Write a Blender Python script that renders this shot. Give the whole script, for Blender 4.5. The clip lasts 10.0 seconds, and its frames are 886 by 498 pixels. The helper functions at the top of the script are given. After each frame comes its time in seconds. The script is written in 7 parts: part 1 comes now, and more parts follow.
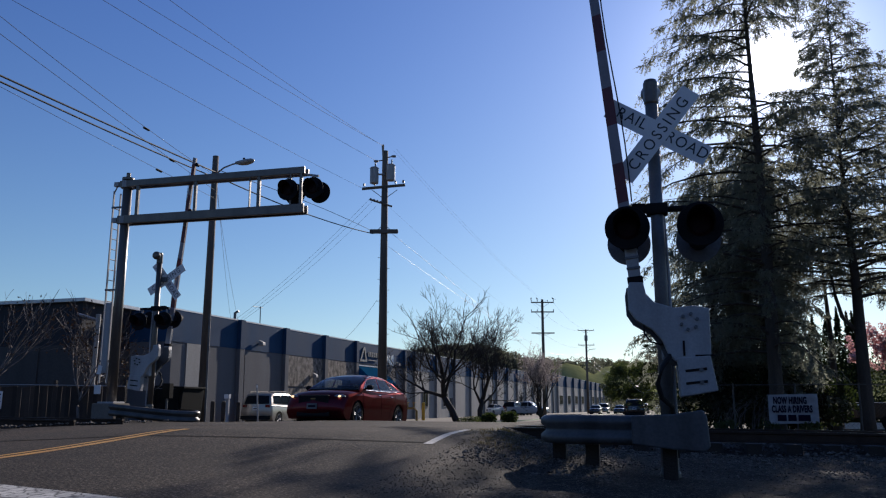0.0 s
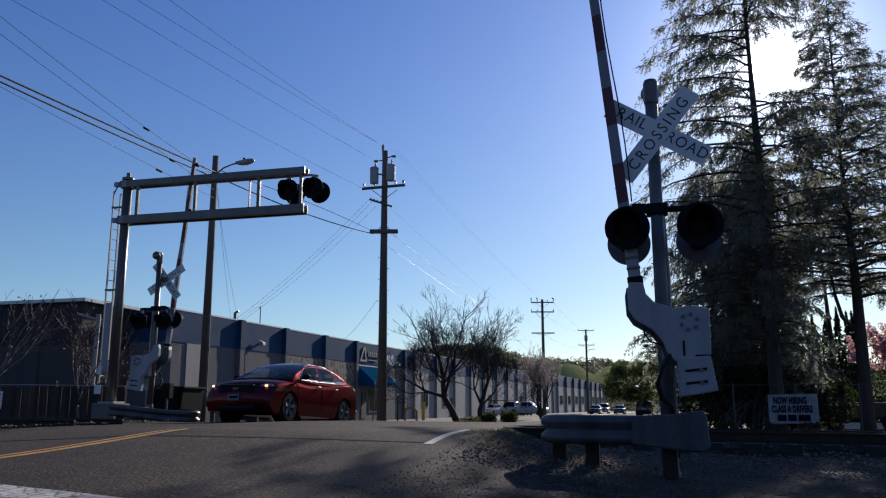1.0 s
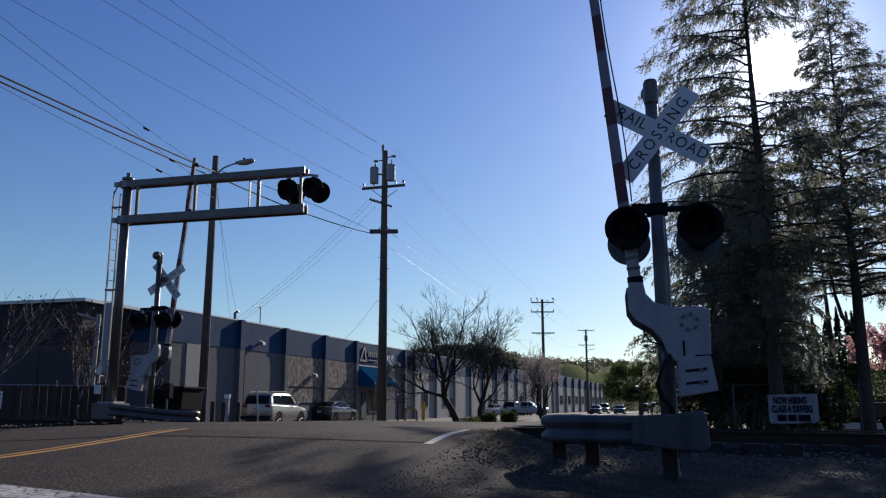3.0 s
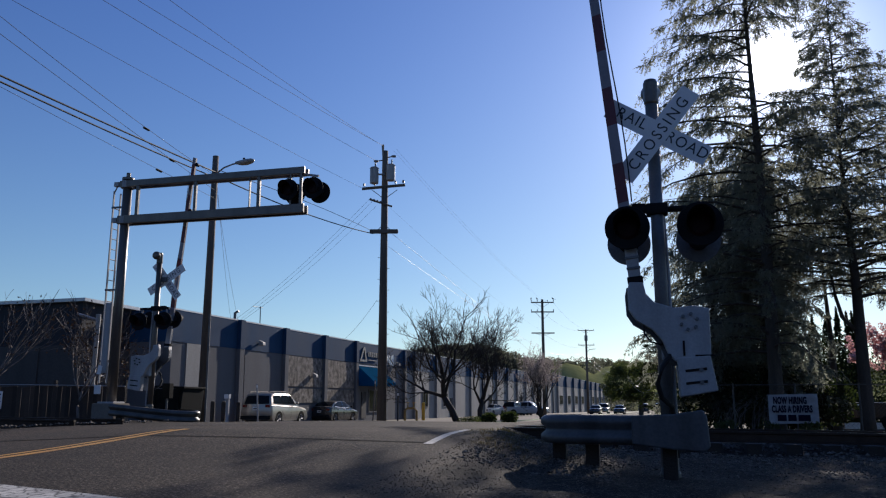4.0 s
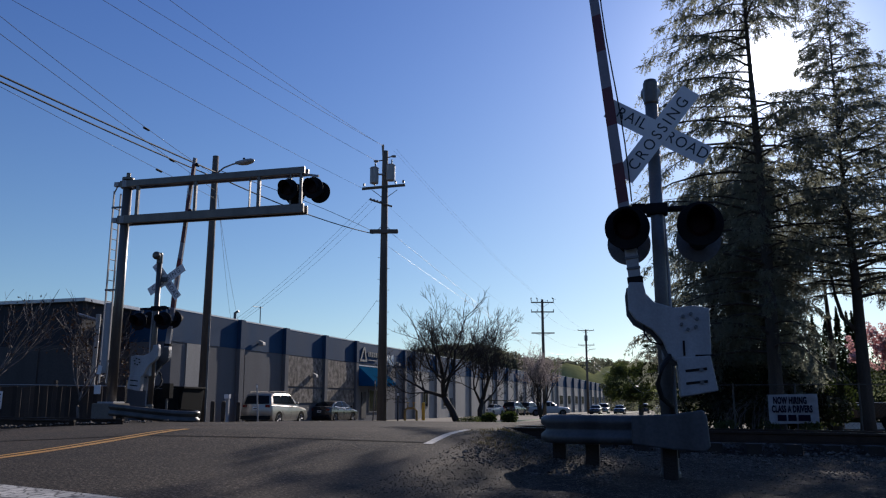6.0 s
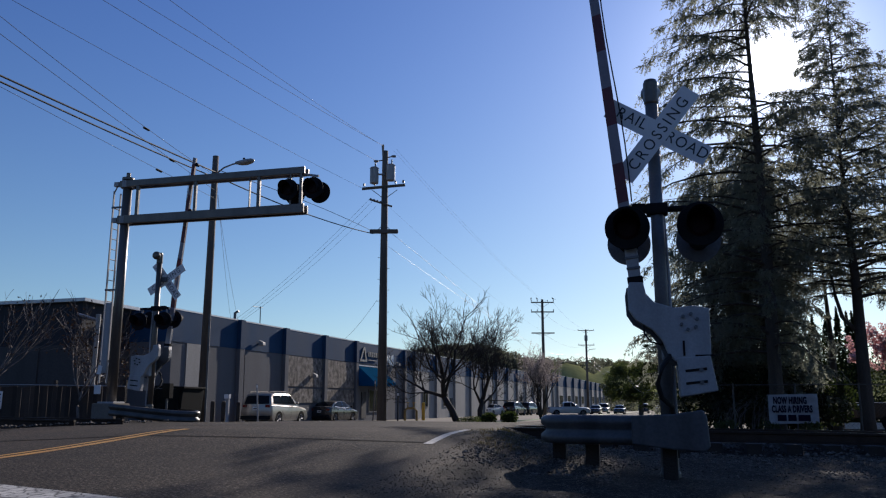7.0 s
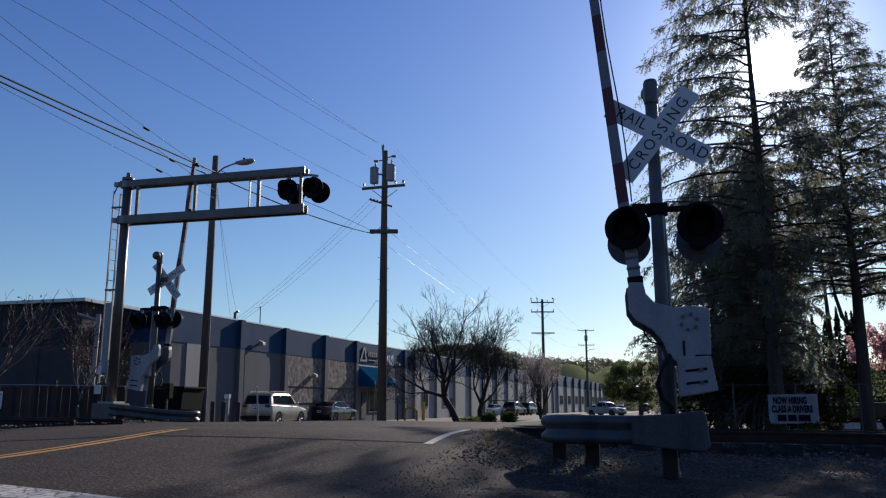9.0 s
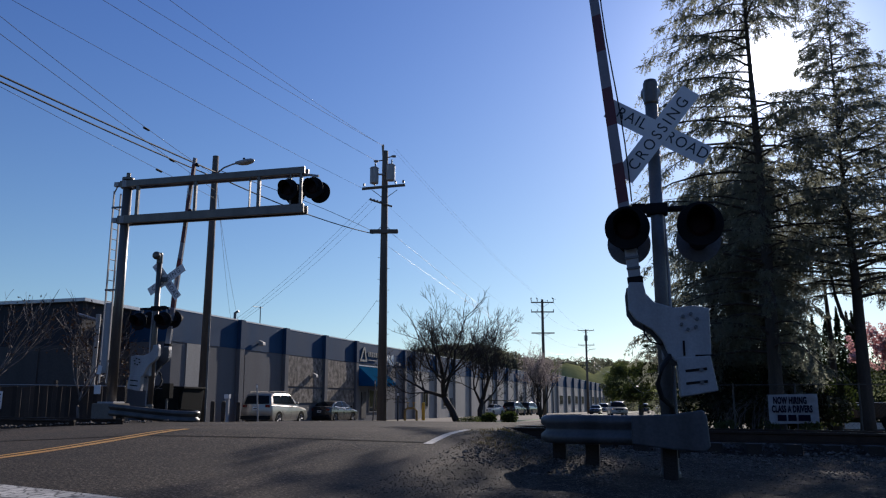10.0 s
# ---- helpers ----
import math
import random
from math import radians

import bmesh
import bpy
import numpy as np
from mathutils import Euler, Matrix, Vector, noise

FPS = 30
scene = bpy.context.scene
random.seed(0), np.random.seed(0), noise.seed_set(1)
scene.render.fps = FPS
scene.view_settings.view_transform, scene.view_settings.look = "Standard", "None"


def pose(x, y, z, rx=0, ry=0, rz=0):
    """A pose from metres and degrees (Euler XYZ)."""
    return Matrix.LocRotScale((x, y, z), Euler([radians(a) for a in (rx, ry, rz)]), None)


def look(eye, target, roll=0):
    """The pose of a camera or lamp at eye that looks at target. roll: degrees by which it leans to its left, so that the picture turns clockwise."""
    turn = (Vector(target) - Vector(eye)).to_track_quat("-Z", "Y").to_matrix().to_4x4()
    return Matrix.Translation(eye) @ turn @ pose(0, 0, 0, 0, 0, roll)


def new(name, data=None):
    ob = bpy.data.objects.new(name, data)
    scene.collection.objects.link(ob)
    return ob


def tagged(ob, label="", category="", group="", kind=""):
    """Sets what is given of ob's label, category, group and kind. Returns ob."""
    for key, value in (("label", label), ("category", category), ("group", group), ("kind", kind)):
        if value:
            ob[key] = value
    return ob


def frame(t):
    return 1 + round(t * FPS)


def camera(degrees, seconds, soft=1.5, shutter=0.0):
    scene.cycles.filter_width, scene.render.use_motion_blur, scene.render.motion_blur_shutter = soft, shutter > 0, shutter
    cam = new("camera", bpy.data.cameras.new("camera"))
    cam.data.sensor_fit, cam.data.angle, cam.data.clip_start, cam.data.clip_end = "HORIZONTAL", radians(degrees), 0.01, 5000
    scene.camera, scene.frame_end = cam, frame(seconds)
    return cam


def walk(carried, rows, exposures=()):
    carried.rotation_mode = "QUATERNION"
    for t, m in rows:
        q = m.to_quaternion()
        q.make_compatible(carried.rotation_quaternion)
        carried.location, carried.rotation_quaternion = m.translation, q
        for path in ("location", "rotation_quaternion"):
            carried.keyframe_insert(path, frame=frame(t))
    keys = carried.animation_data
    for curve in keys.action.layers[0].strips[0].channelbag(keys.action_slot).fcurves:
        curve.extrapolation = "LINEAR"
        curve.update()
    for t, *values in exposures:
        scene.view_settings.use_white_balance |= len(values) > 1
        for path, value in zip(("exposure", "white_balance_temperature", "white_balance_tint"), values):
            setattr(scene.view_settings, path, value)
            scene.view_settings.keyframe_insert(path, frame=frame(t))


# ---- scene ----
from mathutils import geometry
# The shot: a camera low on the gravel beside a level crossing, looking up the street.
ZC = 0.23
cam = camera(57.5, 10.0, soft=1.2)
CAM_POSE = pose(0, 0, ZC, 90 + 11.125, 0, 14.5)
# the clip's own exposure dips while the bright car passes
LIGHT = [(0, 0.02), (1.0, 0.02), (1.2, -0.15), (1.5, -0.46), (1.8, -0.4), (2.0, -0.34), (2.5, -0.18), (3.2, -0.02), (4.0, 0.02), (5.5, -0.03), (8.0, -0.04), (9.0, 0.0), (10, 0.02)]
walk(cam, [(0, CAM_POSE), (10, CAM_POSE)], exposures=[(t, e, 6100, 16) for t, e in LIGHT])

# ---- world and sun ----
SUN_AZ, SUN_EL = radians(9.1), radians(22.2)  # azimuth from +Y towards +X
world = bpy.data.worlds.new("sky")
scene.world = world
world.use_nodes = True
wn = world.node_tree.nodes
sky = wn.new("ShaderNodeTexSky")
sky.sky_type = "NISHITA"
sky.sun_disc = False
sky.sun_elevation, sky.sun_rotation = SUN_EL, SUN_AZ
sky.air_density, sky.dust_density, sky.ozone_density = 0.95, 0.25, 4.1
bg = wn["Background"]
bg.inputs["Strength"].default_value = 0.0825

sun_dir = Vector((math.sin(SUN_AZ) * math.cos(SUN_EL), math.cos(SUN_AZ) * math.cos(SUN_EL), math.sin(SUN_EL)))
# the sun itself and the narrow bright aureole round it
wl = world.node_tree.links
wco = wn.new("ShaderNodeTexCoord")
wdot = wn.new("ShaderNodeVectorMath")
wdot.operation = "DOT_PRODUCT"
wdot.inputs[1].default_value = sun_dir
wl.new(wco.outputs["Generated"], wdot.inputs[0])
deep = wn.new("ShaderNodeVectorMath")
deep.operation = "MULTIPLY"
# a clear, dry winter sky: pale at the horizon, deep blue higher up
height_of = wn.new("ShaderNodeSeparateXYZ")
rise = wn.new("ShaderNodeMapRange")
rise.interpolation_type = "SMOOTHSTEP"
rise.inputs["From Min"].default_value, rise.inputs["From Max"].default_value = 0.02, 0.55
tone = wn.new("ShaderNodeMix")
tone.data_type = "RGBA"
tone.inputs["A"].default_value, tone.inputs["B"].default_value = (1.05, 1.1, 1.01, 1), (0.76, 0.91, 1.22, 1)
wl.new(wco.outputs["Generated"], height_of.inputs[0])
wl.new(height_of.outputs["Z"], rise.inputs["Value"])
wl.new(rise.outputs[0], tone.inputs["Factor"])
wl.new(tone.outputs["Result"], deep.inputs[1])
wl.new(sky.outputs["Color"], deep.inputs[0])
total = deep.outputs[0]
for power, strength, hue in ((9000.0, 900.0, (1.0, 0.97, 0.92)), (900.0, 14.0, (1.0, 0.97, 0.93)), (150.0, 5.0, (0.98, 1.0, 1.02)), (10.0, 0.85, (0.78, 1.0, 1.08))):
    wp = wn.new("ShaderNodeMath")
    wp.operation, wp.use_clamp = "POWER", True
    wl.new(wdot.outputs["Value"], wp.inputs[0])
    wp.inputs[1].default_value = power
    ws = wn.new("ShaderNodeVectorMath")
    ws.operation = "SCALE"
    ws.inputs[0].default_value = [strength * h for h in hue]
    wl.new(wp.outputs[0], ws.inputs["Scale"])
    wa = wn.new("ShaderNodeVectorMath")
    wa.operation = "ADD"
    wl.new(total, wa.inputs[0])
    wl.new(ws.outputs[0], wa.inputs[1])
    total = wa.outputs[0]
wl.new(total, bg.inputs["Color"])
sun = new("sun", bpy.data.lights.new("sun", "SUN"))
sun.data.energy, sun.data.angle, sun.data.color = 5.0, radians(0.53), (1.0, 0.9, 0.75)
sun.matrix_world = look(sun_dir * 200, (0, 0, 0))


# ---- materials ----
def mat(name, color, rough=0.6, metal=0.0, vary=0.25, scale=6.0, bump=0.2, fine=60.0, tint=None, coat=0.0, per_object=0.0, streak=False, island=0.0, spec=0.5, grit=0.6):
    """A surface with stains at a large scale, grain at a small one, and fine relief."""
    m = bpy.data.materials.new(name)
    m.use_nodes = True
    nt = m.node_tree
    n, l = nt.nodes, nt.links
    b = n["Principled BSDF"]
    b.inputs["Metallic"].default_value = metal
    b.inputs["Coat Weight"].default_value = coat
    b.inputs["Specular IOR Level"].default_value = spec
    b.inputs["Coat Roughness"].default_value = 0.04
    co = n.new("ShaderNodeTexCoord")
    mp = n.new("ShaderNodeMapping")
    if streak:
        mp.inputs["Scale"].default_value = (1, 1, 0.12)
    l.new(co.outputs["Object"], mp.inputs["Vector"])
    big = n.new("ShaderNodeTexNoise")
    big.inputs["Scale"].default_value, big.inputs["Detail"].default_value = scale, 5
    small = n.new("ShaderNodeTexNoise")
    small.inputs["Scale"].default_value, small.inputs["Detail"].default_value = fine, 4
    l.new(mp.outputs[0], big.inputs["Vector"])
    l.new(co.outputs["Object"], small.inputs["Vector"])
    dark = tuple(c * (1 - vary) for c in (tint or color)[:3]) + (1,)
    lite = tuple(min(1, c * (1 + vary)) for c in color[:3]) + (1,)
    mix = n.new("ShaderNodeMix")
    mix.data_type = "RGBA"
    mix.inputs["A"].default_value, mix.inputs["B"].default_value = dark, lite
    ramp = n.new("ShaderNodeMapRange")
    ramp.inputs["From Min"].default_value, ramp.inputs["From Max"].default_value = 0.32, 0.68
    l.new(big.outputs["Fac"], ramp.inputs["Value"])
    l.new(ramp.outputs[0], mix.inputs["Factor"])
    grain = n.new("ShaderNodeMix")
    grain.data_type, grain.blend_type = "RGBA", "MULTIPLY"
    grain.inputs["Factor"].default_value = 1.0
    gr = n.new("ShaderNodeMapRange")
    gr.inputs["From Min"].default_value, gr.inputs["From Max"].default_value = 0.3, 0.7
    gr.inputs["To Min"].default_value, gr.inputs["To Max"].default_value = 1 - vary * grit, 1 + vary * grit * 0.8
    l.new(small.outputs["Fac"], gr.inputs["Value"])
    l.new(mix.outputs["Result"], grain.inputs["A"])
    l.new(gr.outputs[0], grain.inputs["B"])
    out = grain.outputs["Result"]
    if per_object or island:
        src = n.new("ShaderNodeObjectInfo") if per_object else n.new("ShaderNodeNewGeometry")
        amount = per_object or island
        rr = n.new("ShaderNodeMapRange")
        rr.inputs["To Min"].default_value, rr.inputs["To Max"].default_value = 1 - amount, 1 + amount
        l.new(src.outputs["Random" if per_object else "Random Per Island"], rr.inputs["Value"])
        mu = n.new("ShaderNodeMix")
        mu.data_type, mu.blend_type = "RGBA", "MULTIPLY"
        mu.inputs["Factor"].default_value = 1.0
        l.new(out, mu.inputs["A"])
        l.new(rr.outputs[0], mu.inputs["B"])
        out = mu.outputs["Result"]
    l.new(out, b.inputs["Base Color"])
    rg = n.new("ShaderNodeMapRange")
    rg.inputs["To Min"].default_value, rg.inputs["To Max"].default_value = max(0.02, rough - 0.12 * (rough > 0.1)), min(1, rough + 0.1 * (rough > 0.1))
    l.new(big.outputs["Fac"], rg.inputs["Value"])
    l.new(rg.outputs[0], b.inputs["Roughness"])
    if bump:
        bp = n.new("ShaderNodeBump")
        bp.inputs["Strength"].default_value, bp.inputs["Distance"].default_value = bump, 0.01
        l.new(small.outputs["Fac"], bp.inputs["Height"])
        l.new(bp.outputs[0], b.inputs["Normal"])
    return m


def glow(name, color, strength):
    m = mat(name, color, 0.2, bump=0)
    b = m.node_tree.nodes["Principled BSDF"]
    b.inputs["Emission Color"].default_value = (*color, 1)
    b.inputs["Emission Strength"].default_value = strength
    return m


def leaf(name, color, vary=0.5, through_light=0.4, gain=1.0, hue=(1.6, 1.7, 0.9)):
    """Foliage that lets some light through."""
    m = mat(name, color, 0.7, vary=vary, scale=0.8, bump=0, fine=9, island=0.45, spec=0.12)
    n, l = m.node_tree.nodes, m.node_tree.links
    b, tr, add = n["Principled BSDF"], n.new("ShaderNodeBsdfTranslucent"), n.new("ShaderNodeMixShader")
    tr.inputs["Color"].default_value = (color[0] * hue[0] * gain, color[1] * hue[1] * gain, color[2] * hue[2] * gain, 1)
    add.inputs[0].default_value = through_light
    l.new(b.outputs[0], add.inputs[1])
    l.new(tr.outputs[0], add.inputs[2])
    l.new(add.outputs[0], n["Material Output"].inputs["Surface"])
    return m


ASPHALT = mat("asphalt", (0.042, 0.0325, 0.025), 0.88, vary=0.34, scale=0.55, bump=1.0, fine=32, spec=0.12, grit=2.6)
def speckle(m, scale, share, gain):
    """Scattered lighter chips in a surface's own colour."""
    n, l = m.node_tree.nodes, m.node_tree.links
    b = n["Principled BSDF"]
    src = b.inputs["Base Color"].links[0].from_socket
    co, vo, mr, mu = n.new("ShaderNodeTexCoord"), n.new("ShaderNodeTexVoronoi"), n.new("ShaderNodeMapRange"), n.new("ShaderNodeMix")
    vo.inputs["Scale"].default_value = scale
    l.new(co.outputs["Object"], vo.inputs["Vector"])
    sp = n.new("ShaderNodeSeparateColor")
    l.new(vo.outputs["Color"], sp.inputs[0])
    mr.inputs["From Min"].default_value, mr.inputs["From Max"].default_value = 1 - share, 1.0
    mr.inputs["To Min"].default_value, mr.inputs["To Max"].default_value = 0.85, gain
    l.new(sp.outputs[0], mr.inputs["Value"])
    mu.data_type, mu.blend_type = "RGBA", "MULTIPLY"
    mu.inputs["Factor"].default_value = 1.0
    l.new(src, mu.inputs["A"])
    l.new(mr.outputs[0], mu.inputs["B"])
    l.new(mu.outputs["Result"], b.inputs["Base Color"])
    return m


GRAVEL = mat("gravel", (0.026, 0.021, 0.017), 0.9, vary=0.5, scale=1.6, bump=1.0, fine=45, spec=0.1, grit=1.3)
STONE = mat("ballast_stone", (0.14, 0.12, 0.1), 0.85, vary=0.25, scale=9, bump=0.5, fine=50, island=0.5, spec=0.2)
SOIL = mat("soil", (0.055, 0.044, 0.032), 0.95, vary=0.4, scale=0.5, bump=0.8, fine=12, spec=0.1)
CONCRETE = mat("concrete", (0.2, 0.175, 0.145), 0.9, spec=0.15, vary=0.2, scale=0.8, bump=0.4, fine=30)
GRASS = mat("grass", (0.10, 0.15, 0.035), 0.8, vary=0.45, scale=0.9, bump=0.8, fine=18)
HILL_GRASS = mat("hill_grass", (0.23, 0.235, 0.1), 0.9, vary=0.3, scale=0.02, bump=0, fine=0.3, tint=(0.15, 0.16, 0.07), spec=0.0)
YELLOW = mat("yellow_road_paint", (0.5, 0.25, 0.045), 0.7, vary=0.25, scale=5, bump=0.5, fine=60)
WHITE_LINE = mat("white_road_paint", (0.46, 0.44, 0.4), 0.7, vary=0.28, scale=7, bump=0.5, fine=50)
TAR = mat("tar", (0.014, 0.012, 0.011), 0.95, vary=0.3, spec=0.05)
OLD_STEEL = mat("dull_steel", (0.085, 0.078, 0.07), 0.7, 0.3, vary=0.3, scale=4, bump=0.2, fine=40)
WORN_STEEL = mat("worn_guard_steel", (0.1, 0.095, 0.09), 0.48, 0.6, vary=0.25, scale=4, bump=0.1, fine=40)
def cracked(m, scale, width):
    """Fine dark cracks through a worn coat of paint."""
    n, l = m.node_tree.nodes, m.node_tree.links
    b = n["Principled BSDF"]
    src = b.inputs["Base Color"].links[0].from_socket
    co, vo, mr, mu = n.new("ShaderNodeTexCoord"), n.new("ShaderNodeTexVoronoi"), n.new("ShaderNodeMapRange"), n.new("ShaderNodeMix")
    vo.feature = "DISTANCE_TO_EDGE"
    vo.inputs["Scale"].default_value = scale
    l.new(co.outputs["Object"], vo.inputs["Vector"])
    mr.inputs["From Max"].default_value = width
    mr.inputs["To Min"].default_value = 0.12
    l.new(vo.outputs["Distance"], mr.inputs["Value"])
    mu.data_type, mu.blend_type = "RGBA", "MULTIPLY"
    mu.inputs["Factor"].default_value = 1.0
    l.new(src, mu.inputs["A"])
    l.new(mr.outputs[0], mu.inputs["B"])
    l.new(mu.outputs["Result"], b.inputs["Base Color"])
    return m


STOP_PAINT = cracked(mat("cracked_stop_line_paint", (0.44, 0.42, 0.38), 0.8, vary=0.3, scale=3, bump=0.6, fine=40), 9.0, 0.10)
speckle(ASPHALT, 75.0, 0.28, 3.2)
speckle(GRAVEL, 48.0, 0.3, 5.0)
GUARD_STEEL = mat("weathered_guard_steel", (0.085, 0.09, 0.096), 0.55, 0.3, vary=0.25, scale=5, bump=0.2, fine=30, streak=True)
STEEL = mat("galvanised_steel", (0.155, 0.16, 0.165), 0.6, 0.4, vary=0.2, scale=4, bump=0.15, fine=40)
ALU = mat("aluminium_paint", (0.32, 0.31, 0.30), 0.5, 0.1, vary=0.16, scale=3, bump=0.1, fine=30, streak=True)
PAINT_GREY = mat("weathered_grey_paint", (0.34, 0.34, 0.345), 0.55, 0.0, vary=0.18, scale=4, bump=0.15, fine=40, streak=True)
RUSTY = mat("rusty_rail_steel", (0.045, 0.028, 0.019), 0.7, 0.5, vary=0.35, scale=6, bump=0.4, fine=50)
RAILTOP = mat("worn_rail_head", (0.5, 0.48, 0.46), 0.22, 1.0, vary=0.1, bump=0.05)
BLACK = mat("matt_black_paint", (0.014, 0.014, 0.016), 0.8, spec=0.12, vary=0.3, scale=5, bump=0.1)
RUBBER = mat("tyre_rubber", (0.011, 0.011, 0.011), 0.9, vary=0.3, scale=8, bump=0.4, spec=0.12)
REDLENS = mat("red_lens", (0.016, 0.003, 0.004), 0.5, spec=0.15, vary=0.2, bump=0.3, fine=80)
SIGN_WHITE = mat("sign_white", (0.75, 0.74, 0.73), 0.4, vary=0.07, scale=3, bump=0.03)
SIGN_BLACK = mat("sign_black", (0.02, 0.02, 0.022), 0.5, vary=0.2, bump=0)
STRIPE_RED = mat("stripe_red", (0.125, 0.022, 0.028), 0.45, vary=0.2, bump=0.05)
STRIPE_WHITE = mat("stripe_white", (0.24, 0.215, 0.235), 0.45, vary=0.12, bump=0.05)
WOOD_POLE = mat("pole_wood", (0.125, 0.1, 0.08), 0.85, vary=0.35, scale=3, bump=0.8, fine=40, streak=True)
TIMBER = mat("post_timber", (0.03, 0.023, 0.018), 0.85, vary=0.35, scale=4, bump=0.8, fine=45)
BARK = mat("bark", (0.06, 0.047, 0.037), 0.9, vary=0.4, scale=5, bump=1.0, fine=25, streak=True)
TWIG = mat("twig", (0.03, 0.023, 0.019), 0.85, vary=0.3, scale=3, bump=0.4)
PALE_TWIG = mat("pale_twig", (0.15, 0.125, 0.11), 0.8, vary=0.3, scale=3, bump=0.3)
NEEDLES = leaf("cedar_needles", (0.04, 0.042, 0.034), 0.5, 0.6, 6.6, (1.4, 1.4, 1.35))
CYPRESS = leaf("cypress_needles", (0.020, 0.028, 0.012))
OAK = leaf("oak_leaves", (0.055, 0.066, 0.034), 0.5, 0.45, 1.3)
# distance haze is put into this leaf colour, which is lightened for it
HAZED_WOODS = leaf("hazed_hill_woods", (0.105, 0.11, 0.088), 0.4, 0.5, 1.0, (1.4, 1.4, 1.15))
SHRUB = leaf("shrub_leaves", (0.045, 0.06, 0.022))
DRY_GRASS = leaf("dry_grass_blades", (0.09, 0.07, 0.045), 0.4, 0.4, 1.2)
DRY = leaf("dry_leaves", (0.045, 0.026, 0.022), 0.4, 0.15)
BLOSSOM = leaf("blossom", (0.62, 0.42, 0.4), 0.25, 0.5, 1.0, (1.15, 1.0, 1.0))
FADED = leaf("faded_blossom", (0.4, 0.36, 0.33), 0.35, 0.5, 0.9, (1.06, 1.0, 1.02))
BLUE_WALL = mat("blue_wall_paint", (0.021, 0.062, 0.13), 0.85, spec=0.15, vary=0.12, scale=0.6, bump=0.25, fine=12, streak=True)
MAST_GREY = mat("cantilever_steel", (0.15, 0.132, 0.115), 0.4, 0.45, vary=0.2, scale=3, bump=0.15, fine=30, streak=True)
GREY_WALL = mat("grey_wall_paint", (0.138, 0.14, 0.15), 0.85, spec=0.15, vary=0.14, scale=0.5, bump=0.25, fine=12, streak=True)
PALE_WALL = mat("pale_wall_paint", (0.25, 0.245, 0.24), 0.7, spec=0.35, vary=0.14, scale=0.5, bump=0.2, fine=12, streak=True)
AGGREGATE = mat("exposed_aggregate", (0.25, 0.22, 0.19), 0.9, vary=0.6, scale=2.6, bump=1.0, fine=9, spec=0.1)
WORKSHOP_WALL = mat("workshop_wall_paint", (0.084, 0.076, 0.074), 0.85, spec=0.15, vary=0.2, scale=0.5, bump=0.25, fine=12, streak=True)
DARK_WALL = mat("dark_wall_paint", (0.02, 0.02, 0.026), 0.8, vary=0.2, scale=0.5, bump=0.3, fine=12)
ROOFING = mat("roofing_felt", (0.12, 0.12, 0.12), 0.9, vary=0.2)
CAP = mat("parapet_cap", (0.45, 0.47, 0.5), 0.45, 0.5, vary=0.1)
AWNING = leaf("awning_fabric", (0.018, 0.13, 0.27), 0.12, 0.5, 1.0, (1.0, 1.5, 1.5))
for socket, value in (("Roughness", 1.0), ("Specular IOR Level", 0.0)):
    for link in list(AWNING.node_tree.nodes["Principled BSDF"].inputs[socket].links):
        AWNING.node_tree.links.remove(link)
    AWNING.node_tree.nodes["Principled BSDF"].inputs[socket].default_value = value
GLASS = mat("window_glass", (0.012, 0.015, 0.017), 0.06, vary=0.1, bump=0, spec=0.1)
CHROME = mat("chrome", (0.7, 0.7, 0.7), 0.12, 1.0, vary=0.05, bump=0)
CLEAR_GLASS = mat("clear_car_glass", (0.03, 0.035, 0.035), 0.03, vary=0.05, bump=0)
def see_through(m, tint):
    """Thin tinted glass: clear straight through, glossy at a slant."""
    n, l = m.node_tree.nodes, m.node_tree.links
    tr, gl, lw, mx = n.new("ShaderNodeBsdfTransparent"), n.new("ShaderNodeBsdfGlossy"), n.new("ShaderNodeLayerWeight"), n.new("ShaderNodeMixShader")
    slant = n.new("ShaderNodeMapRange")
    slant.inputs["From Min"].default_value, slant.inputs["To Min"].default_value, slant.inputs["To Max"].default_value = 0.55, 0.04, 0.5
    tr.inputs["Color"].default_value = (*tint, 1)
    gl.inputs["Roughness"].default_value = 0.03
    lw.inputs["Blend"].default_value = 0.5
    l.new(lw.outputs["Facing"], slant.inputs["Value"])
    l.new(slant.outputs[0], mx.inputs[0])
    l.new(tr.outputs[0], mx.inputs[1])
    l.new(gl.outputs[0], mx.inputs[2])
    l.new(mx.outputs[0], n["Material Output"].inputs["Surface"])


see_through(CLEAR_GLASS, (0.66, 0.72, 0.7))
SEAT_CLOTH = mat("dark_seat_cloth", (0.02, 0.02, 0.022), 0.9, vary=0.2, bump=0.2, spec=0.1)
RIM = mat("alloy_rim", (0.15, 0.15, 0.16), 0.5, 0.5, vary=0.08, bump=0)
CAR_RED = mat("car_red", (0.12, 0.012, 0.018), 0.42, 0.85, vary=0.06, scale=2, bump=0, coat=0.35, spec=0.3)
CAR_RED.node_tree.nodes["Principled BSDF"].inputs["Specular Tint"].default_value = (0.45, 0.1, 0.11, 1)
CAR_SILVER = mat("car_silver", (0.36, 0.315, 0.26), 0.36, 0.55, vary=0.06, scale=2, bump=0, coat=0.8)
CAR_GREY = mat("car_grey", (0.04, 0.042, 0.045), 0.28, 0.5, vary=0.06, scale=2, bump=0, coat=1.0)
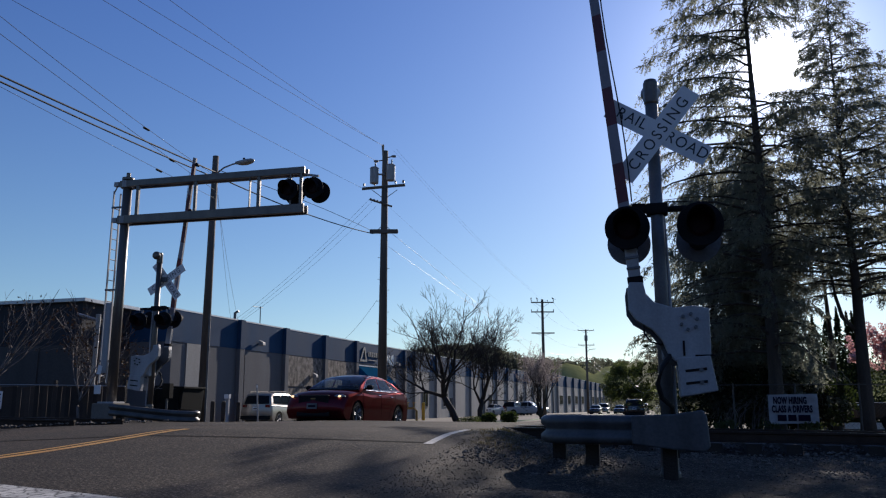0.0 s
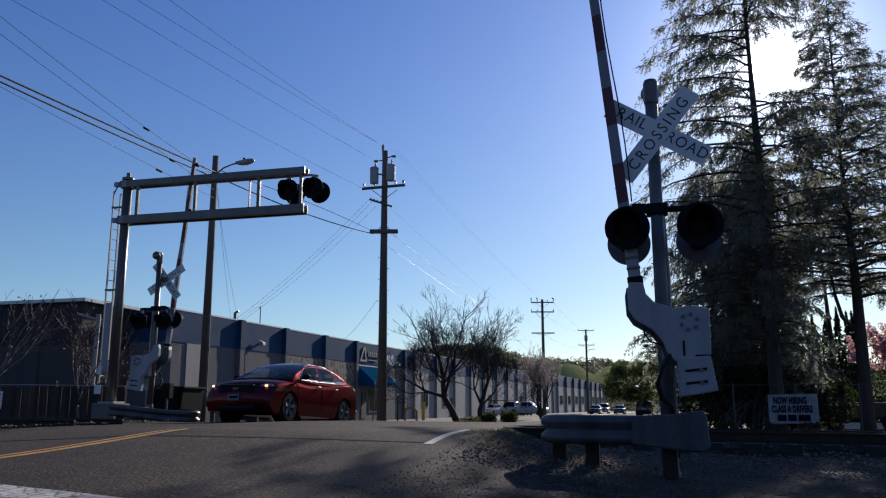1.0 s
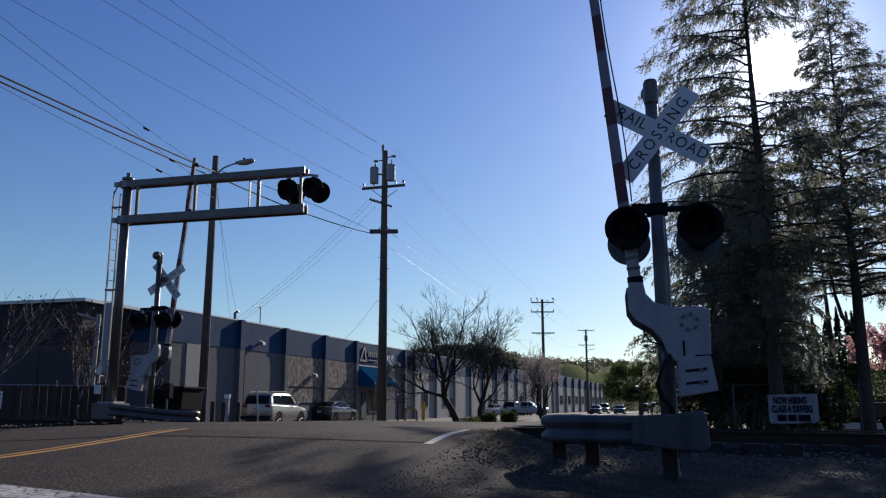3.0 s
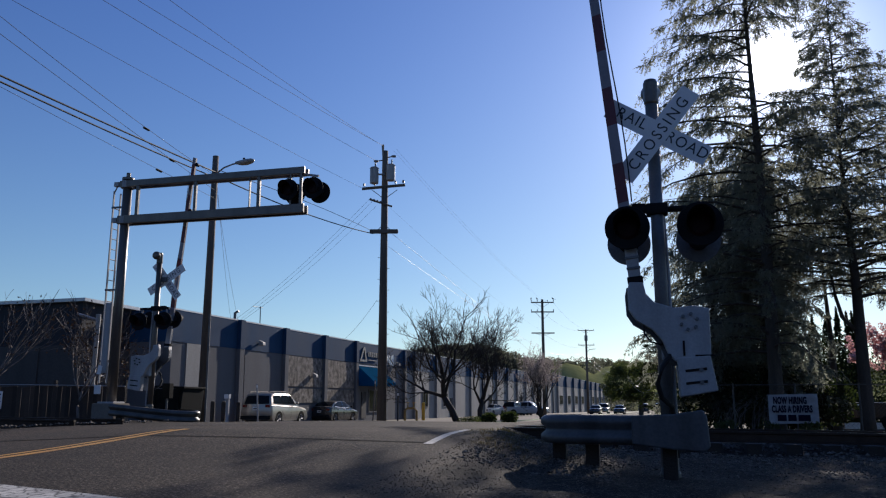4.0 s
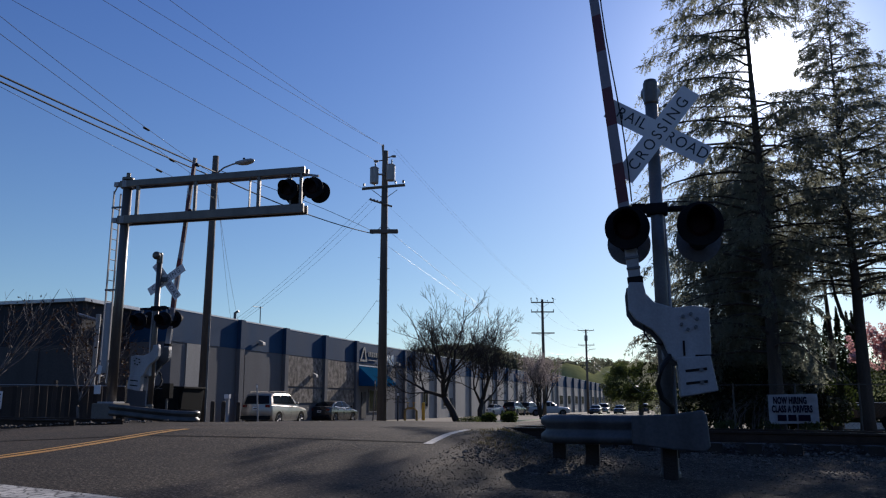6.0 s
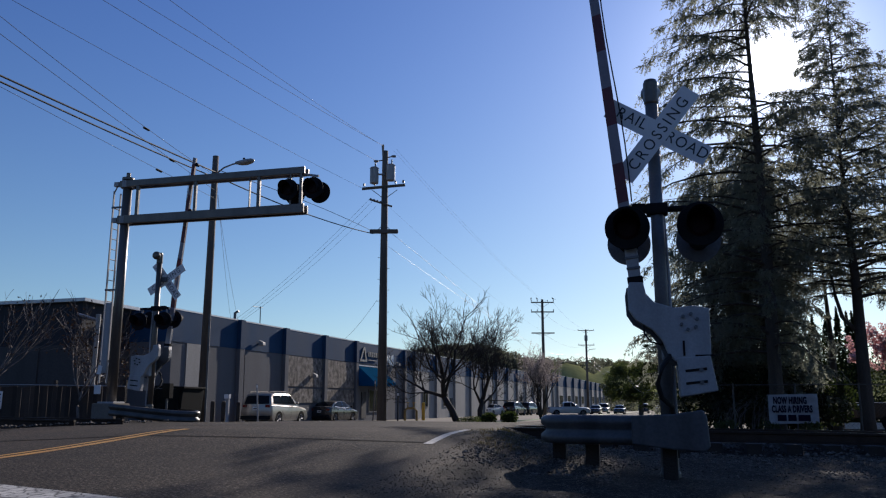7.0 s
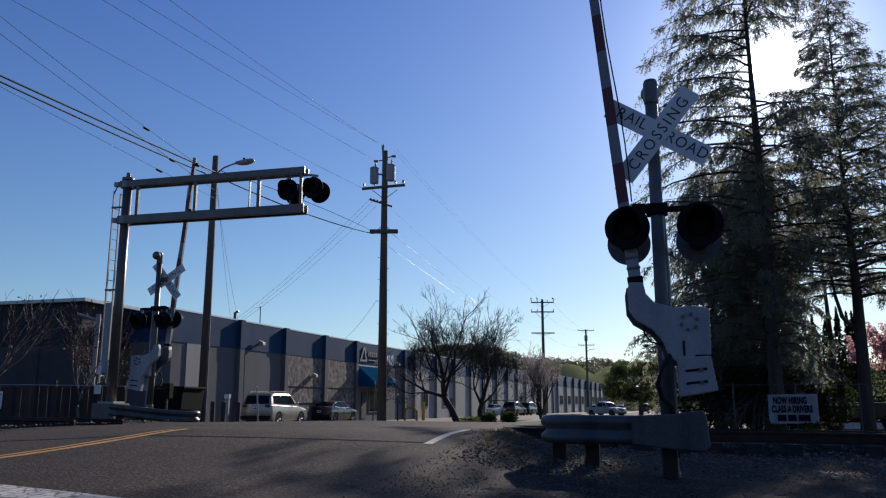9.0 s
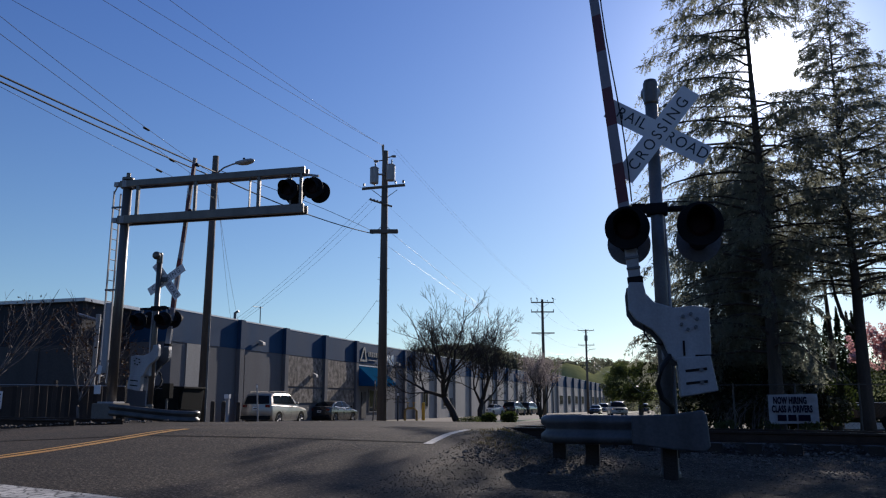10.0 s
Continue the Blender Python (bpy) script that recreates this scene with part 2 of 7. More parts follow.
CAR_WHITE = mat("car_white", (0.42, 0.42, 0.42), 0.35, 0.0, vary=0.05, scale=2, bump=0, coat=0.8)
CAR_BLACK = mat("car_black", (0.012, 0.012, 0.014), 0.25, 0.2, vary=0.05, scale=2, bump=0, coat=1.0)
PLASTIC = mat("black_plastic", (0.010, 0.010, 0.011), 0.7, spec=0.2, vary=0.2, bump=0.1)
LAMP_CLEAR = mat("headlamp_glass", (0.22, 0.22, 0.23), 0.1, 0.3, vary=0.1, bump=0.0)
HEADLIGHT_ON = glow("headlamp_lit", (1.0, 0.66, 0.34), 1.7)
TAIL_RED = mat("tail_lamp", (0.14, 0.008, 0.01), 0.15, vary=0.1, bump=0)
AMBER = mat("amber_lamp", (0.7, 0.22, 0.02), 0.2, vary=0.1, bump=0)
YELLOW_PAINT = mat("yellow_paint", (0.65, 0.38, 0.04), 0.6, vary=0.15)
BRASS = mat("yellow_pipe_paint", (0.36, 0.22, 0.06), 0.5, vary=0.3)
GREEN_BIN = mat("dumpster_green", (0.008, 0.010, 0.011), 0.85, vary=0.3, spec=0.08)
FENCE_WOOD = mat("fence_wood", (0.055, 0.038, 0.029), 0.9, vary=0.35, scale=2, bump=0.6, fine=30, per_object=0.35, streak=True)
CABLE = mat("cable", (0.012, 0.012, 0.013), 0.8, vary=0.1, bump=0)
BARE_WIRE = mat("bare_wire", (0.4, 0.4, 0.4), 0.5, 0.8, vary=0.1, bump=0)
BANNER = mat("banner_vinyl", (0.3, 0.3, 0.32), 0.4, vary=0.12, scale=4, bump=0.3, fine=9)
INK = mat("banner_ink", (0.008, 0.008, 0.024), 0.9, vary=0.15, bump=0, spec=0.03)
CERAMIC = mat("insulator", (0.22, 0.2, 0.19), 0.3, vary=0.2, bump=0)


# ---- mesh helpers ----
def part(name, bm, material, parent=None, label="", smooth=False):
    """One mesh object out of a bmesh, under a thing or a part."""
    me = bpy.data.meshes.new(name)
    bmesh.ops.recalc_face_normals(bm, faces=bm.faces)
    bm.to_mesh(me)
    bm.free()
    return shell(name, me, material, parent, label, smooth)


def shell(name, me, material, parent=None, label="", smooth=False):
    me.materials.append(material)
    if smooth:
        me.shade_smooth()
    ob = new(name, me)
    if parent:
        ob.parent = parent
    if label:
        tagged(ob, label)
    return ob


def raw(name, verts, faces, material, parent=None, label="", smooth=False):
    me = bpy.data.meshes.new(name)
    me.from_pydata(verts, [], faces)
    me.update()
    return shell(name, me, material, parent, label, smooth)


def thing(name, m, label, category, group="", kind=""):
    ob = new(name)
    ob.empty_display_size = 0.2
    ob.matrix_world = m
    return tagged(ob, label, category, group, kind)


def box(bm, c, s, rot=None, bevel=0.0):
    g = bmesh.ops.create_cube(bm, size=1.0)["verts"]
    m = Matrix.Translation(c) @ (rot.to_4x4() if rot else Matrix()) @ Matrix.Diagonal((*s, 1))
    bmesh.ops.transform(bm, matrix=m, verts=g)
    if bevel:
        edges = list({e for v in g for e in v.link_edges})
        bmesh.ops.bevel(bm, geom=edges, offset=bevel, segments=2, affect="EDGES", profile=0.6)
    return bm


def boxed(c, s, rot=None, bevel=0.0):
    return box(bmesh.new(), c, s, rot, bevel)


def frames_along(pts):
    out = []
    for i, p in enumerate(pts):
        a, b = pts[max(0, i - 1)], pts[min(len(pts) - 1, i + 1)]
        d = (Vector(b) - Vector(a)).normalized()
        up = Vector((0, 0, 1)) if abs(d.z) < 0.95 else Vector((0, 1, 0))
        u = d.cross(up).normalized()
        out.append((Vector(p), u, u.cross(d).normalized()))
    return out


def tube(bm, pts, radii, n=10, caps=True):
    """A round bar along points; radii: one number or one a point."""
    if isinstance(radii, (int, float)):
        radii = [radii] * len(pts)
    rings = []
    for (p, u, w), r in zip(frames_along(pts), radii):
        rings.append([bm.verts.new(p + (u * math.cos(k * math.tau / n) + w * math.sin(k * math.tau / n)) * r) for k in range(n)])
    for a, b in zip(rings, rings[1:]):
        for k in range(n):
            bm.faces.new((a[k], a[(k + 1) % n], b[(k + 1) % n], b[k]))
    if caps:
        bm.faces.new(rings[0][::-1])
        bm.faces.new(rings[-1])
    return bm


def tubed(pts, radii, n=10):
    return tube(bmesh.new(), pts, radii, n)


def lathe(bm, profile, axis="Z", n=24, at=(0, 0, 0), caps=True):
    """Turn a profile of (radius, height) round an axis."""
    rings = []
    for r, h in profile:
        ring = []
        for k in range(n):
            a = k * math.tau / n
            x, y = r * math.cos(a), r * math.sin(a)
            p = {"Z": (x, y, h), "Y": (x, h, y), "X": (h, x, y)}[axis]
            ring.append(bm.verts.new(Vector(p) + Vector(at)))
        rings.append(ring)
    for a, b in zip(rings, rings[1:]):
        for k in range(n):
            bm.faces.new((a[k], a[(k + 1) % n], b[(k + 1) % n], b[k]))
    if caps and profile[0][0] > 1e-4:
        bm.faces.new(rings[0][::-1])
    if caps and profile[-1][0] > 1e-4:
        bm.faces.new(rings[-1])
    return bm


def lathed(profile, axis="Z", n=24, at=(0, 0, 0), caps=True):
    return lathe(bmesh.new(), profile, axis, n, at, caps)


def prism(bm, outline, axis, lo, hi):
    """Extrude a flat outline from lo to hi along an axis: outline in the other two axes, in their order."""
    def place(a, b, h):
        return {"X": (h, a, b), "Y": (a, h, b), "Z": (a, b, h)}[axis]
    r0 = [bm.verts.new(place(a, b, lo)) for a, b in outline]
    r1 = [bm.verts.new(place(a, b, hi)) for a, b in outline]
    n = len(outline)
    for k in range(n):
        bm.faces.new((r0[k], r0[(k + 1) % n], r1[(k + 1) % n], r1[k]))
    f0, f1 = bm.faces.new(r0[::-1]), bm.faces.new(r1)
    bmesh.ops.triangulate(bm, faces=[f0, f1])
    return bm


def prismed(outline, axis, lo, hi, bevel=0.0):
    bm = prism(bmesh.new(), outline, axis, lo, hi)
    if bevel:
        bmesh.ops.remove_doubles(bm, verts=bm.verts, dist=1e-5)
        sharp = [e for e in bm.edges if len(e.link_faces) == 2 and e.calc_face_angle(0) > 0.6]
        bmesh.ops.bevel(bm, geom=sharp, offset=bevel, segments=2, affect="EDGES", profile=0.6)
    return bm


def lettering(name, text, size, material, m, parent, thick=0.004, label="", squeeze=1.0, spacing=1.0, bold=0.0):
    """Words cut out as a flat mesh, centred, in the XZ plane of m, read from -Y."""
    cu = bpy.data.curves.new(name, "FONT")
    cu.body, cu.size, cu.align_x, cu.align_y, cu.extrude, cu.resolution_u = text, size, "CENTER", "CENTER", thick, 3
    cu.space_character, cu.offset = spacing, bold
    tmp = bpy.data.objects.new(name, cu)
    scene.collection.objects.link(tmp)
    bpy.context.view_layer.update()
    me = bpy.data.meshes.new_from_object(tmp.evaluated_get(bpy.context.evaluated_depsgraph_get()))
    bpy.data.objects.remove(tmp)
    me.transform(m @ Matrix.Rotation(math.pi / 2, 4, "X") @ Matrix.Diagonal((squeeze, 1, 1, 1)))
    me.materials.clear()
    return shell(name, me, material, parent, label)


def smoothstep(a, b, x):
    t = min(1, max(0, (x - a) / (b - a)))
    return t * t * (3 - 2 * t)


def table(pts, x):
    for (x0, y0), (x1, y1) in zip(pts, pts[1:]):
        if x <= x1:
            return y0 + (y1 - y0) * max(0, (x - x0)) / max(1e-6, x1 - x0)
    return pts[-1][1]


# ---- the lie of the land: the road climbs to the rails and drops behind them ----
CROWN = -6.77   # X of the road's middle
ROAD_L, ROAD_R = -10.9, -1.4


def bend(y):
    """The street bends a little to the right beyond the rails."""
    return 0.037 * max(0.0, y - 16.0)


def profile(y):
    rise = -0.624 + 0.0465 * y
    fall = table([(0, 0.0), (16.5, 0.0), (18.5, -0.05), (20.5, -0.18), (26, -0.40), (38, -0.66), (48, -0.80), (5000, -0.80)], y)
    a = rise if y < 7.8 else table([(7.8, -0.2613), (8.4, -0.227), (9.0, -0.188), (9.6, -0.147), (10.1, -0.112), (10.5, -0.088), (10.9, -0.074), (11.6, -0.064), (13.6, -0.055), (5000, -0.055)], y)
    return a if y < 14 else min(-0.055, fall - 0.02)


def hollow(x, y):
    """The open track bed beside the road, dug out on both sides of the rails."""
    if y < 5.5 or y > 16.8:
        return 0.0
    verge = 0.13 * smoothstep(-2.3, -1.3, x) * smoothstep(5.5, 8.0, y) * (1 - smoothstep(10.0, 11.5, y))
    return verge + 0.28 * smoothstep(0.0, 1.1, x + 2.6 - 0.15 * max(0.0, 13.2 - y)) * smoothstep(10.0, 12.2, y) * (1 - smoothstep(16.0, 16.7, y))


def road_z(x, y):
    side = x - bend(y) - CROWN
    fall = 0.014 * (1 if y < 40 else 0.6)
    if side > 0:
        fall -= 0.007 * smoothstep(7.0, 10.5, y) * (1 - smoothstep(17.0, 22.0, y))
    else:
        fall += 0.035 * smoothstep(6.0, 8.5, y) * (1 - smoothstep(10.3, 12.8, y))
    return profile(y) - fall * abs(side) - hollow(x, y)


def ground_z(x, y):
    full, x = x, x - bend(y)
    if ROAD_L <= x <= ROAD_R:
        return road_z(full, y) - 0.02
    edge = road_z(bend(y) + (ROAD_R if x > ROAD_R else ROAD_L), y)
    if x > ROAD_R:
        d = x - ROAD_R
        low = table([(-60, -0.75), (0, -0.70), (8, -0.54), (10, -0.5), (12.0, -0.46), (13, -0.44), (16, -0.44), (18, -0.52), (26, -0.62), (45, -0.85), (5000, -0.85)], y)
        return edge - 0.03 + (low - edge) * smoothstep(0.1, 2.0, d)
    d = ROAD_L - x
    low = table([(-60, -0.7), (0, -0.6), (12, -0.2), (14, -0.25), (17, -0.1), (21, -0.12), (26, -0.35), (38, -0.75), (48, -0.82), (5000, -0.82)], y)
    return edge - 0.03 + (low - edge) * smoothstep(0.1, 2.5, d)


# ---- ground, road, rails ----
def axis_steps(*spans):
    out = []
    for a, b, step in spans:
        k = max(1, round((b - a) / step))
        out += [a + (b - a) * i / k for i in range(k)]
    return out + [spans[-1][1]]


def sheet(name, xs, ys, height, material, label, category, kind="structure", follow=False):
    """A surface over a grid; follow: it bends with the street."""
    verts = [(x + follow * bend(y), y, height(x + follow * bend(y), y)) for y in ys for x in xs]
    w = len(xs)
    faces = [(j * w + i, j * w + i + 1, (j + 1) * w + i + 1, (j + 1) * w + i) for j in range(len(ys) - 1) for i in range(w - 1)]
    return tagged(raw(name, verts, faces, material, smooth=True), label, category, kind=kind)


def rough_ground(x, y):
    near = max(0, 1 - math.hypot(x, y - 10) / 40)
    return ground_z(x, y) + near * 0.05 * noise.noise((x * 0.9, y * 0.9, 3)) - (0.05 if ROAD_L - 0.05 < x - bend(y) < ROAD_R + 0.05 else 0)


sheet("ground", axis_steps((-3000, -200, 400), (-200, -40, 16), (-40, -14, 2), (-14, -10.9, 0.5), (-10.9, -1.4, 2.375), (-1.4, 7, 0.25), (7, 30, 1.5), (30, 200, 17), (200, 3000, 400)),
      axis_steps((-300, -20, 40), (-20, 2, 2), (2, 22, 0.3), (22, 60, 2), (60, 300, 20), (300, 3500, 400)), rough_ground, SOIL,
      "bare brown earth and thin weeds beside the road", "ground")
sheet("road", axis_steps((ROAD_L, -2.6, 0.7), (-2.6, ROAD_R, 0.1)), axis_steps((-120, 0, 10), (0, 10, 0.4), (10, 17, 0.15), (17, 30, 0.4), (30, 60, 1.5), (60, 600, 40)), road_z, ASPHALT,
      "worn grey asphalt street rising to the level crossing", "road", follow=True)


def gravel_z(x, y):
    heap = 0.02 * math.exp(-((x + 1.5) / 0.75) ** 2 - ((y - 11.6) / 1.0) ** 2)
    rough = 0.02 * noise.noise((x * 2.5, y * 2.5, 0)) + 0.012 * noise.noise((x * 6, y * 6, 4))
    if x < ROAD_R:
        dug = 0.03 * smoothstep(0.004, 0.03, hollow(x, y))
        return road_z(x, y) + max((x - ROAD_R + 0.35) * 0.06, dug - 0.02) + (rough if x > -2.3 or dug else 0) + heap
    edge = road_z(ROAD_R, y) + 0.35 * 0.06
    return max(rough_ground(x, y) + 0.012, edge - 0.45 * (x - ROAD_R)) + heap + rough


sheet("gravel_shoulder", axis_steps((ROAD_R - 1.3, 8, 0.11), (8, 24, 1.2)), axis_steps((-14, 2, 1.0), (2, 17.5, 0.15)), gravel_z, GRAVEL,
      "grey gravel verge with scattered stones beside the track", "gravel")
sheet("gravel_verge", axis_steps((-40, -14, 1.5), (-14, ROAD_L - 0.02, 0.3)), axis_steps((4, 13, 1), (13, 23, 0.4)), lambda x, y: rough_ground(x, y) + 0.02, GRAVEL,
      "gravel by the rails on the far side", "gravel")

# parking lot and pavements on the building side
sheet("parking_lot", axis_steps((-25, -13.5, 2)), axis_steps((27, 60, 2), (60, 400, 20)), lambda x, y: ground_z(x, y) + 0.03, CONCRETE,
      "pale concrete parking lot along the warehouses", "parking lot", follow=True)
sheet("grass_verge", axis_steps((-13.4, ROAD_L - 0.1, 0.8)), axis_steps((44, 70, 1.5), (70, 300, 20)), lambda x, y: ground_z(x, y) + 0.05, GRASS,
      "thin green verge between street and parking lot", "grass", follow=True)
sheet("sidewalk", axis_steps((ROAD_R + 0.1, -0.6, 0.6)), axis_steps((18, 60, 2), (60, 300, 20)), lambda x, y: road_z(ROAD_R + bend(y), y) + 0.08, CONCRETE,
      "pale concrete sidewalk beyond the tracks", "sidewalk", follow=True)
sheet("kerb", [ROAD_L - 0.15, ROAD_L - 0.149, ROAD_L - 0.001, ROAD_L], axis_steps((38, 60, 2), (60, 300, 20)),
      lambda x, y: road_z(ROAD_L + bend(y), y) + (0.13 if ROAD_L - 0.1495 < x - bend(y) < ROAD_L - 0.0005 else -0.02), CONCRETE, "worn concrete kerb", "kerb", follow=True)


def road_strip(name, a, b, width, material, label, lift=0.005, ragged=0.0, step=0.35):
    """A painted or poured strip lying on the road from a to b (X, Y)."""
    a, b = Vector(a), Vector(b)
    k = max(2, int((b - a).length / step))
    side = Vector((-(b - a).y, (b - a).x)).normalized() * width / 2
    verts, faces = [], []
    for i in range(k + 1):
        p = a.lerp(b, i / k)
        for q in (p - side * (1 + ragged * random.uniform(-1, 1)), p + side * (1 + ragged * random.uniform(-1, 1))):
            verts.append((q.x, q.y, road_z(q.x, q.y) + lift))
        if i:
            faces.append((2 * i - 2, 2 * i - 1, 2 * i + 1, 2 * i))
    return tagged(raw(name, verts, faces, material), label, "road marking", kind="structure")


for dx in (-0.1, 0.1):
    road_strip("centre_line", (CROWN + dx, -60), (CROWN + dx, 10.8), 0.115, YELLOW, "worn yellow double centre line on the asphalt", ragged=0.06)
road_strip("edge_line", (-2.63, 9.45), (-2.69, 11.9), 0.115, WHITE_LINE, "white painted edge line by the gravel", ragged=0.05)
road_strip("stop_line", (-6.65, 5.72), (-2.8, 4.80), 0.6, STOP_PAINT, "cracked white stop line across the lane", ragged=0.03)
for k, (xa, ya, xb, yb) in enumerate([(-10.8, 10.1, -7.9, 9.75), (-7.9, 9.75, -5.0, 9.8), (-5.0, 9.8, -2.6, 9.6)]):
    road_strip("tar_joint", (xa, ya), (xb, yb), 0.075, TAR, "dark tar joint across the asphalt", lift=0.004, ragged=0.5, step=0.12)
for yy in (12.6, 16.4):
    road_strip("tar_joint", (-10.8, yy + 0.2), (-2.6, yy), 0.06, TAR, "dark tar joint across the asphalt", lift=0.004, ragged=0.5, step=0.12)


def rail_z(x):
    return -0.045 - 0.0105 * (x - CROWN)


RAIL_SECTION = [(-0.075, -0.17), (0.075, -0.17), (0.075, -0.158), (0.015, -0.14), (0.011, -0.045), (0.036, -0.035), (0.036, -0.004), (0.03, 0), (-0.03, 0), (-0.036, -0.004), (-0.036, -0.035), (-0.011, -0.045), (-0.015, -0.14), (-0.075, -0.158)]
TRACK_Y = (13.75, 15.25)
for yy in TRACK_Y:
    for x0, x1 in ((-70.0, ROAD_L - 0.05), (-2.75, 60.0)):
        bm = bmesh.new()
        rings = [[bm.verts.new((x, yy + a, rail_z(x) + b)) for a, b in RAIL_SECTION] for x in (x0, x1)]
        for k in range(len(RAIL_SECTION)):
            bm.faces.new((rings[0][k], rings[0][(k + 1) % len(RAIL_SECTION)], rings[1][(k + 1) % len(RAIL_SECTION)], rings[1][k]))
        bm.faces.new(rings[0])
        bm.faces.new(rings[1])
        rail = part("rail", bm, RUSTY)
        tagged(rail, "rusty steel rail with a worn bright head", "rail", "rails")
        head = [(x, yy + s * 0.024, rail_z(x) + 0.001) for x in (x0, x1) for s in (-1, 1)]
        raw("rail_head", head, [(0, 1, 3, 2)], RAILTOP, rail, "bright worn running surface")
tie_mesh = None
for k in range(-75, 60):
    x = 0.3 + k * 0.55
    if ROAD_L - 0.3 < x < ROAD_R + 0.3 or abs(x + 6.7) > 34:
        continue
    if tie_mesh is None:
        tie = part("railway_tie", boxed((0, 0, -0.09), (0.22, 2.6, 0.18), bevel=0.012), TIMBER)
        tie_mesh = tie.data
    else:
        tie = new("railway_tie", tie_mesh)
    tie.location = (x, 14.5, rail_z(x) - 0.168)
    tie.rotation_euler = (0, 0, radians(random.uniform(-1, 1)))
    tagged(tie, "weathered dark timber tie under the rails", "railway tie", "ties under the rails")


def stones(name, count, area, size, material, height, label):
    """Loose broken stones, each an uneven eight-faced lump."""
    base = [(1, 0, 0), (0, 1, 0), (-1, 0, 0), (0, -1, 0), (0, 0, 1), (0, 0, -1)]
    tri = [(0, 1, 4), (1, 2, 4), (2, 3, 4), (3, 0, 4), (1, 0, 5), (2, 1, 5), (3, 2, 5), (0, 3, 5)]
    verts, faces = [], []
    rng = random.Random(len(name) * 31 + count)
    for _ in range(count):
        x, y = area(rng)
        r = rng.uniform(*size) * (1 if rng.random() < 0.9 else 1.7)
        z = height(x, y)
        a = rng.uniform(0, math.tau)
        o = len(verts)
        for bx, by, bz in base:
            q = rng.uniform(0.6, 1.2)
            verts.append((x + r * q * (bx * math.cos(a) - by * math.sin(a)), y + r * q * (bx * math.sin(a) + by * math.cos(a)), z + r * 0.65 * q * bz + r * 0.2))
        faces += [tuple(o + i for i in t) for t in tri]
    return tagged(raw(name, verts, faces, material), label, "stones", kind="stuff")


stones("shoulder_stones", 15000, lambda g: (ROAD_R - 0.9 + abs(g.gauss(0, 2.6)), g.uniform(3.0, 12.6)), (0.003, 0.0095), STONE,
       lambda x, y: max(gravel_z(x, y), road_z(x, y) if x < ROAD_R else -9), "loose broken stones on the gravel verge")
stones("track_ballast", 9000, lambda g: (g.uniform(ROAD_R + 0.1, 11), 14.5 + max(-3.0, min(3.0, g.gauss(0, 1.3)))), (0.014, 0.03), STONE,
       lambda x, y: gravel_z(x, y) + 0.01 + 0.06 * (1 - smoothstep(0.9, 1.4, abs(y - 14.5))) if abs(y - 14.5) < 2.6 else gravel_z(x, y), "grey crushed stone ballast round the ties")
stones("verge_stones", 7000, lambda g: (g.uniform(-2.55, -0.4), g.uniform(8.4, 14.6)), (0.006, 0.019), STONE, lambda x, y: gravel_z(x, y), "broken stones on the slope down to the rails")
stones("coarse_ballast", 5000, lambda g: (g.uniform(-0.6, 8.0), g.uniform(9.6, 13.0)), (0.008, 0.019), STONE, gravel_z, "coarse broken stones spilling from the track")
stones("far_ballast", 3500, lambda g: (g.uniform(-30, ROAD_L - 0.1), 14.5 + max(-3.0, min(3.0, g.gauss(0, 1.3)))), (0.02, 0.045), STONE,
       lambda x, y: rough_ground(x, y) + 0.06, "grey crushed stone ballast beyond the street")


def dry_grass():
    """Tufts of short dry grass and weeds on the verge between road and rails."""
    rng = random.Random(77)
    verts, faces = [], []
    for _ in range(420):
        x, y = rng.uniform(-2.5, -0.7), rng.uniform(9.0, 13.0)
        if rng.random() < 0.6:
            x, y = rng.uniform(-2.6, -1.6), rng.uniform(9.6, 12.6)
        if x < -2.25 and y < 10.5:
            continue
        z = gravel_z(x, y)
        for _ in range(rng.randint(5, 12)):
            a, h = rng.uniform(0, math.tau), rng.uniform(0.015, 0.06)
            px, py = x + rng.gauss(0, 0.03), y + rng.gauss(0, 0.03)
            o = len(verts)
            verts += [(px - 0.003 * math.sin(a), py + 0.003 * math.cos(a), z - 0.005), (px + 0.003 * math.sin(a), py - 0.003 * math.cos(a), z - 0.005), (px + 0.5 * h * math.cos(a), py + 0.5 * h * math.sin(a), z + h)]
            faces.append((o, o + 1, o + 2))
    return tagged(raw("dry_grass", verts, faces, DRY_GRASS), "short dry brown grass on the verge", "grass", kind="stuff")


dry_grass()

# the street is closed far behind the camera
tagged(part("wall_south", boxed((-10, -62, 8), (160, 1.0, 18)), DARK_WALL), "plain dark wall closing the street behind", "wall", kind="structure")


# ---- warehouses along the far side of the lot ----
def window_unit(parent, y, z, w, h, face=0.0):
    bm = bmesh.new()
    for c, s in (((face + 0.03, y, z + h / 2), (0.08, w + 0.12, 0.08)), ((face + 0.03, y, z - h / 2), (0.08, w + 0.12, 0.08)),
                 ((face + 0.03, y - w / 2, z), (0.08, 0.08, h)), ((face + 0.03, y + w / 2, z), (0.08, 0.08, h)), ((face + 0.03, y, z), (0.06, 0.05, h))):
        box(bm, c, s)
    win = part("window", bm, GREY_WALL, parent)
    part("pane", boxed((face + 0.012, y, z), (0.02, w, h)), GLASS, win)
    return win


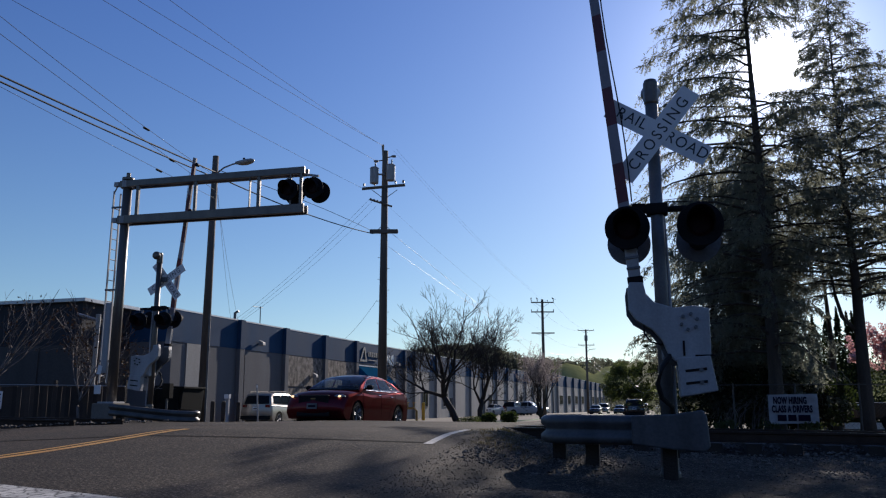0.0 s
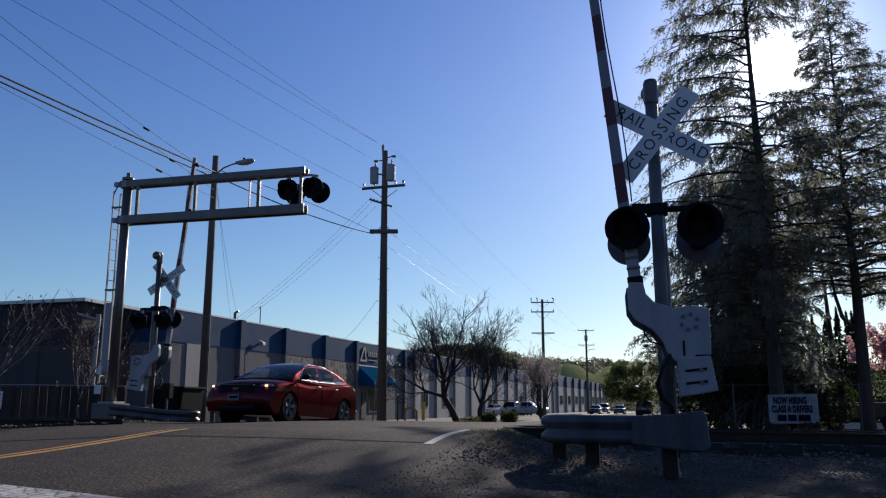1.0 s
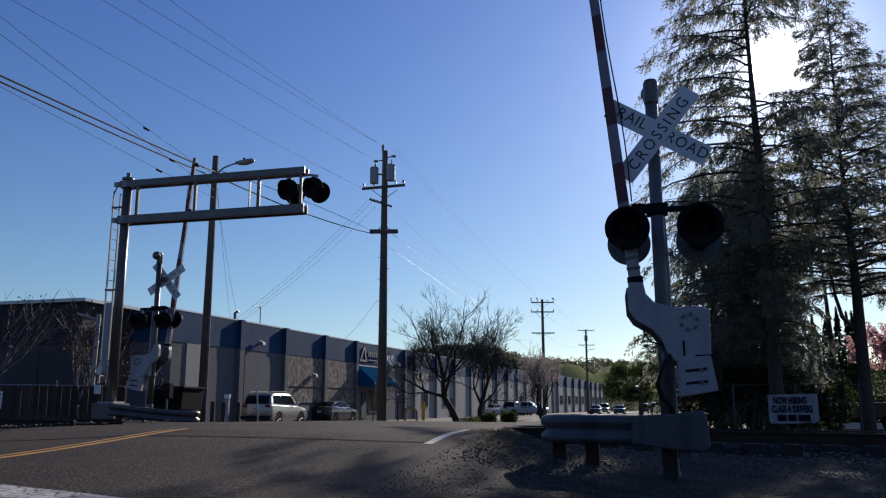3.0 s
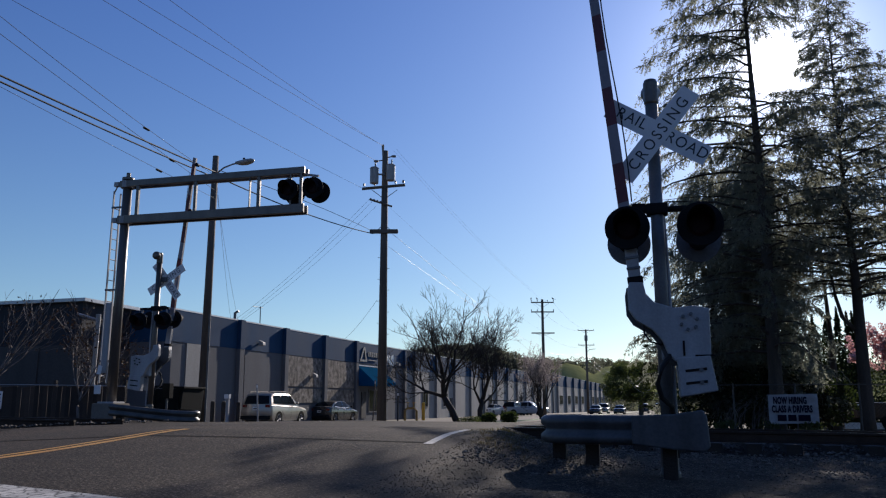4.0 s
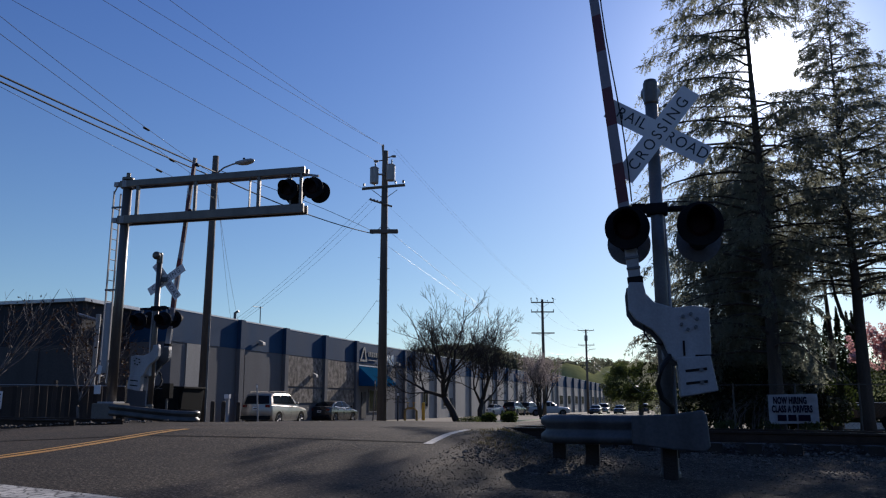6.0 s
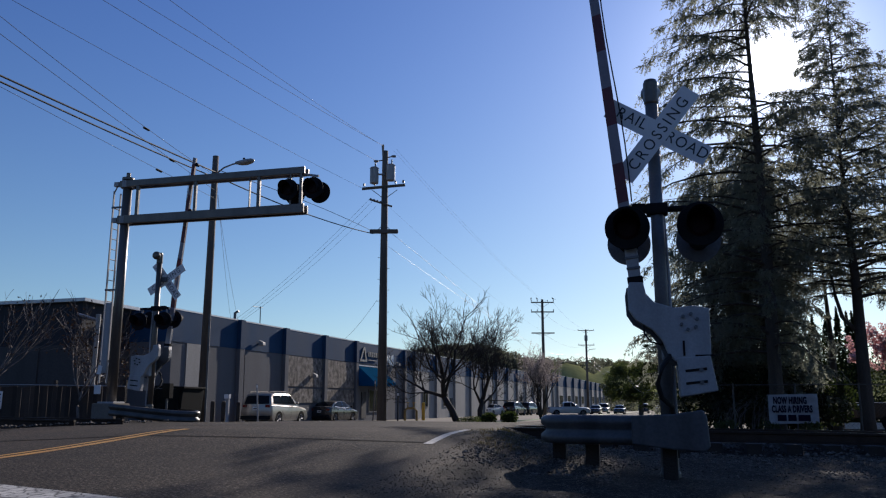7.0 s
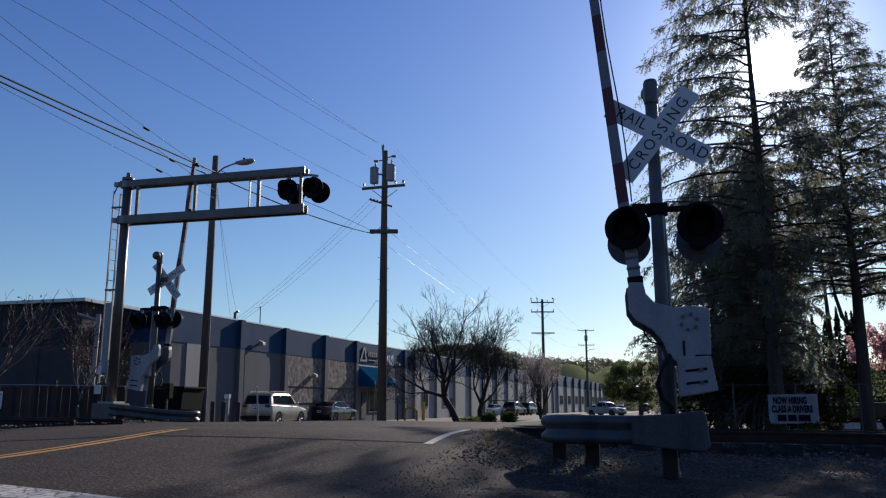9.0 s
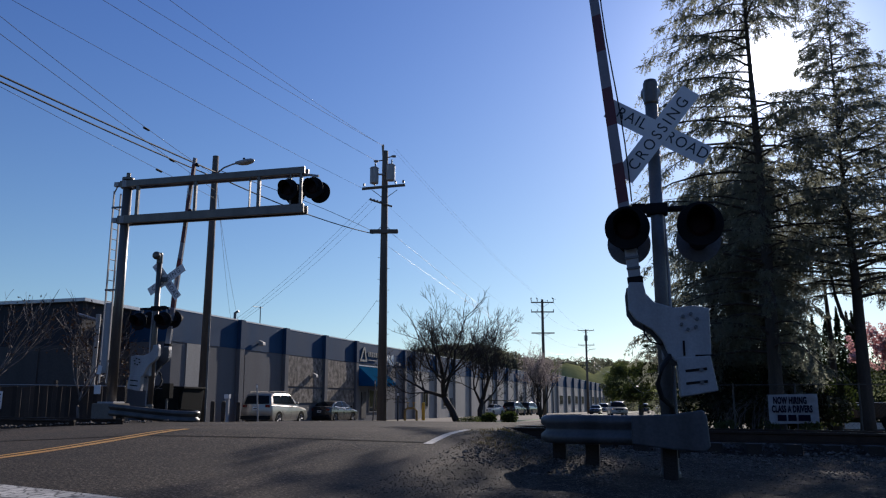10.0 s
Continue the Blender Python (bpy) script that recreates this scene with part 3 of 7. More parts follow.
def warehouse(label, y0, y1, roof, band, pilasters, lower, deep=26.0, pil_depth=0.25, base=-0.82, x_face=0.0):
    """A tilt-up concrete warehouse: lower wall, blue band, pilasters, parapet cap. y runs along the front."""
    ob = thing("warehouse", pose(-24 + x_face, 37, base, 0.45, 0, -2.0), label, "warehouse", "warehouses along the street")
    part("lower_wall", boxed((-deep / 2, (y0 + y1) / 2, band / 2 - 1.6), (deep, y1 - y0, band + 3.2)), lower, ob)
    part("blue_band", boxed((-deep / 2, (y0 + y1) / 2, (band + roof) / 2), (deep + 0.06, y1 - y0 + 0.06, roof - band)), BLUE_WALL, ob, "deep blue painted parapet band")
    part("roof", boxed((-deep / 2, (y0 + y1) / 2, roof + 0.02), (deep - 0.6, y1 - y0 - 0.6, 0.05)), ROOFING, ob)
    part("parapet_cap", boxed((-0.1, (y0 + y1) / 2, roof + 0.03), (0.29, y1 - y0 + 0.1, 0.08)), CAP, ob, "thin pale metal cap")
    for p in pilasters:
        col = part("pilaster", boxed((pil_depth / 2, p, band / 2 - 1.6), (pil_depth, 0.5, band + 3.2), bevel=0.02), lower, ob)
        part("pilaster_head", boxed((pil_depth / 2 + 0.005, p, (band + roof) / 2 + 0.02), (pil_depth + 0.02, 0.52, roof - band + 0.06), bevel=0.02), BLUE_WALL, col)
    return ob


def wall_lamp(parent, y, z, reach=0.55):
    lamp = part("wall_lamp", boxed((reach * 0.3, y, z), (reach * 0.6, 0.1, 0.1), bevel=0.01), STEEL, parent)
    part("lamp_head", prismed([(reach * 0.4, z + 0.24), (reach + 0.1, z + 0.1), (reach + 0.12, z - 0.08), (reach * 0.45, z - 0.12)], "Y", y - 0.17, y + 0.17, 0.02), ALU, lamp)
    return lamp


ware_b = warehouse("blue and grey concrete warehouse with pilasters beside the lot", 0.0, 36.5, 6.08, 4.42, [6.6, 12.3, 18.5, 24.4, 36.2], GREY_WALL)
part("pale_panel", boxed((0.02, 2.25, 2.65), (0.06, 1.95, 3.5)), PALE_WALL, ware_b, "pale cream wall panel")
part("roller_door", boxed((0.02, 9.3, 2.05), (0.05, 4.0, 4.1)), GREY_WALL, ware_b)
for k in range(2):
    y0, y1 = ((12.55, 18.25), (18.75, 24.15))[k]
    part("aggregate_panel", boxed((0.02, (y0 + y1) / 2, 3.36), (0.07, y1 - y0, 2.0)), AGGREGATE, ware_b, "rough exposed-aggregate panel")
    part("aggregate_panel", boxed((0.02, (y0 + y1) / 2, 1.75), (0.07, y1 - y0, 0.95)), AGGREGATE, ware_b, "rough exposed-aggregate panel")
wall_lamp(ware_b, 8.8, 4.85, 0.34)
wall_lamp(ware_b, 16.6, 3.1, 0.3)
wall_lamp(ware_b, 33.9, 4.6, 0.35)
window_unit(ware_b, 29.0, 1.4, 3.2, 1.8)
part("door", boxed((0.03, 26.3, 1.05), (0.06, 1.0, 2.1)), DARK_WALL, ware_b)
awn = part("awning", prismed([(0.03, 4.2), (1.5, 2.9), (1.5, 2.6), (0.03, 2.6)], "Y", 24.9, 29.9), AWNING, ware_b, "bright blue fabric awning over the entrance")
part("awning_trim", boxed((0.06, 27.4, 4.23), (0.1, 5.1, 0.09)), CAP, awn, "pale metal head rail")
# the firm's raised sign, drawn as plain shapes
emblem = part("sign_emblem", prismed([(25.15, 4.55), (25.4, 4.55), (26.15, 5.62), (26.05, 5.72), (25.95, 5.72)], "X", 0.04, 0.12), STEEL, ware_b, "pale raised triangular emblem")
part("emblem_stroke", prismed([(26.05, 5.72), (26.3, 5.72), (26.75, 4.55), (26.5, 4.55)], "X", 0.04, 0.115), STEEL, emblem)
part("emblem_stroke", prismed([(25.15, 4.55), (26.75, 4.55), (26.68, 4.72), (25.25, 4.72)], "X", 0.04, 0.11), STEEL, emblem)
for k, w in enumerate((0.12, 0.3, 0.34, 0.3, 0.36, 0.42)):
    y0 = 27.0 + sum((0.12, 0.3, 0.34, 0.3, 0.36, 0.42)[:k]) + 0.14 * k
    part("sign_bar", boxed((0.08, y0 + w / 2, 5.22), (0.05, w * 0.8, 0.4)), STEEL, ware_b)
part("sign_bar", boxed((0.08, 28.0, 4.74), (0.05, 1.9, 0.07)), STEEL, ware_b)
# a cloth banner hung by its corners, sagging in folds
bm = bmesh.new()
grid = []
for j in range(9):
    row = []
    for i in range(15):
        u, v = i / 14, j / 8
        sag = 0.25 * math.sin(u * math.pi) * (1 - v) - 0.12 * math.sin(u * math.pi) * v
        row.append(bm.verts.new((0.12 + 0.05 * math.sin(u * 19 + v * 3) * (0.4 + 0.6 * v), 31.35 + 1.75 * u, 5.5 - 1.05 * v - sag * 0.6)))
    grid.append(row)
for a, b in zip(grid, grid[1:]):
    for i in range(14):
        bm.faces.new((a[i], a[i + 1], b[i + 1], b[i]))
part("hanging_banner", bm, SIGN_WHITE, ware_b, "white cloth banner sagging on the band", smooth=True)
part("roof_vent", tubed([(-1.2, 8.0, 6.0), (-1.2, 8.0, 6.75), (-0.95, 8.0, 6.85)], 0.09, 8), STEEL, ware_b)
part("roof_aerial", tube(tubed([(-0.8, 10.4, 6.0), (-0.8, 10.4, 7.4)], 0.035, 6), [(-0.8, 9.4, 7.3), (-0.8, 10.7, 7.35)], 0.02, 6), STEEL, ware_b)

ware_c = warehouse("long pale concrete warehouse with a blue parapet band", 36.6, 128.0, 6.1, 4.3, [39.2 + 7.2 * k for k in range(13)], PALE_WALL)
for k in range(12):
    yy = 42.8 + 7.2 * k
    if k in (0, 1, 4, 7):
        window_unit(ware_c, yy, 1.5, 1.6, 1.4)
    if k % 3 == 1:
        part("door", boxed((0.03, yy + 2.4, 1.05 - 0.00785 * yy), (0.06, 1.0, 2.1)), DARK_WALL, ware_c)
ware_d = warehouse("far pale warehouse with a blue parapet band", 128.2, 330.0, 6.6, 4.4, [131.0 + 12.4 * k for k in range(17)], PALE_WALL, pil_depth=0.4)
for k in range(16):
    window_unit(ware_d, 137.0 + 12.4 * k, 1.6, 4, 1.8)

ware_a = thing("workshop_building", pose(-26.7, 33.4, -0.6, 0, 0, -2), "low dark workshop with a flat roof behind the fence", "workshop")
part("wall", boxed((-15, 6, 2.95), (30, 12, 5.9)), DARK_WALL, ware_a, "near-black upper wall")
part("lower_wall", boxed((-14.97, 5.97, 1.9), (30.06, 12.0, 3.8)), WORKSHOP_WALL, ware_a, "dull grey-brown lower wall")
part("roof", boxed((-15, 6, 5.95), (30.4, 12.4, 0.14)), ROOFING, ware_a)
part("roof_edge", boxed((-15, -0.18, 5.98), (30.5, 0.08, 0.16)), CAP, ware_a, "pale metal roof edge")
part("roof_edge", boxed((0.22, 6, 5.98), (0.08, 12.4, 0.16)), CAP, ware_a, "pale metal roof edge")
for xx in (-4, -8.5, -13):
    part("wall_panel", boxed((xx, -0.06, 2.0), (3.4, 0.06, 3.4)), WORKSHOP_WALL, ware_a)


# ---- crossing signals ----
def signal_lamp(parent, x, y, z, face, r=0.26, hood=0.3, plate=None):
    """A round signal head: dark background disc, hood and red lens; face is -1 (towards -Y) or 1."""
    head = part("signal_lamp", lathed([(0.001, 0), (r * 0.45, 0), (r * 0.5, face * -0.12), (0.001, face * -0.16)][::-1], "Y", 20, (x, y - face * 0.0, z)), BLACK, parent, "black round signal head")
    part("background_disc", lathed([(r, 0), (r, face * 0.012), (r * 0.97, face * 0.02), (0.001, face * 0.02)], "Y", 36, (x, y, z)), plate or BLACK, head)
    bm = bmesh.new()
    inner, n = r * 0.62, 22
    rings = []
    for rad, dep in ((inner, 0.0), (inner, 1.0), (inner - 0.008, 1.0), (inner - 0.008, 0.0)):
        ring = []
        for k in range(n + 1):
            a = radians(-35) + k * radians(250) / n
            cut = 0.35 + 0.65 * math.sin(max(0, a + radians(35)) * 180 / 250)
            ring.append(bm.verts.new((x + rad * math.cos(a), y + face * (0.02 + dep * hood * cut), z + rad * math.sin(a))))
        rings.append(ring)
    for a, b in zip(rings, rings[1:]):
        for k in range(n):
            bm.faces.new((a[k], a[k + 1], b[k + 1], b[k]))
    part("hood", bm, BLACK, head, smooth=True)
    part("lens", lathed([(inner * 0.92, face * 0.021), (inner * 0.7, face * 0.035), (0.001, face * 0.045)], "Y", 24, (x, y, z)), REDLENS, head, "dark unlit red lens")
    return head


S_ARM = [(-0.34, 2.08), (-0.19, 2.075), (-0.165, 1.95), (-0.086, 1.855), (0.117, 1.787), (0.339, 1.804), (0.481, 1.77), (0.473, 1.256),
         (0.109, 1.213), (0.033, 1.304), (-0.019, 1.438), (-0.113, 1.555), (-0.286, 1.663), (-0.353, 1.77), (-0.362, 1.982)]


def crossing_gate(m, label, steel, shift=0.06, drop=0.0, sink=0.0):
    g = thing("crossing_gate", m, label, "crossing gate", "gates at the crossing")
    mast = part("mast", tubed([(0, 0, 0.12), (0, 0, 4.38)], 0.072, 20), steel, g, smooth=True)
    part("cap", lathed([(0.001, 4.53), (0.07, 4.52), (0.085, 4.48), (0.085, 4.24), (0.075, 4.22)], "Z", 20), MAST_GREY, mast)
    part("bell", lathed([(0.001, -0.16), (0.09, -0.15), (0.115, -0.09), (0.11, -0.04), (0.05, 0.0), (0.001, 0.0)], "Y", 20, (0.0, 0.24, 4.42)), MAST_GREY, mast)
    base = part("base_casting", lathed([(0.11, 0.0), (0.11, 0.04), (0.095, 0.07), (0.09, 0.3), (0.082, 0.34)], "Z", 20), MAST_GREY, g)
    for k in range(4):
        a = math.pi / 4 + k * math.pi / 2
        part("bolt", lathed([(0.022, 0.03), (0.022, 0.08), (0.012, 0.11)], "Z", 6, (0.1 * math.cos(a), 0.1 * math.sin(a), 0)), STEEL, base)
    # crossbuck
    buck = part("crossbuck", boxed((shift / 2, -0.11, 3.83 - drop), (0.1 + abs(shift), 0.08, 0.12)), STEEL, g, "white crossbuck sign with black letters")
    for angle, front, back, yy, up in ((32.4, ("RAIL", "ROAD"), ("CROSSING",), -0.155, 0.03), (-51.0, ("CROSSING",), ("RAIL", "ROAD"), -0.166, 0.0)):
        rot = Matrix.Rotation(radians(angle), 3, "Y")
        part("blade", boxed((shift - 0.012, yy, 3.80 + up - drop), (1.26, 0.006, 0.235), rot, bevel=0.002), SIGN_WHITE, buck)
        for f, words in ((-1, front), (1, back)):
            turn = Matrix.Translation((shift, yy + f * 0.0045, 3.80 + up - drop)) @ Matrix.Rotation(0 if f < 0 else math.pi, 4, "Z") @ Matrix.Rotation(radians(angle if f < 0 else -angle), 4, "Y")
            for k, w in enumerate(words):
                dx = 0 if len(words) == 1 else (-0.34, 0.36)[k]
                lettering("letters", w, 0.185, SIGN_BLACK, turn @ Matrix.Translation((dx, 0, 0)), buck, 0.001, "black capital letters", 0.92, 1.32 if len(words) == 1 else 1.12)
    # lamp bracket and four heads
    cross = part("lamp_bracket", tubed([(-0.4, 0, 2.95), (0.5, 0, 2.95)], 0.035, 10), BLACK, g)
    part("clamp", boxed((0, 0, 2.95), (0.24, 0.2, 0.13), bevel=0.02), BLACK, cross)
    part("terminal_box", boxed((-0.2, -0.02, 2.97), (0.16, 0.12, 0.1), bevel=0.01), BLACK, cross)
    for x in (-0.33, 0.44):
        part("elbow", tubed([(x, 0, 2.93), (x, 0, 2.72)], 0.024, 8), PAINT_GREY, cross)
        signal_lamp(g, x, -0.36, 2.68, -1, 0.245)
        signal_lamp(g, x, 0.12, 2.59, 1, 0.245, plate=STEEL if m.translation.y < 15 else BLACK)
        part("lamp_pipe", tubed([(x, -0.36, 2.76), (x, 0.12, 2.76)], 0.03, 8), PAINT_GREY, cross)
    # gate mechanism, counterweight and raised arm
    housing = part("mechanism_housing", boxed((0.1, 0.02, 1.5), (0.26, 0.34, 0.52), bevel=0.03), PAINT_GREY, g)
    part("housing_door", boxed((0.1, 0.2, 1.5), (0.22, 0.02, 0.46), bevel=0.008), PAINT_GREY, housing)
    arm_support = part("arm_support", prismed(S_ARM, "Y", -0.33, -0.2, 0.014), PAINT_GREY, g, "pale cast arm support with a bolt ring")
    part("support_flange", prismed([(x - 0.032, z - 0.04) for x, z in S_ARM], "Y", -0.19, -0.13, 0.008), GUARD_STEEL, arm_support, "dark steel flange behind the support")
    for k in range(6):
        a = k * math.tau / 6 + 0.3
        part("bolt", lathed([(0.019, -0.36), (0.019, -0.32)], "Y", 8, (0.27 + 0.085 * math.cos(a), 0, 1.63 + 0.085 * math.sin(a))), STEEL, arm_support)
    part("slot", boxed((0.2, -0.331, 1.35), (0.022, 0.01, 0.16)), PLASTIC, arm_support)
    part("slot", boxed((0.41, -0.331, 1.27), (0.2, 0.01, 0.02)), PLASTIC, arm_support)
    cw = part("counterweight", prismed([(0.123, 1.249), (0.462, 1.268), (0.519, 0.904), (0.147, 0.841)], "Y", -0.36, -0.14, 0.012), PAINT_GREY, arm_support, "slotted pale counterweight plates")
    for z in (1.12, 0.99):
        part("slot", boxed((0.31, -0.361, z), (0.22, 0.012, 0.028), Matrix.Rotation(radians(-6), 3, "Y"), bevel=0.006), PLASTIC, cw)
        part("bolt", lathed([(0.022, -0.385), (0.022, -0.355)], "Y", 8, (0.36, 0, z)), STEEL, cw)
    rear = part("rear_support", prismed([(x, z) for x, z in S_ARM], "Y", 0.2, 0.31, 0.014), PAINT_GREY, g, "pale cast arm support")
    rw = part("counterweight", prismed([(0.123, 1.249), (0.462, 1.268), (0.519, 0.904), (0.147, 0.841)], "Y", 0.15, 0.34, 0.012), PAINT_GREY, rear)
    for k in range(6):
        a = k * math.tau / 6 + 0.3
        part("bolt", lathed([(0.019, 0.305), (0.019, 0.335)], "Y", 8, (0.27 + 0.085 * math.cos(a), 0, 1.63 + 0.085 * math.sin(a))), PLASTIC, rear)
    for z in (1.12, 0.99):
        part("slot", boxed((0.31, 0.341, z), (0.24, 0.012, 0.03), Matrix.Rotation(radians(-6), 3, "Y"), bevel=0.005), PLASTIC, rw)
    part("arm_adapter", boxed((-0.295, -0.24, 2.34), (0.135, 0.1, 0.42), Matrix.Rotation(radians(-5.5), 3, "Y"), bevel=0.015), PAINT_GREY, g)
    part("shear_joint", boxed((-0.272, -0.25, 2.11), (0.17, 0.13, 0.07), Matrix.Rotation(radians(-5.5), 3, "Y"), bevel=0.012), BLACK, g)
    for dz in (0.0, 0.12, 0.24):
        part("adapter_rib", boxed((-0.285 - dz * 0.09, -0.295, 2.24 + dz), (0.15, 0.02, 0.03), Matrix.Rotation(radians(-5.5), 3, "Y"), bevel=0.006), STEEL, g)
    lean = math.tan(radians(5.4))
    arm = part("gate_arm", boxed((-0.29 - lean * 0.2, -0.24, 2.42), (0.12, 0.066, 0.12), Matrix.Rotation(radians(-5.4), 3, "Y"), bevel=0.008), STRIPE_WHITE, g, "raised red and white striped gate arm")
    z0, k = 2.62, 0
    while z0 < 7.25:
        z1 = min(7.3, z0 + (0.46 if k else 0.36))
        w0, w1 = 0.13 - 0.007 * (z0 - 2.3), 0.13 - 0.007 * (z1 - 2.3)
        xa, xb = -0.29 - lean * (z0 - 2.2), -0.29 - lean * (z1 - 2.2)
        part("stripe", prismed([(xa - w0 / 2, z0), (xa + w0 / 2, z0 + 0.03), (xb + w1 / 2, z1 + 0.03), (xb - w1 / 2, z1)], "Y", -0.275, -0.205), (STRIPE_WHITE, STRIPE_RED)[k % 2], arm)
        z0, k = z1, k + 1
    for z in (5.75, 7.1):
        x = -0.29 - lean * (z - 2.2) - 0.1
        lamp = part("arm_lamp", lathed([(0.001, -0.05), (0.05, -0.05), (0.055, 0.05), (0.001, 0.05)], "Y", 14, (x, -0.24, z)), PLASTIC, arm)
        part("lens", lathed([(0.045, -0.052), (0.03, -0.07), (0.001, -0.075)], "Y", 14, (x, -0.24, z)), REDLENS, lamp)
        part("lens", lathed([(0.045, 0.052), (0.03, 0.07), (0.001, 0.075)], "Y", 14, (x, -0.24, z)), REDLENS, lamp)
    pts = [(-0.27 - lean * (z - 2.2) + 0.075 + 0.02 * math.sin(z * 2.1), -0.26, z) for z in (3.0, 3.4, 3.7, 4.0, 4.3, 4.6, 5.0, 5.4, 5.9, 6.4, 6.9)]
    part("arm_cable", tubed(pts, 0.008, 6), CABLE, arm)
    part("cable_loop", tubed([(0.09, -0.12, 1.45), (0.07, -0.3, 1.3), (-0.03, -0.36, 1.16), (-0.09, -0.36, 0.98), (-0.05, -0.3, 0.83), (0.05, -0.16, 0.74), (0.08, 0, 0.5), (0.08, 0, 0.2)], 0.027, 10), CABLE, g, "thick black cable loop", smooth=True)
    part("control_wire", tubed([(-0.2, -0.26, 1.62), (-0.2, -0.27, 1.52), (-0.14, -0.27, 1.43), (-0.04, -0.25, 1.4), (0.03, -0.2, 1.42)], 0.011, 6), CABLE, g)
    for ob in g.children:
        if ob.name.split(".")[0] in ("mechanism_housing", "arm_support", "rear_support", "arm_adapter", "shear_joint", "adapter_rib"):
            ob.location.z -= sink
    part("conduit", tubed([(0.07, 0.05, 2.9), (0.09, 0.05, 2.2), (0.09, 0.05, 0.3)], 0.02, 8), PAINT_GREY, g)
    return g


near_gate = crossing_gate(pose(0.12, 9.3, -0.5), "white crossing gate with its arm raised, in tree shade", STEEL)
far_gate = crossing_gate(pose(-13.28, 19.6, -0.02, 0, 0, 180), "white crossing gate with its arm raised beyond the tracks", MAST_GREY, -0.14, 0.05, 0.15)


# ---- guard rails round the masts ----
W_BEAM = [(0.0, 0.155), (0.035, 0.15), (0.08, 0.115), (0.08, 0.06), (0.025, 0.012), (0.025, -0.012), (0.08, -0.06), (0.08, -0.115), (0.035, -0.15), (0.0, -0.155)]


def guard_rail(label, m, path, posts, shoe, metal=None):
    """A corrugated beam bent round a mast on short timber posts; path in plan with the beam's middle height."""
    g = thing("guard_rail", m, label, "guard rail", "guards round the signal masts")
    smooth_pts = []
    for i in range(len(path) - 1):
        p0, p1, p2, p3 = (Vector(path[max(0, min(len(path) - 1, i + k))]) for k in (-1, 0, 1, 2))
        for s in range(6):
            t = s / 6
            smooth_pts.append(0.5 * (2 * p1 + (p2 - p0) * t + (2 * p0 - 5 * p1 + 4 * p2 - p3) * t * t + (3 * p1 - p0 - 3 * p2 + p3) * t ** 3))
    smooth_pts.append(Vector(path[-1]))
    bm = bmesh.new()
    rows = []
    for i, p in enumerate(smooth_pts):
        d = (smooth_pts[min(len(smooth_pts) - 1, i + 1)] - smooth_pts[max(0, i - 1)])
        d.z = 0
        d.normalize()
        out = Vector((d.y, -d.x, 0))
        rows.append([[bm.verts.new(p + out * (a + off) + Vector((0, 0, b))) for a, b in W_BEAM] for off in (0.0, -0.006)])
    for a, b in zip(rows, rows[1:]):
        for s in (0, 1):
            for k in range(len(W_BEAM) - 1):
                bm.faces.new((a[s][k], a[s][k + 1], b[s][k + 1], b[s][k]))
        for k in (0, len(W_BEAM) - 1):
            bm.faces.new((a[0][k], a[1][k], b[1][k], b[0][k]))
    part("beam", bm, metal or STEEL, g, "corrugated galvanised beam with a curved end", smooth=True)
    for x, y, top, low in posts:
        part("post", boxed((x, y, (top + low) / 2), (0.15, 0.17, top - low), bevel=0.012), TIMBER, g, "dark timber post")
    if shoe is None:
        return g
    x0, x1, y, z0, z1 = shoe
    w, mid = x1 - x0, (z0 + z1) / 2
    part("end_shoe", prismed([(x0 - w * 0.55, mid - 0.14), (x0 + w * 0.25, mid - 0.19), (x1 - 0.05, z0), (x1, z0 + 0.05), (x1 - 0.02, z1 - 0.06), (x1 - 0.06, z1), (x0 + w * 0.3, mid + 0.165), (x0 - w * 0.55, mid + 0.15)], "Y", y - 0.05, y, 0.016), metal or STEEL, g, "wide flat end shoe")
    return g


guard_rail("galvanised guard rail on timber posts round the signal mast", pose(0, 0, 0),
           [(-0.85, 9.85, 0.0), (-1.1, 9.68, 0.0), (-1.2, 9.42, 0.0), (-1.06, 9.16, 0.0), (-0.7, 9.03, 0.0), (-0.1, 8.95, -0.005), (0.3, 8.9, -0.01)],
           [(-1.08, 9.5, 0.1, -0.56), (-0.7, 9.35, 0.1, -0.56), (0.12, 9.06, -0.12, -0.62)], (0.02, 0.52, 8.86, -0.21, 0.21), GUARD_STEEL)
guard_rail("galvanised guard rail with a sunlit curved end round the far masts", pose(0, 0, 0),
           [(-13.8, 18.66, 0.18), (-13.55, 18.62, 0.16), (-13.2, 18.6, 0.13), (-12.4, 18.62, 0.05), (-11.75, 18.72, 0.0), (-11.5, 19.0, 0.0), (-11.75, 19.3, 0.02), (-12.3, 19.4, 0.04)],
           [(-13.6, 18.8, 0.3, -0.3), (-12.9, 18.8, 0.25, -0.3), (-11.9, 19.0, 0.1, -0.3)], None, WORN_STEEL)


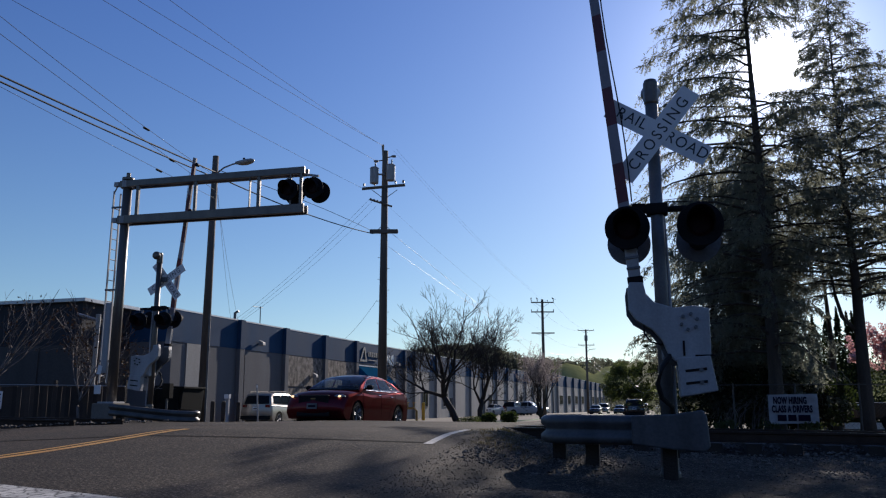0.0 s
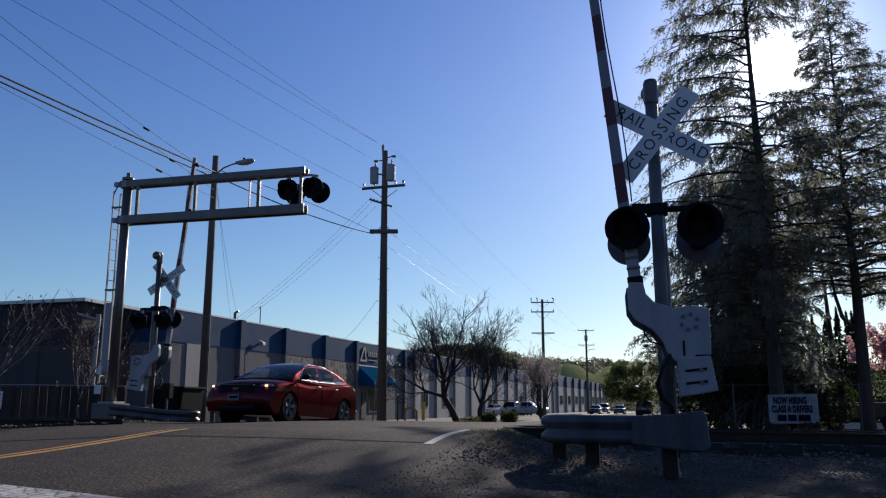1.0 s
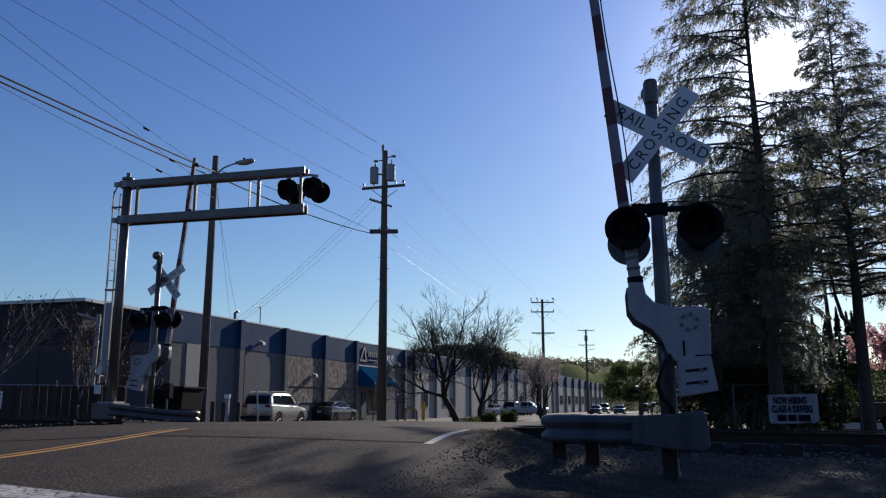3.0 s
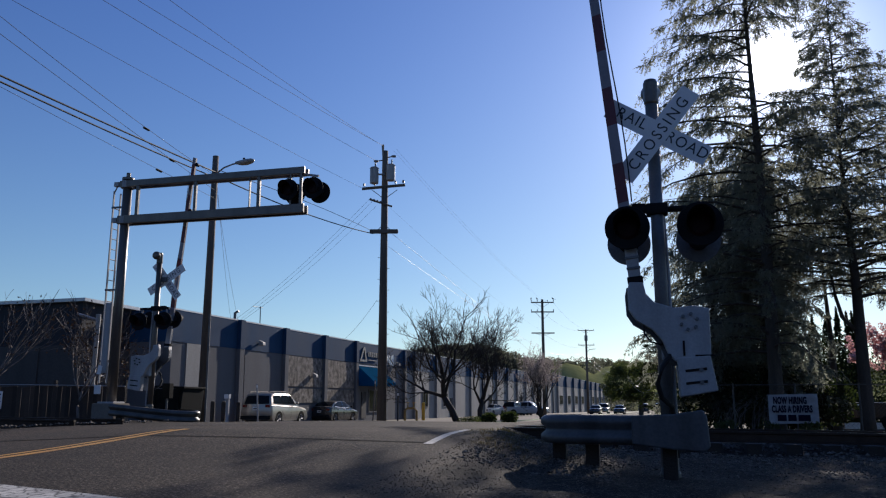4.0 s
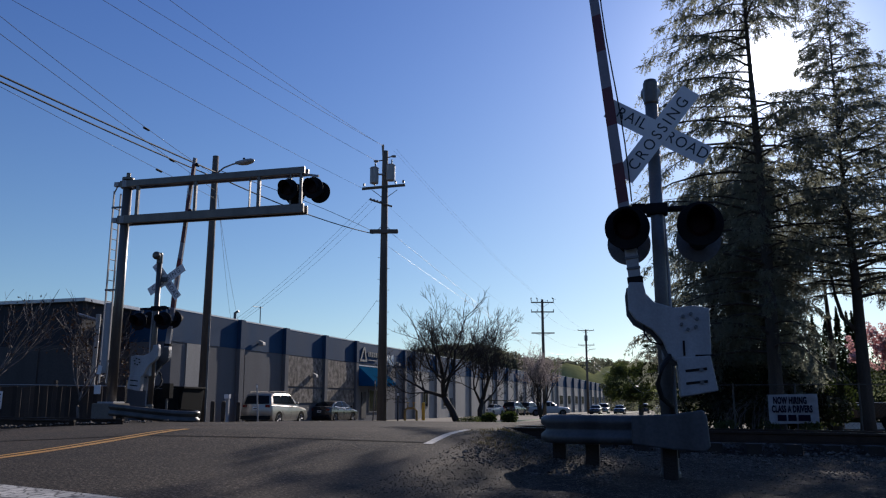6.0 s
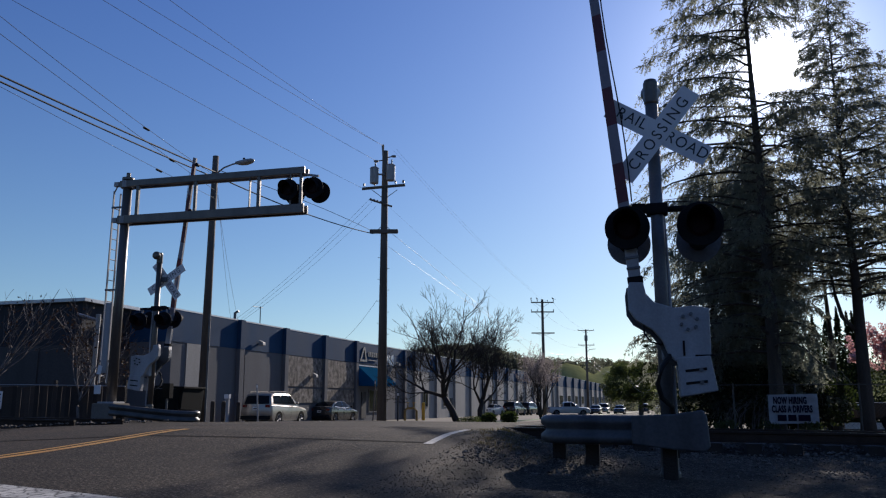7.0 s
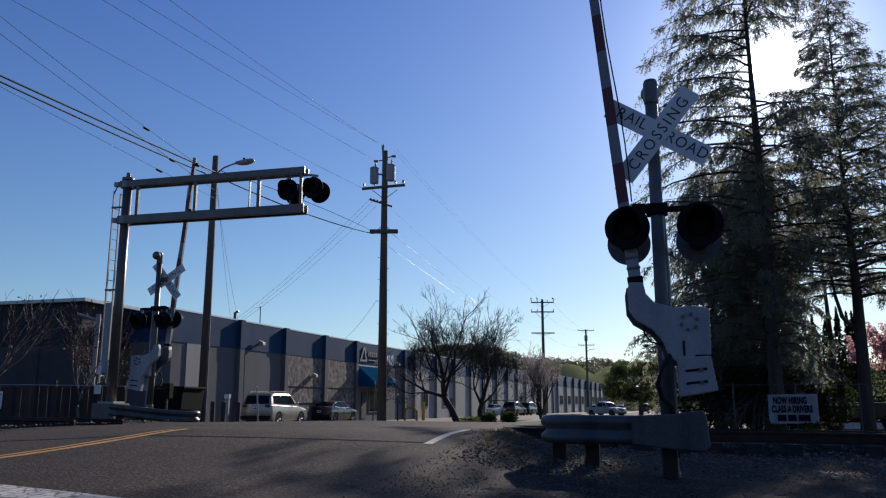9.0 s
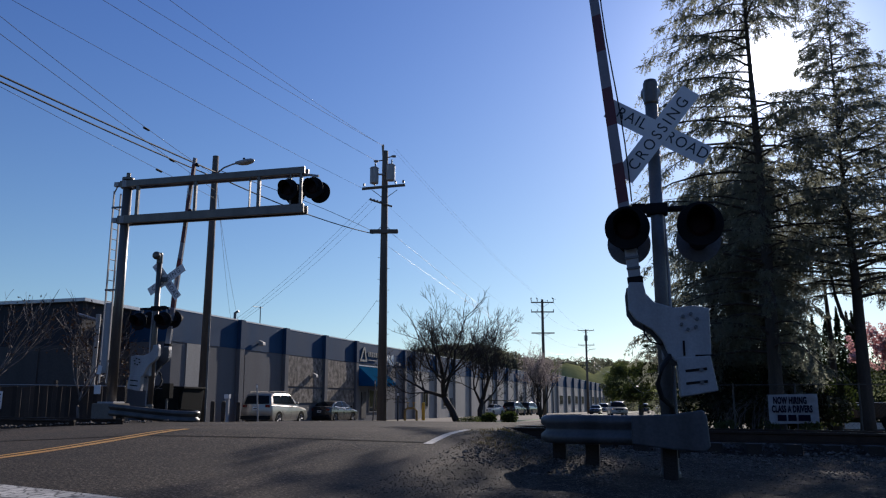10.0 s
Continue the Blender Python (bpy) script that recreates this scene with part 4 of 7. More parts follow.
# ---- cantilever signal over the oncoming lane ----
cant = thing("cantilever_signal", pose(-14.5, 19.6, -0.1), "grey steel cantilever signal reaching over the oncoming lane", "cantilever signal")
part("mast", tubed([(0, 0, 0), (0, 0, 6.86)], [0.135, 0.125], 24), MAST_GREY, cant, smooth=True)
part("mast_cap", lathed([(0.17, 6.8), (0.17, 6.87), (0.06, 6.9), (0.06, 7.02), (0.001, 7.03)], "Z", 20), MAST_GREY, cant)
part("foundation", boxed((0, 0, 0.2), (0.7, 0.7, 0.5), bevel=0.03), CONCRETE, cant)
part("base_plate", boxed((0, 0, 0.47), (0.5, 0.5, 0.05), bevel=0.01), PAINT_GREY, cant)
for nm, z, h in (("top_chord", 6.66, 0.19), ("bottom_chord", 5.6, 0.24)):
    for yy in (-0.13, 0.13):
        part(nm, boxed((2.72, yy, z - 0.004 * yy), (5.75, 0.09, h), bevel=0.012), MAST_GREY, cant)
    part("clamp", lathed([(0.19, z - 0.1), (0.19, z + 0.1)], "Z", 20), PAINT_GREY, cant)
    part("clamp_bolt", boxed((-0.26, -0.12, z), (0.16, 0.12, 0.14), bevel=0.02), PAINT_GREY, cant)
for x, w in ((0.45, 0.09), (2.3, 0.08), (3.98, 0.025), (4.25, 0.09), (5.2, 0.03), (5.5, 0.08)):
    part("upright", boxed((x, -0.13, 6.14), (w, 0.07, 0.92)), MAST_GREY, cant)
part("walkway_grating", boxed((2.9, 0, 5.55), (5.2, 0.34, 0.03)), STEEL, cant)
for x in (5.13, 5.86):
    br = part("lamp_bracket", tubed([(x, -0.2, 6.45), (x, 0.22, 6.45)], 0.03, 8), PAINT_GREY, cant)
    part("drop_pipe", tubed([(x, 0, 6.45), (x, 0, 6.15)], 0.03, 8), PAINT_GREY, br)
    signal_lamp(cant, x, -0.17, 6.13, -1, 0.3, 0.32)
    signal_lamp(cant, x + 0.07, 0.15, 6.08, 1, 0.3, 0.32)
part("lamp_arm", tubed([(5.3, 0, 6.62), (5.95, 0, 6.5)], 0.035, 8), PAINT_GREY, cant)
ladder = part("ladder", boxed((-0.42, 0.28, 3.75), (0.03, 0.05, 5.5)), PAINT_GREY, cant, "light metal ladder with a guard plate")
part("stile", boxed((-0.42, -0.02, 3.75), (0.03, 0.05, 5.5)), PAINT_GREY, ladder)
for k in range(17):
    part("rung", tubed([(-0.42, -0.02, 1.2 + k * 0.3), (-0.42, 0.29, 1.2 + k * 0.3)], 0.014, 6), ALU, ladder)
for z in (1.6, 3.6, 6.0):
    part("stand_off", boxed((-0.26, -0.05, z), (0.36, 0.04, 0.05)), STEEL, ladder)
part("ladder_guard", boxed((-0.235, -0.12, 2.25), (0.19, 0.02, 1.95)), PAINT_GREY, ladder, "flat pale climbing guard plate")
part("loop_rail", tubed([(-0.42, -0.02, 6.45), (-0.33, -0.02, 6.62), (-0.12, -0.05, 6.72)], 0.02, 6), ALU, ladder)


# ---- poles and wires ----
def crossarm(parent, x0, x1, z, y=0.0, tilt=0.0, pins=(), drop=0.55):
    arm = part("crossarm", prismed([(x0, z - 0.06), (x1, z - 0.06 + tilt), (x1, z + 0.06 + tilt), (x0, z + 0.06)], "Y", y - 0.19, y - 0.07), WOOD_POLE, parent)
    for s in (-1, 1):
        part("brace", tubed([(s * min(abs(x0), x1) * 0.62, y - 0.13, z - 0.05), (0, y - 0.13, z - drop)], 0.018, 6), STEEL, arm)
    for p in pins:
        part("insulator", lathed([(0.015, 0.0), (0.015, 0.08), (0.06, 0.09), (0.05, 0.14), (0.065, 0.15), (0.04, 0.22), (0.001, 0.23)], "Z", 10, (p, y - 0.13, z + 0.05 + tilt * (p - x0) / (x1 - x0))), CERAMIC, arm)
    return arm


def pole(name, m, height, r0, r1, label, category="utility pole"):
    p = thing(name, m, label, category, "poles along the street")
    part("shaft", tubed([(0, 0, 0), (0, 0, height * 0.5), (0.0, 0, height)], [r0, (r0 + r1) / 2, r1], 16), WOOD_POLE, p, smooth=True)
    return p


up = pole("utility_pole", pose(-12.9, 37.97, -0.75, 0, 0, 14), 14.0, 0.24, 0.15, "tall dark wooden utility pole with transformers and crossarms")
crossarm(up, -1.15, 1.05, 11.95, tilt=0.2, pins=(-1.05, -0.5, 0.55, 0.95))
crossarm(up, -0.72, 0.72, 9.72, drop=-0.4, pins=())
part("cable_block", boxed((0, -0.14, 9.72), (1.4, 0.2, 0.2), bevel=0.02), WOOD_POLE, up)
for s, z in ((-1, 13.5), (1, 13.6)):
    part("top_bracket", tubed([(0, -0.1, z), (s * 0.42, -0.12, z + 0.08 * s)], 0.03, 6), WOOD_POLE, up)
    part("insulator", lathed([(0.05, -0.12), (0.07, 0.0), (0.05, 0.12)], "X", 10, (s * 0.45, -0.12, z + 0.08 * s)), CERAMIC, up)
part("top_pin", tubed([(-0.1, -0.1, 13.7), (-0.12, -0.12, 14.3)], [0.05, 0.07], 8), CERAMIC, up)
for x, z in ((-0.52, 12.6), (0.32, 12.75)):
    tank = part("transformer", lathed([(0.2, -0.42), (0.22, -0.4), (0.22, 0.36), (0.24, 0.38), (0.18, 0.44), (0.001, 0.45)], "Z", 20, (x, -0.3, z)), PAINT_GREY, up, "grey transformer can")
    part("bushing", lathed([(0.03, 0.42), (0.05, 0.5), (0.03, 0.55), (0.045, 0.62), (0.015, 0.72)], "Z", 10, (x + 0.05, -0.3, z)), CERAMIC, tank)
    part("hanger", boxed((x / 2, -0.18, z + 0.1), (abs(x), 0.06, 0.08)), STEEL, tank)
for s in range(4):
    part("insulator", lathed([(0.03, 0), (0.07, 0.03), (0.07, 0.08), (0.03, 0.12)], "X", 10, (-0.75 + s * 0.17, -0.2, 11.38 - s * 0.05)), CERAMIC, up)
part("secondary_bracket", tubed([(-0.75, -0.2, 11.38), (0.4, -0.2, 11.0)], 0.05, 8), WOOD_POLE, up)
for k in range(9):
    part("step_bolt", tubed([(0.0, 0, 4 + k * 0.55), ((-0.3, 0.3)[k % 2], 0, 4 + k * 0.55)], 0.012, 5), STEEL, up)

lp = pole("street_lamp", pose(-14.42, 24.15, -0.32), 9.15, 0.155, 0.105, "wooden street lamp pole with a pale cobra-head lamp", "street lamp")
arm = part("lamp_arm", tubed([(0.1, -0.05, 8.5), (0.4, -0.1, 8.68), (0.75, -0.15, 8.76), (1.05, -0.2, 8.78)], 0.028, 10), ALU, lp, smooth=True)
bm = bmesh.new()
rings = []
for x, w, h, z in ((0.9, 0.06, 0.05, 8.78), (1.1, 0.12, 0.09, 8.77), (1.3, 0.16, 0.10, 8.78), (1.5, 0.13, 0.08, 8.81), (1.58, 0.03, 0.03, 8.82)):
    rings.append([bm.verts.new((x, -0.2 + w * math.cos(a * math.tau / 12), z + h * math.sin(a * math.tau / 12))) for a in range(12)])
for a, b in zip(rings, rings[1:]):
    for k in range(12):
        bm.faces.new((a[k], a[(k + 1) % 12], b[(k + 1) % 12], b[k]))
bm.faces.new(rings[0])
bm.faces.new(rings[-1])
head = part("lamp_head", bm, ALU, arm, smooth=True)
part("photocell", lathed([(0.04, 0), (0.04, 0.08), (0.001, 0.1)], "Z", 10, (1.2, -0.2, 8.85)), PLASTIC, head)
part("riser_conduit", tubed([(0.2, -0.1, 0), (0.17, -0.1, 3.6)], 0.035, 8), STEEL, lp)

fp = pole("utility_pole", pose(-11.5, 87.9, -0.8, 0, 0, 14), 12.7, 0.2, 0.13, "wooden utility pole with three crossarms further up the street")
crossarm(fp, -1.25, 1.25, 12.35, pins=(-1.2, -0.55, 0.55, 1.2))
crossarm(fp, -1.25, 1.25, 11.3, pins=(-1.2, -0.55, 1.2), drop=0.9)
crossarm(fp, -1.25, 1.25, 9.0, drop=0.3)
fp2 = pole("utility_pole", pose(-11.9, 151.8, -0.8, 0, 0, 14), 15.3, 0.24, 0.16, "distant wooden utility pole with a street lamp arm")
crossarm(fp2, -1.5, 1.5, 15.1, pins=(-1.45, 0.4, 1.45))
crossarm(fp2, -1.5, 1.5, 12.4, pins=(-1.4, 1.4))
part("lamp_arm", tubed([(0, 0, 11.0), (0.6, 0, 11.6), (1.7, 0, 11.7)], 0.05, 6), ALU, fp2)
part("cutout", lathed([(0.3, 13.2), (0.3, 14.2)], "Z", 10), CERAMIC, fp2)


def wire(name, a, b, sag, r, material, label, extend=0.0):
    a, b = Vector(a), Vector(b)
    pts = []
    for k in range(25):
        t = -0.0 + (1 + extend) * k / 24
        p = a + (b - a) * t
        pts.append((p.x, p.y, p.z - sag * 4 * t * (1 - t)))
    cu = tubed(pts, r, 5)
    return tagged(part(name, cu, material, smooth=True), label, "overhead wire", "overhead wires")


THIN = "thin dark overhead wire"


def hung_wire(name, x0, x1, pts, y_end, r, material, label):
    """A wire hanging in an upright plane: pts are three (y, z) on it; X runs from x0 at the first to x1 at the last."""
    (ya, za), (yb, zb), (yc, zc) = pts
    out = []
    for k in range(33):
        y = ya + (y_end - ya) * k / 32
        z = za * (y - yb) * (y - yc) / ((ya - yb) * (ya - yc)) + zb * (y - ya) * (y - yc) / ((yb - ya) * (yb - yc)) + zc * (y - ya) * (y - yb) / ((yc - ya) * (yc - yb))
        out.append((x0 + (x1 - x0) * (y - ya) / (yc - ya), y, z))
    return tagged(part(name, tubed(out, r, 5), material, smooth=True), label, "overhead wire", "overhead wires")


# from the tall pole back over the crossing
hung_wire("overhead_wire", -12.95, -13.05, [(37.9, 13.48), (27.0, 12.40), (18.87, 11.81)], -8, 0.007, CABLE, THIN)
hung_wire("overhead_wire", -12.96, -13.06, [(37.9, 13.5), (26.0, 12.02), (17.44, 11.07)], -8, 0.007, CABLE, THIN)
hung_wire("overhead_wire", -13.4, -13.17, [(37.8, 12.76), (25.0, 11.32), (16.22, 10.45)], -8, 0.007, CABLE, THIN)
hung_wire("overhead_wire", -13.95, -13.2, [(37.7, 11.24), (23.11, 9.80), (13.38, 8.98)], -8, 0.006, CABLE, THIN)
# to the lamp pole: thin wires and a pair of thick cables
hung_wire("overhead_wire", -14.3, -13.48, [(24.0, 8.06), (18.4, 8.27), (13.4, 8.64)], -8, 0.007, CABLE, THIN)
hung_wire("overhead_wire", -14.3, -13.48, [(24.0, 7.56), (18.47, 7.89), (13.46, 8.25)], -8, 0.007, CABLE, THIN)
hung_wire("overhead_cable", -14.3, -13.49, [(24.0, 8.20), (17.89, 7.68), (13.6, 7.34)], -8, 0.024, CABLE, "thick black overhead cable")
hung_wire("overhead_cable", -14.3, -13.5, [(24.0, 8.01), (17.27, 7.45), (13.62, 7.21)], -8, 0.022, CABLE, "thick black overhead cable")
hung_wire("overhead_wire", -14.3, -13.5, [(24.0, 7.28), (18.0, 7.16), (13.63, 7.10)], -8, 0.006, CABLE, THIN)
hung_wire("overhead_cable", -14.3, -13.4, [(24.2, 8.33), (30.78, 8.78), (37.6, 8.97)], 37.7, 0.012, CABLE, "slim black overhead cable")
hung_wire("overhead_cable", -14.3, -13.4, [(24.2, 8.08), (30.82, 8.26), (37.6, 8.84)], 37.7, 0.024, CABLE, "thick black overhead cable")
# service drops to the warehouse roof
for dx, zz, za in ((0, 5.35, 10.75), (0.25, 5.3, 10.62), (0.5, 5.3, 10.3)):
    wire("service_wire", (-13.6 + dx * 0.6, 37.8, za), (-24.2 + dx, 43.6, zz), 0.3, 0.006, CABLE, "thin service wire to the warehouse roof")
for dx in (0, 0.3):
    wire("service_wire", (-14.3, 24.1, 7.9 - dx), (-24.3 + dx * 1.6, 43.4, 5.35), 0.25, 0.006, CABLE, "thin service wire to the warehouse roof")
wire("service_wire", (-13.2, 37.9, 5.5), (-23.4, 59, 5.3), 0.2, 0.008, CABLE, "thin service wire to the warehouse roof")
# spans up the street
hung_wire("overhead_cable", -12.6, -12.07, [(38.2, 8.95), (50.0, 8.17), (61.85, 7.25)], 87.0, 0.009, BARE_WIRE, "pale sunlit overhead cable")
hung_wire("overhead_cable", -12.6, -12.29, [(37.8, 8.17), (45.0, 7.82), (52.19, 7.5)], 87.0, 0.008, BARE_WIRE, "pale sunlit overhead cable")
for x, z, z2 in ((-12.5, 13.3, 11.5), (-12.3, 13.3, 11.5), (-12.9, 10.5, 8.4)):
    wire("overhead_wire", (x, 38.0, z), (-11.5 + (x + 12.9), 87.9, z2), 0.5, 0.0035, CABLE, THIN)
for x, z, z2 in ((-12.6, 11.6, 14.3), (-10.4, 11.6, 14.3), (-11.5, 8.2, 11.6)):
    wire("overhead_wire", (x, 87.9, z), (x - 0.4, 151.8, z2), 0.9, 0.008, CABLE, THIN)
PALE = "pale sunlit overhead cable"
for dz, sag in ((0.0, 0.9), (0.5, 0.6)):
    wire("overhead_cable", (-11.5, 87.9, 5.75 + dz), (-11.9, 151.8, 9.9 + dz), sag, 0.007, BARE_WIRE, PALE)
    wire("overhead_cable", (-11.8, 151.8, 9.6 + dz), (-2.5, 94.4, 3.4 + dz * 0.6), 0.5 + sag, 0.008, BARE_WIRE, PALE)
    wire("overhead_cable", (-2.95, 94.3, 3.6 + dz * 0.5), (-0.3, 77.4, 1.65 + dz * 0.4), 0.3 + sag * 0.4, 0.007, BARE_WIRE, PALE)


# ---- vehicles: local +Y is the front, the origin lies on the ground ----
def flank_of(W, sill, belt):
    """Half a body's width at a height: tucked in at the sill and towards the belt."""
    return lambda z: W / 2 - 0.055 * (((z - sill) / (belt - sill) - 0.48) / 0.52) ** 2


def body_shell(name, L, W, top, sill, wheels, arch, hub_z, material, parent, plan=0.16):
    """Lower body: the side outline with its wheel arches, lofted across the width with rounded shoulders."""
    yr, yf = wheels
    half = L / 2
    low = [(half - 0.12, sill + 0.03), (yf + arch + 0.03, sill)]
    for c in (yf, yr):
        if c == yr:
            low.append((yr + arch + 0.03, sill))
        low += [(c + arch * math.cos(a), hub_z + arch * math.sin(a)) for a in [radians(d) for d in range(-14, 195, 16)] if hub_z + arch * math.sin(a) > sill + 0.01]
        low.append((c - arch - 0.03, sill))
    low.append((top[0][0] + 0.1, sill + 0.05))
    outline = low + top
    nl = len(low)
    flank = flank_of(W, sill, max(z for y, z in top))
    layers = [(0.0, 0.0), (0.45, 0.01), (0.75, 0.03), (0.9, 0.055), (0.965, 0.085), (1.0, 0.15)]
    bm = bmesh.new()
    rows = {}
    for side in (-1, 1):
        for i, (f, drop) in enumerate(layers):
            if side == 1 and i == 0:
                rows[(1, 0)] = rows[(-1, 0)]
                continue
            row = []
            for k, (y, z) in enumerate(outline):
                end = smoothstep(0.55 * half, half, abs(y))
                yy = y - math.copysign(plan * end * f ** 2.6, y)
                zz = z - (drop * smoothstep(sill, sill + 0.5, z) if k >= nl else 0)
                x = side * f * W / 2
                if i == len(layers) - 1:
                    x = side * flank(zz)
                row.append(bm.verts.new((x, yy, zz)))
            rows[(side, i)] = row
        for i in range(len(layers) - 1):
            a, b = rows[(side, i)], rows[(side, i + 1)]
            for k in range(len(outline)):
                j = (k + 1) % len(outline)
                bm.faces.new((a[k], a[j], b[j], b[k]) if side > 0 else (a[k], b[k], b[j], a[j]))
        # the flank as an even grid between sill or arch and shoulder
        edge = [(v.co.y, v.co.z) for v in rows[(side, len(layers) - 1)]]
        chain = edge[nl:]
        ys = [y for y, z in chain]
        upper = sorted(set(chain[ys.index(min(ys)):ys.index(max(ys)) + 1]))
        y_lo, y_hi = upper[0][0], upper[-1][0]
        stations = sorted({round(y, 4) for y, z in upper} | {y_lo + (y_hi - y_lo) * k / 60 for k in range(61)})
        cols = []
        for y in stations:
            zb = sill + 0.2 * smoothstep(half - 0.5, half - 0.1, abs(y)) ** 2
            for c in (yf, yr):
                if abs(y - c) < arch:
                    zb = max(zb, hub_z + math.sqrt(arch * arch - (y - c) ** 2))
            zt = max(zb + 0.002, table(upper, y))
            cols.append([bm.verts.new((side * flank(zb + (zt - zb) * k / 10), y, zb + (zt - zb) * k / 10)) for k in range(11)])
        for a, b in zip(cols, cols[1:]):
            for k in range(10):
                bm.faces.new((a[k], b[k], b[k + 1], a[k + 1]))
    ob = part(name, bm, material, parent, smooth=True)
    ob.data.set_sharp_from_angle(angle=radians(32))
    return ob


def cabin_shell(parent, outline, wb, wt, zb, zt, material, holes=(), screens=()):
    """The upper body: outline (y, z) rear to front, leaning in towards the roof; holes open its sides, screens name the steps left open for glass."""
    def width(z):
        return min(wb + 0.008, wb + (wt - wb) * (z - zb) / (zt - zb))
    layers = [(0.0, 0.0), (0.5, 0.008), (0.82, 0.03), (0.95, 0.055), (1.0, 0.09)]
    bm = bmesh.new()
    rows = {}
    for side in (-1, 1):
        for i, (f, drop) in enumerate(layers):
            if side == 1 and i == 0:
                rows[(1, 0)] = rows[(-1, 0)]
                continue
            row = []
            for y, z in outline:
                zz = z - drop * smoothstep(zb + 0.2, zt, z)
                row.append(bm.verts.new((side * f * width(zz), y * (1 - 0.05 * f ** 3), zz)))
            rows[(side, i)] = row
        for i in range(len(layers) - 1):
            a, b = rows[(side, i)], rows[(side, i + 1)]
            for k in range(len(outline) - 1):
                if k in screens and i < len(layers) - 2:
                    continue
                bm.faces.new((a[k], a[k + 1], b[k + 1], b[k]) if side > 0 else (a[k], b[k], b[k + 1], a[k + 1]))
        edge = rows[(side, len(layers) - 1)]
        if holes:
            roof = sorted((v.co.y, v.co.z) for v in edge[1:-1])
            loops, ring = [[Vector((v.co.y, v.co.z, 0)) for v in edge]], list(edge)
            for pane in holes:
                pts = [(y * 0.952, min(z, table(roof, y * 0.952) - 0.02)) for y, z in pane]
                loops.append([Vector((y, z, 0)) for y, z in pts])
                ring += [bm.verts.new((side * width(z), y, z)) for y, z in pts]
            for tri in geometry.tessellate_polygon(loops):
                bm.faces.new([ring[k] for k in tri])
        else:
            cap = bm.faces.new(edge[:: side])
            bmesh.ops.triangulate(bm, faces=[cap])
    ob = part("cabin", bm, material, parent, smooth=True)
    ob.data.set_sharp_from_angle(angle=radians(40))
    return ob, width


def side_pane(parent, pts, width, side, trim=None, glass=None):
    bm = bmesh.new()
    outer = [bm.verts.new((side * (width(z) + 0.006), y * 0.952, z)) for y, z in pts]
    inner = [bm.verts.new((side * (width(z) - 0.03), y * 0.952, z)) for y, z in pts] if glass is None else None
    bm.faces.new(outer if side > 0 else outer[::-1])
    for k in range(len(pts) if inner else 0):
        j = (k + 1) % len(pts)
        bm.faces.new((outer[k], outer[j], inner[j], inner[k]))
    pane = part("side_window", bm, glass or GLASS, parent, "tinted glass")
    if trim:
        loop = [Vector((side * (width(z) + 0.010), y * 0.952, z)) for y, z in pts]
        part("window_trim", tubed(loop + loop[:1], 0.005, 6), CHROME, pane)
    return pane


def cross_pane(name, parent, pts, width, zb, zt, lift, reach=0.9, glass=None):
    """A front or rear screen lying on the cabin's skin: pts along the outline (y, z), bottom to top."""
    steps = [(0.0, 0.0), (0.5, 0.008), (0.82, 0.03), (0.95, 0.055), (1.0, 0.09)]
    bm = bmesh.new()
    grid = []
    for j, (y, z) in enumerate(pts):
        y0, z0 = pts[max(0, j - 1)]
        y1, z1 = pts[min(len(pts) - 1, j + 1)]
        d = Vector((0, y1 - y0, z1 - z0)).normalized()
        nrm = Vector((0, d.z, -d.y))
        if nrm.y * y < 0:
            nrm = -nrm
        row = []
        for i in range(13):
            f = (-1 + 2 * i / 12) * reach
            zz = z - table(steps, abs(f)) * smoothstep(zb + 0.2, zt, z)
            row.append(bm.verts.new(Vector((f * width(zz), y * (1 - 0.05 * abs(f) ** 3), zz)) + nrm * lift))
        grid.append(row)
    for a, b in zip(grid, grid[1:]):
        for i in range(12):
            bm.faces.new((a[i], a[i + 1], b[i + 1], b[i]))
    return part(name, bm, glass or GLASS, parent, "tinted glass", smooth=True)


def blob(bm, c, r, rot=None, n=2):
    g = bmesh.ops.create_icosphere(bm, subdivisions=n, radius=1.0)["verts"]
    bmesh.ops.transform(bm, matrix=Matrix.Translation(c) @ (rot.to_4x4() if rot else Matrix()) @ Matrix.Diagonal((*r, 1)), verts=g)
    return bm


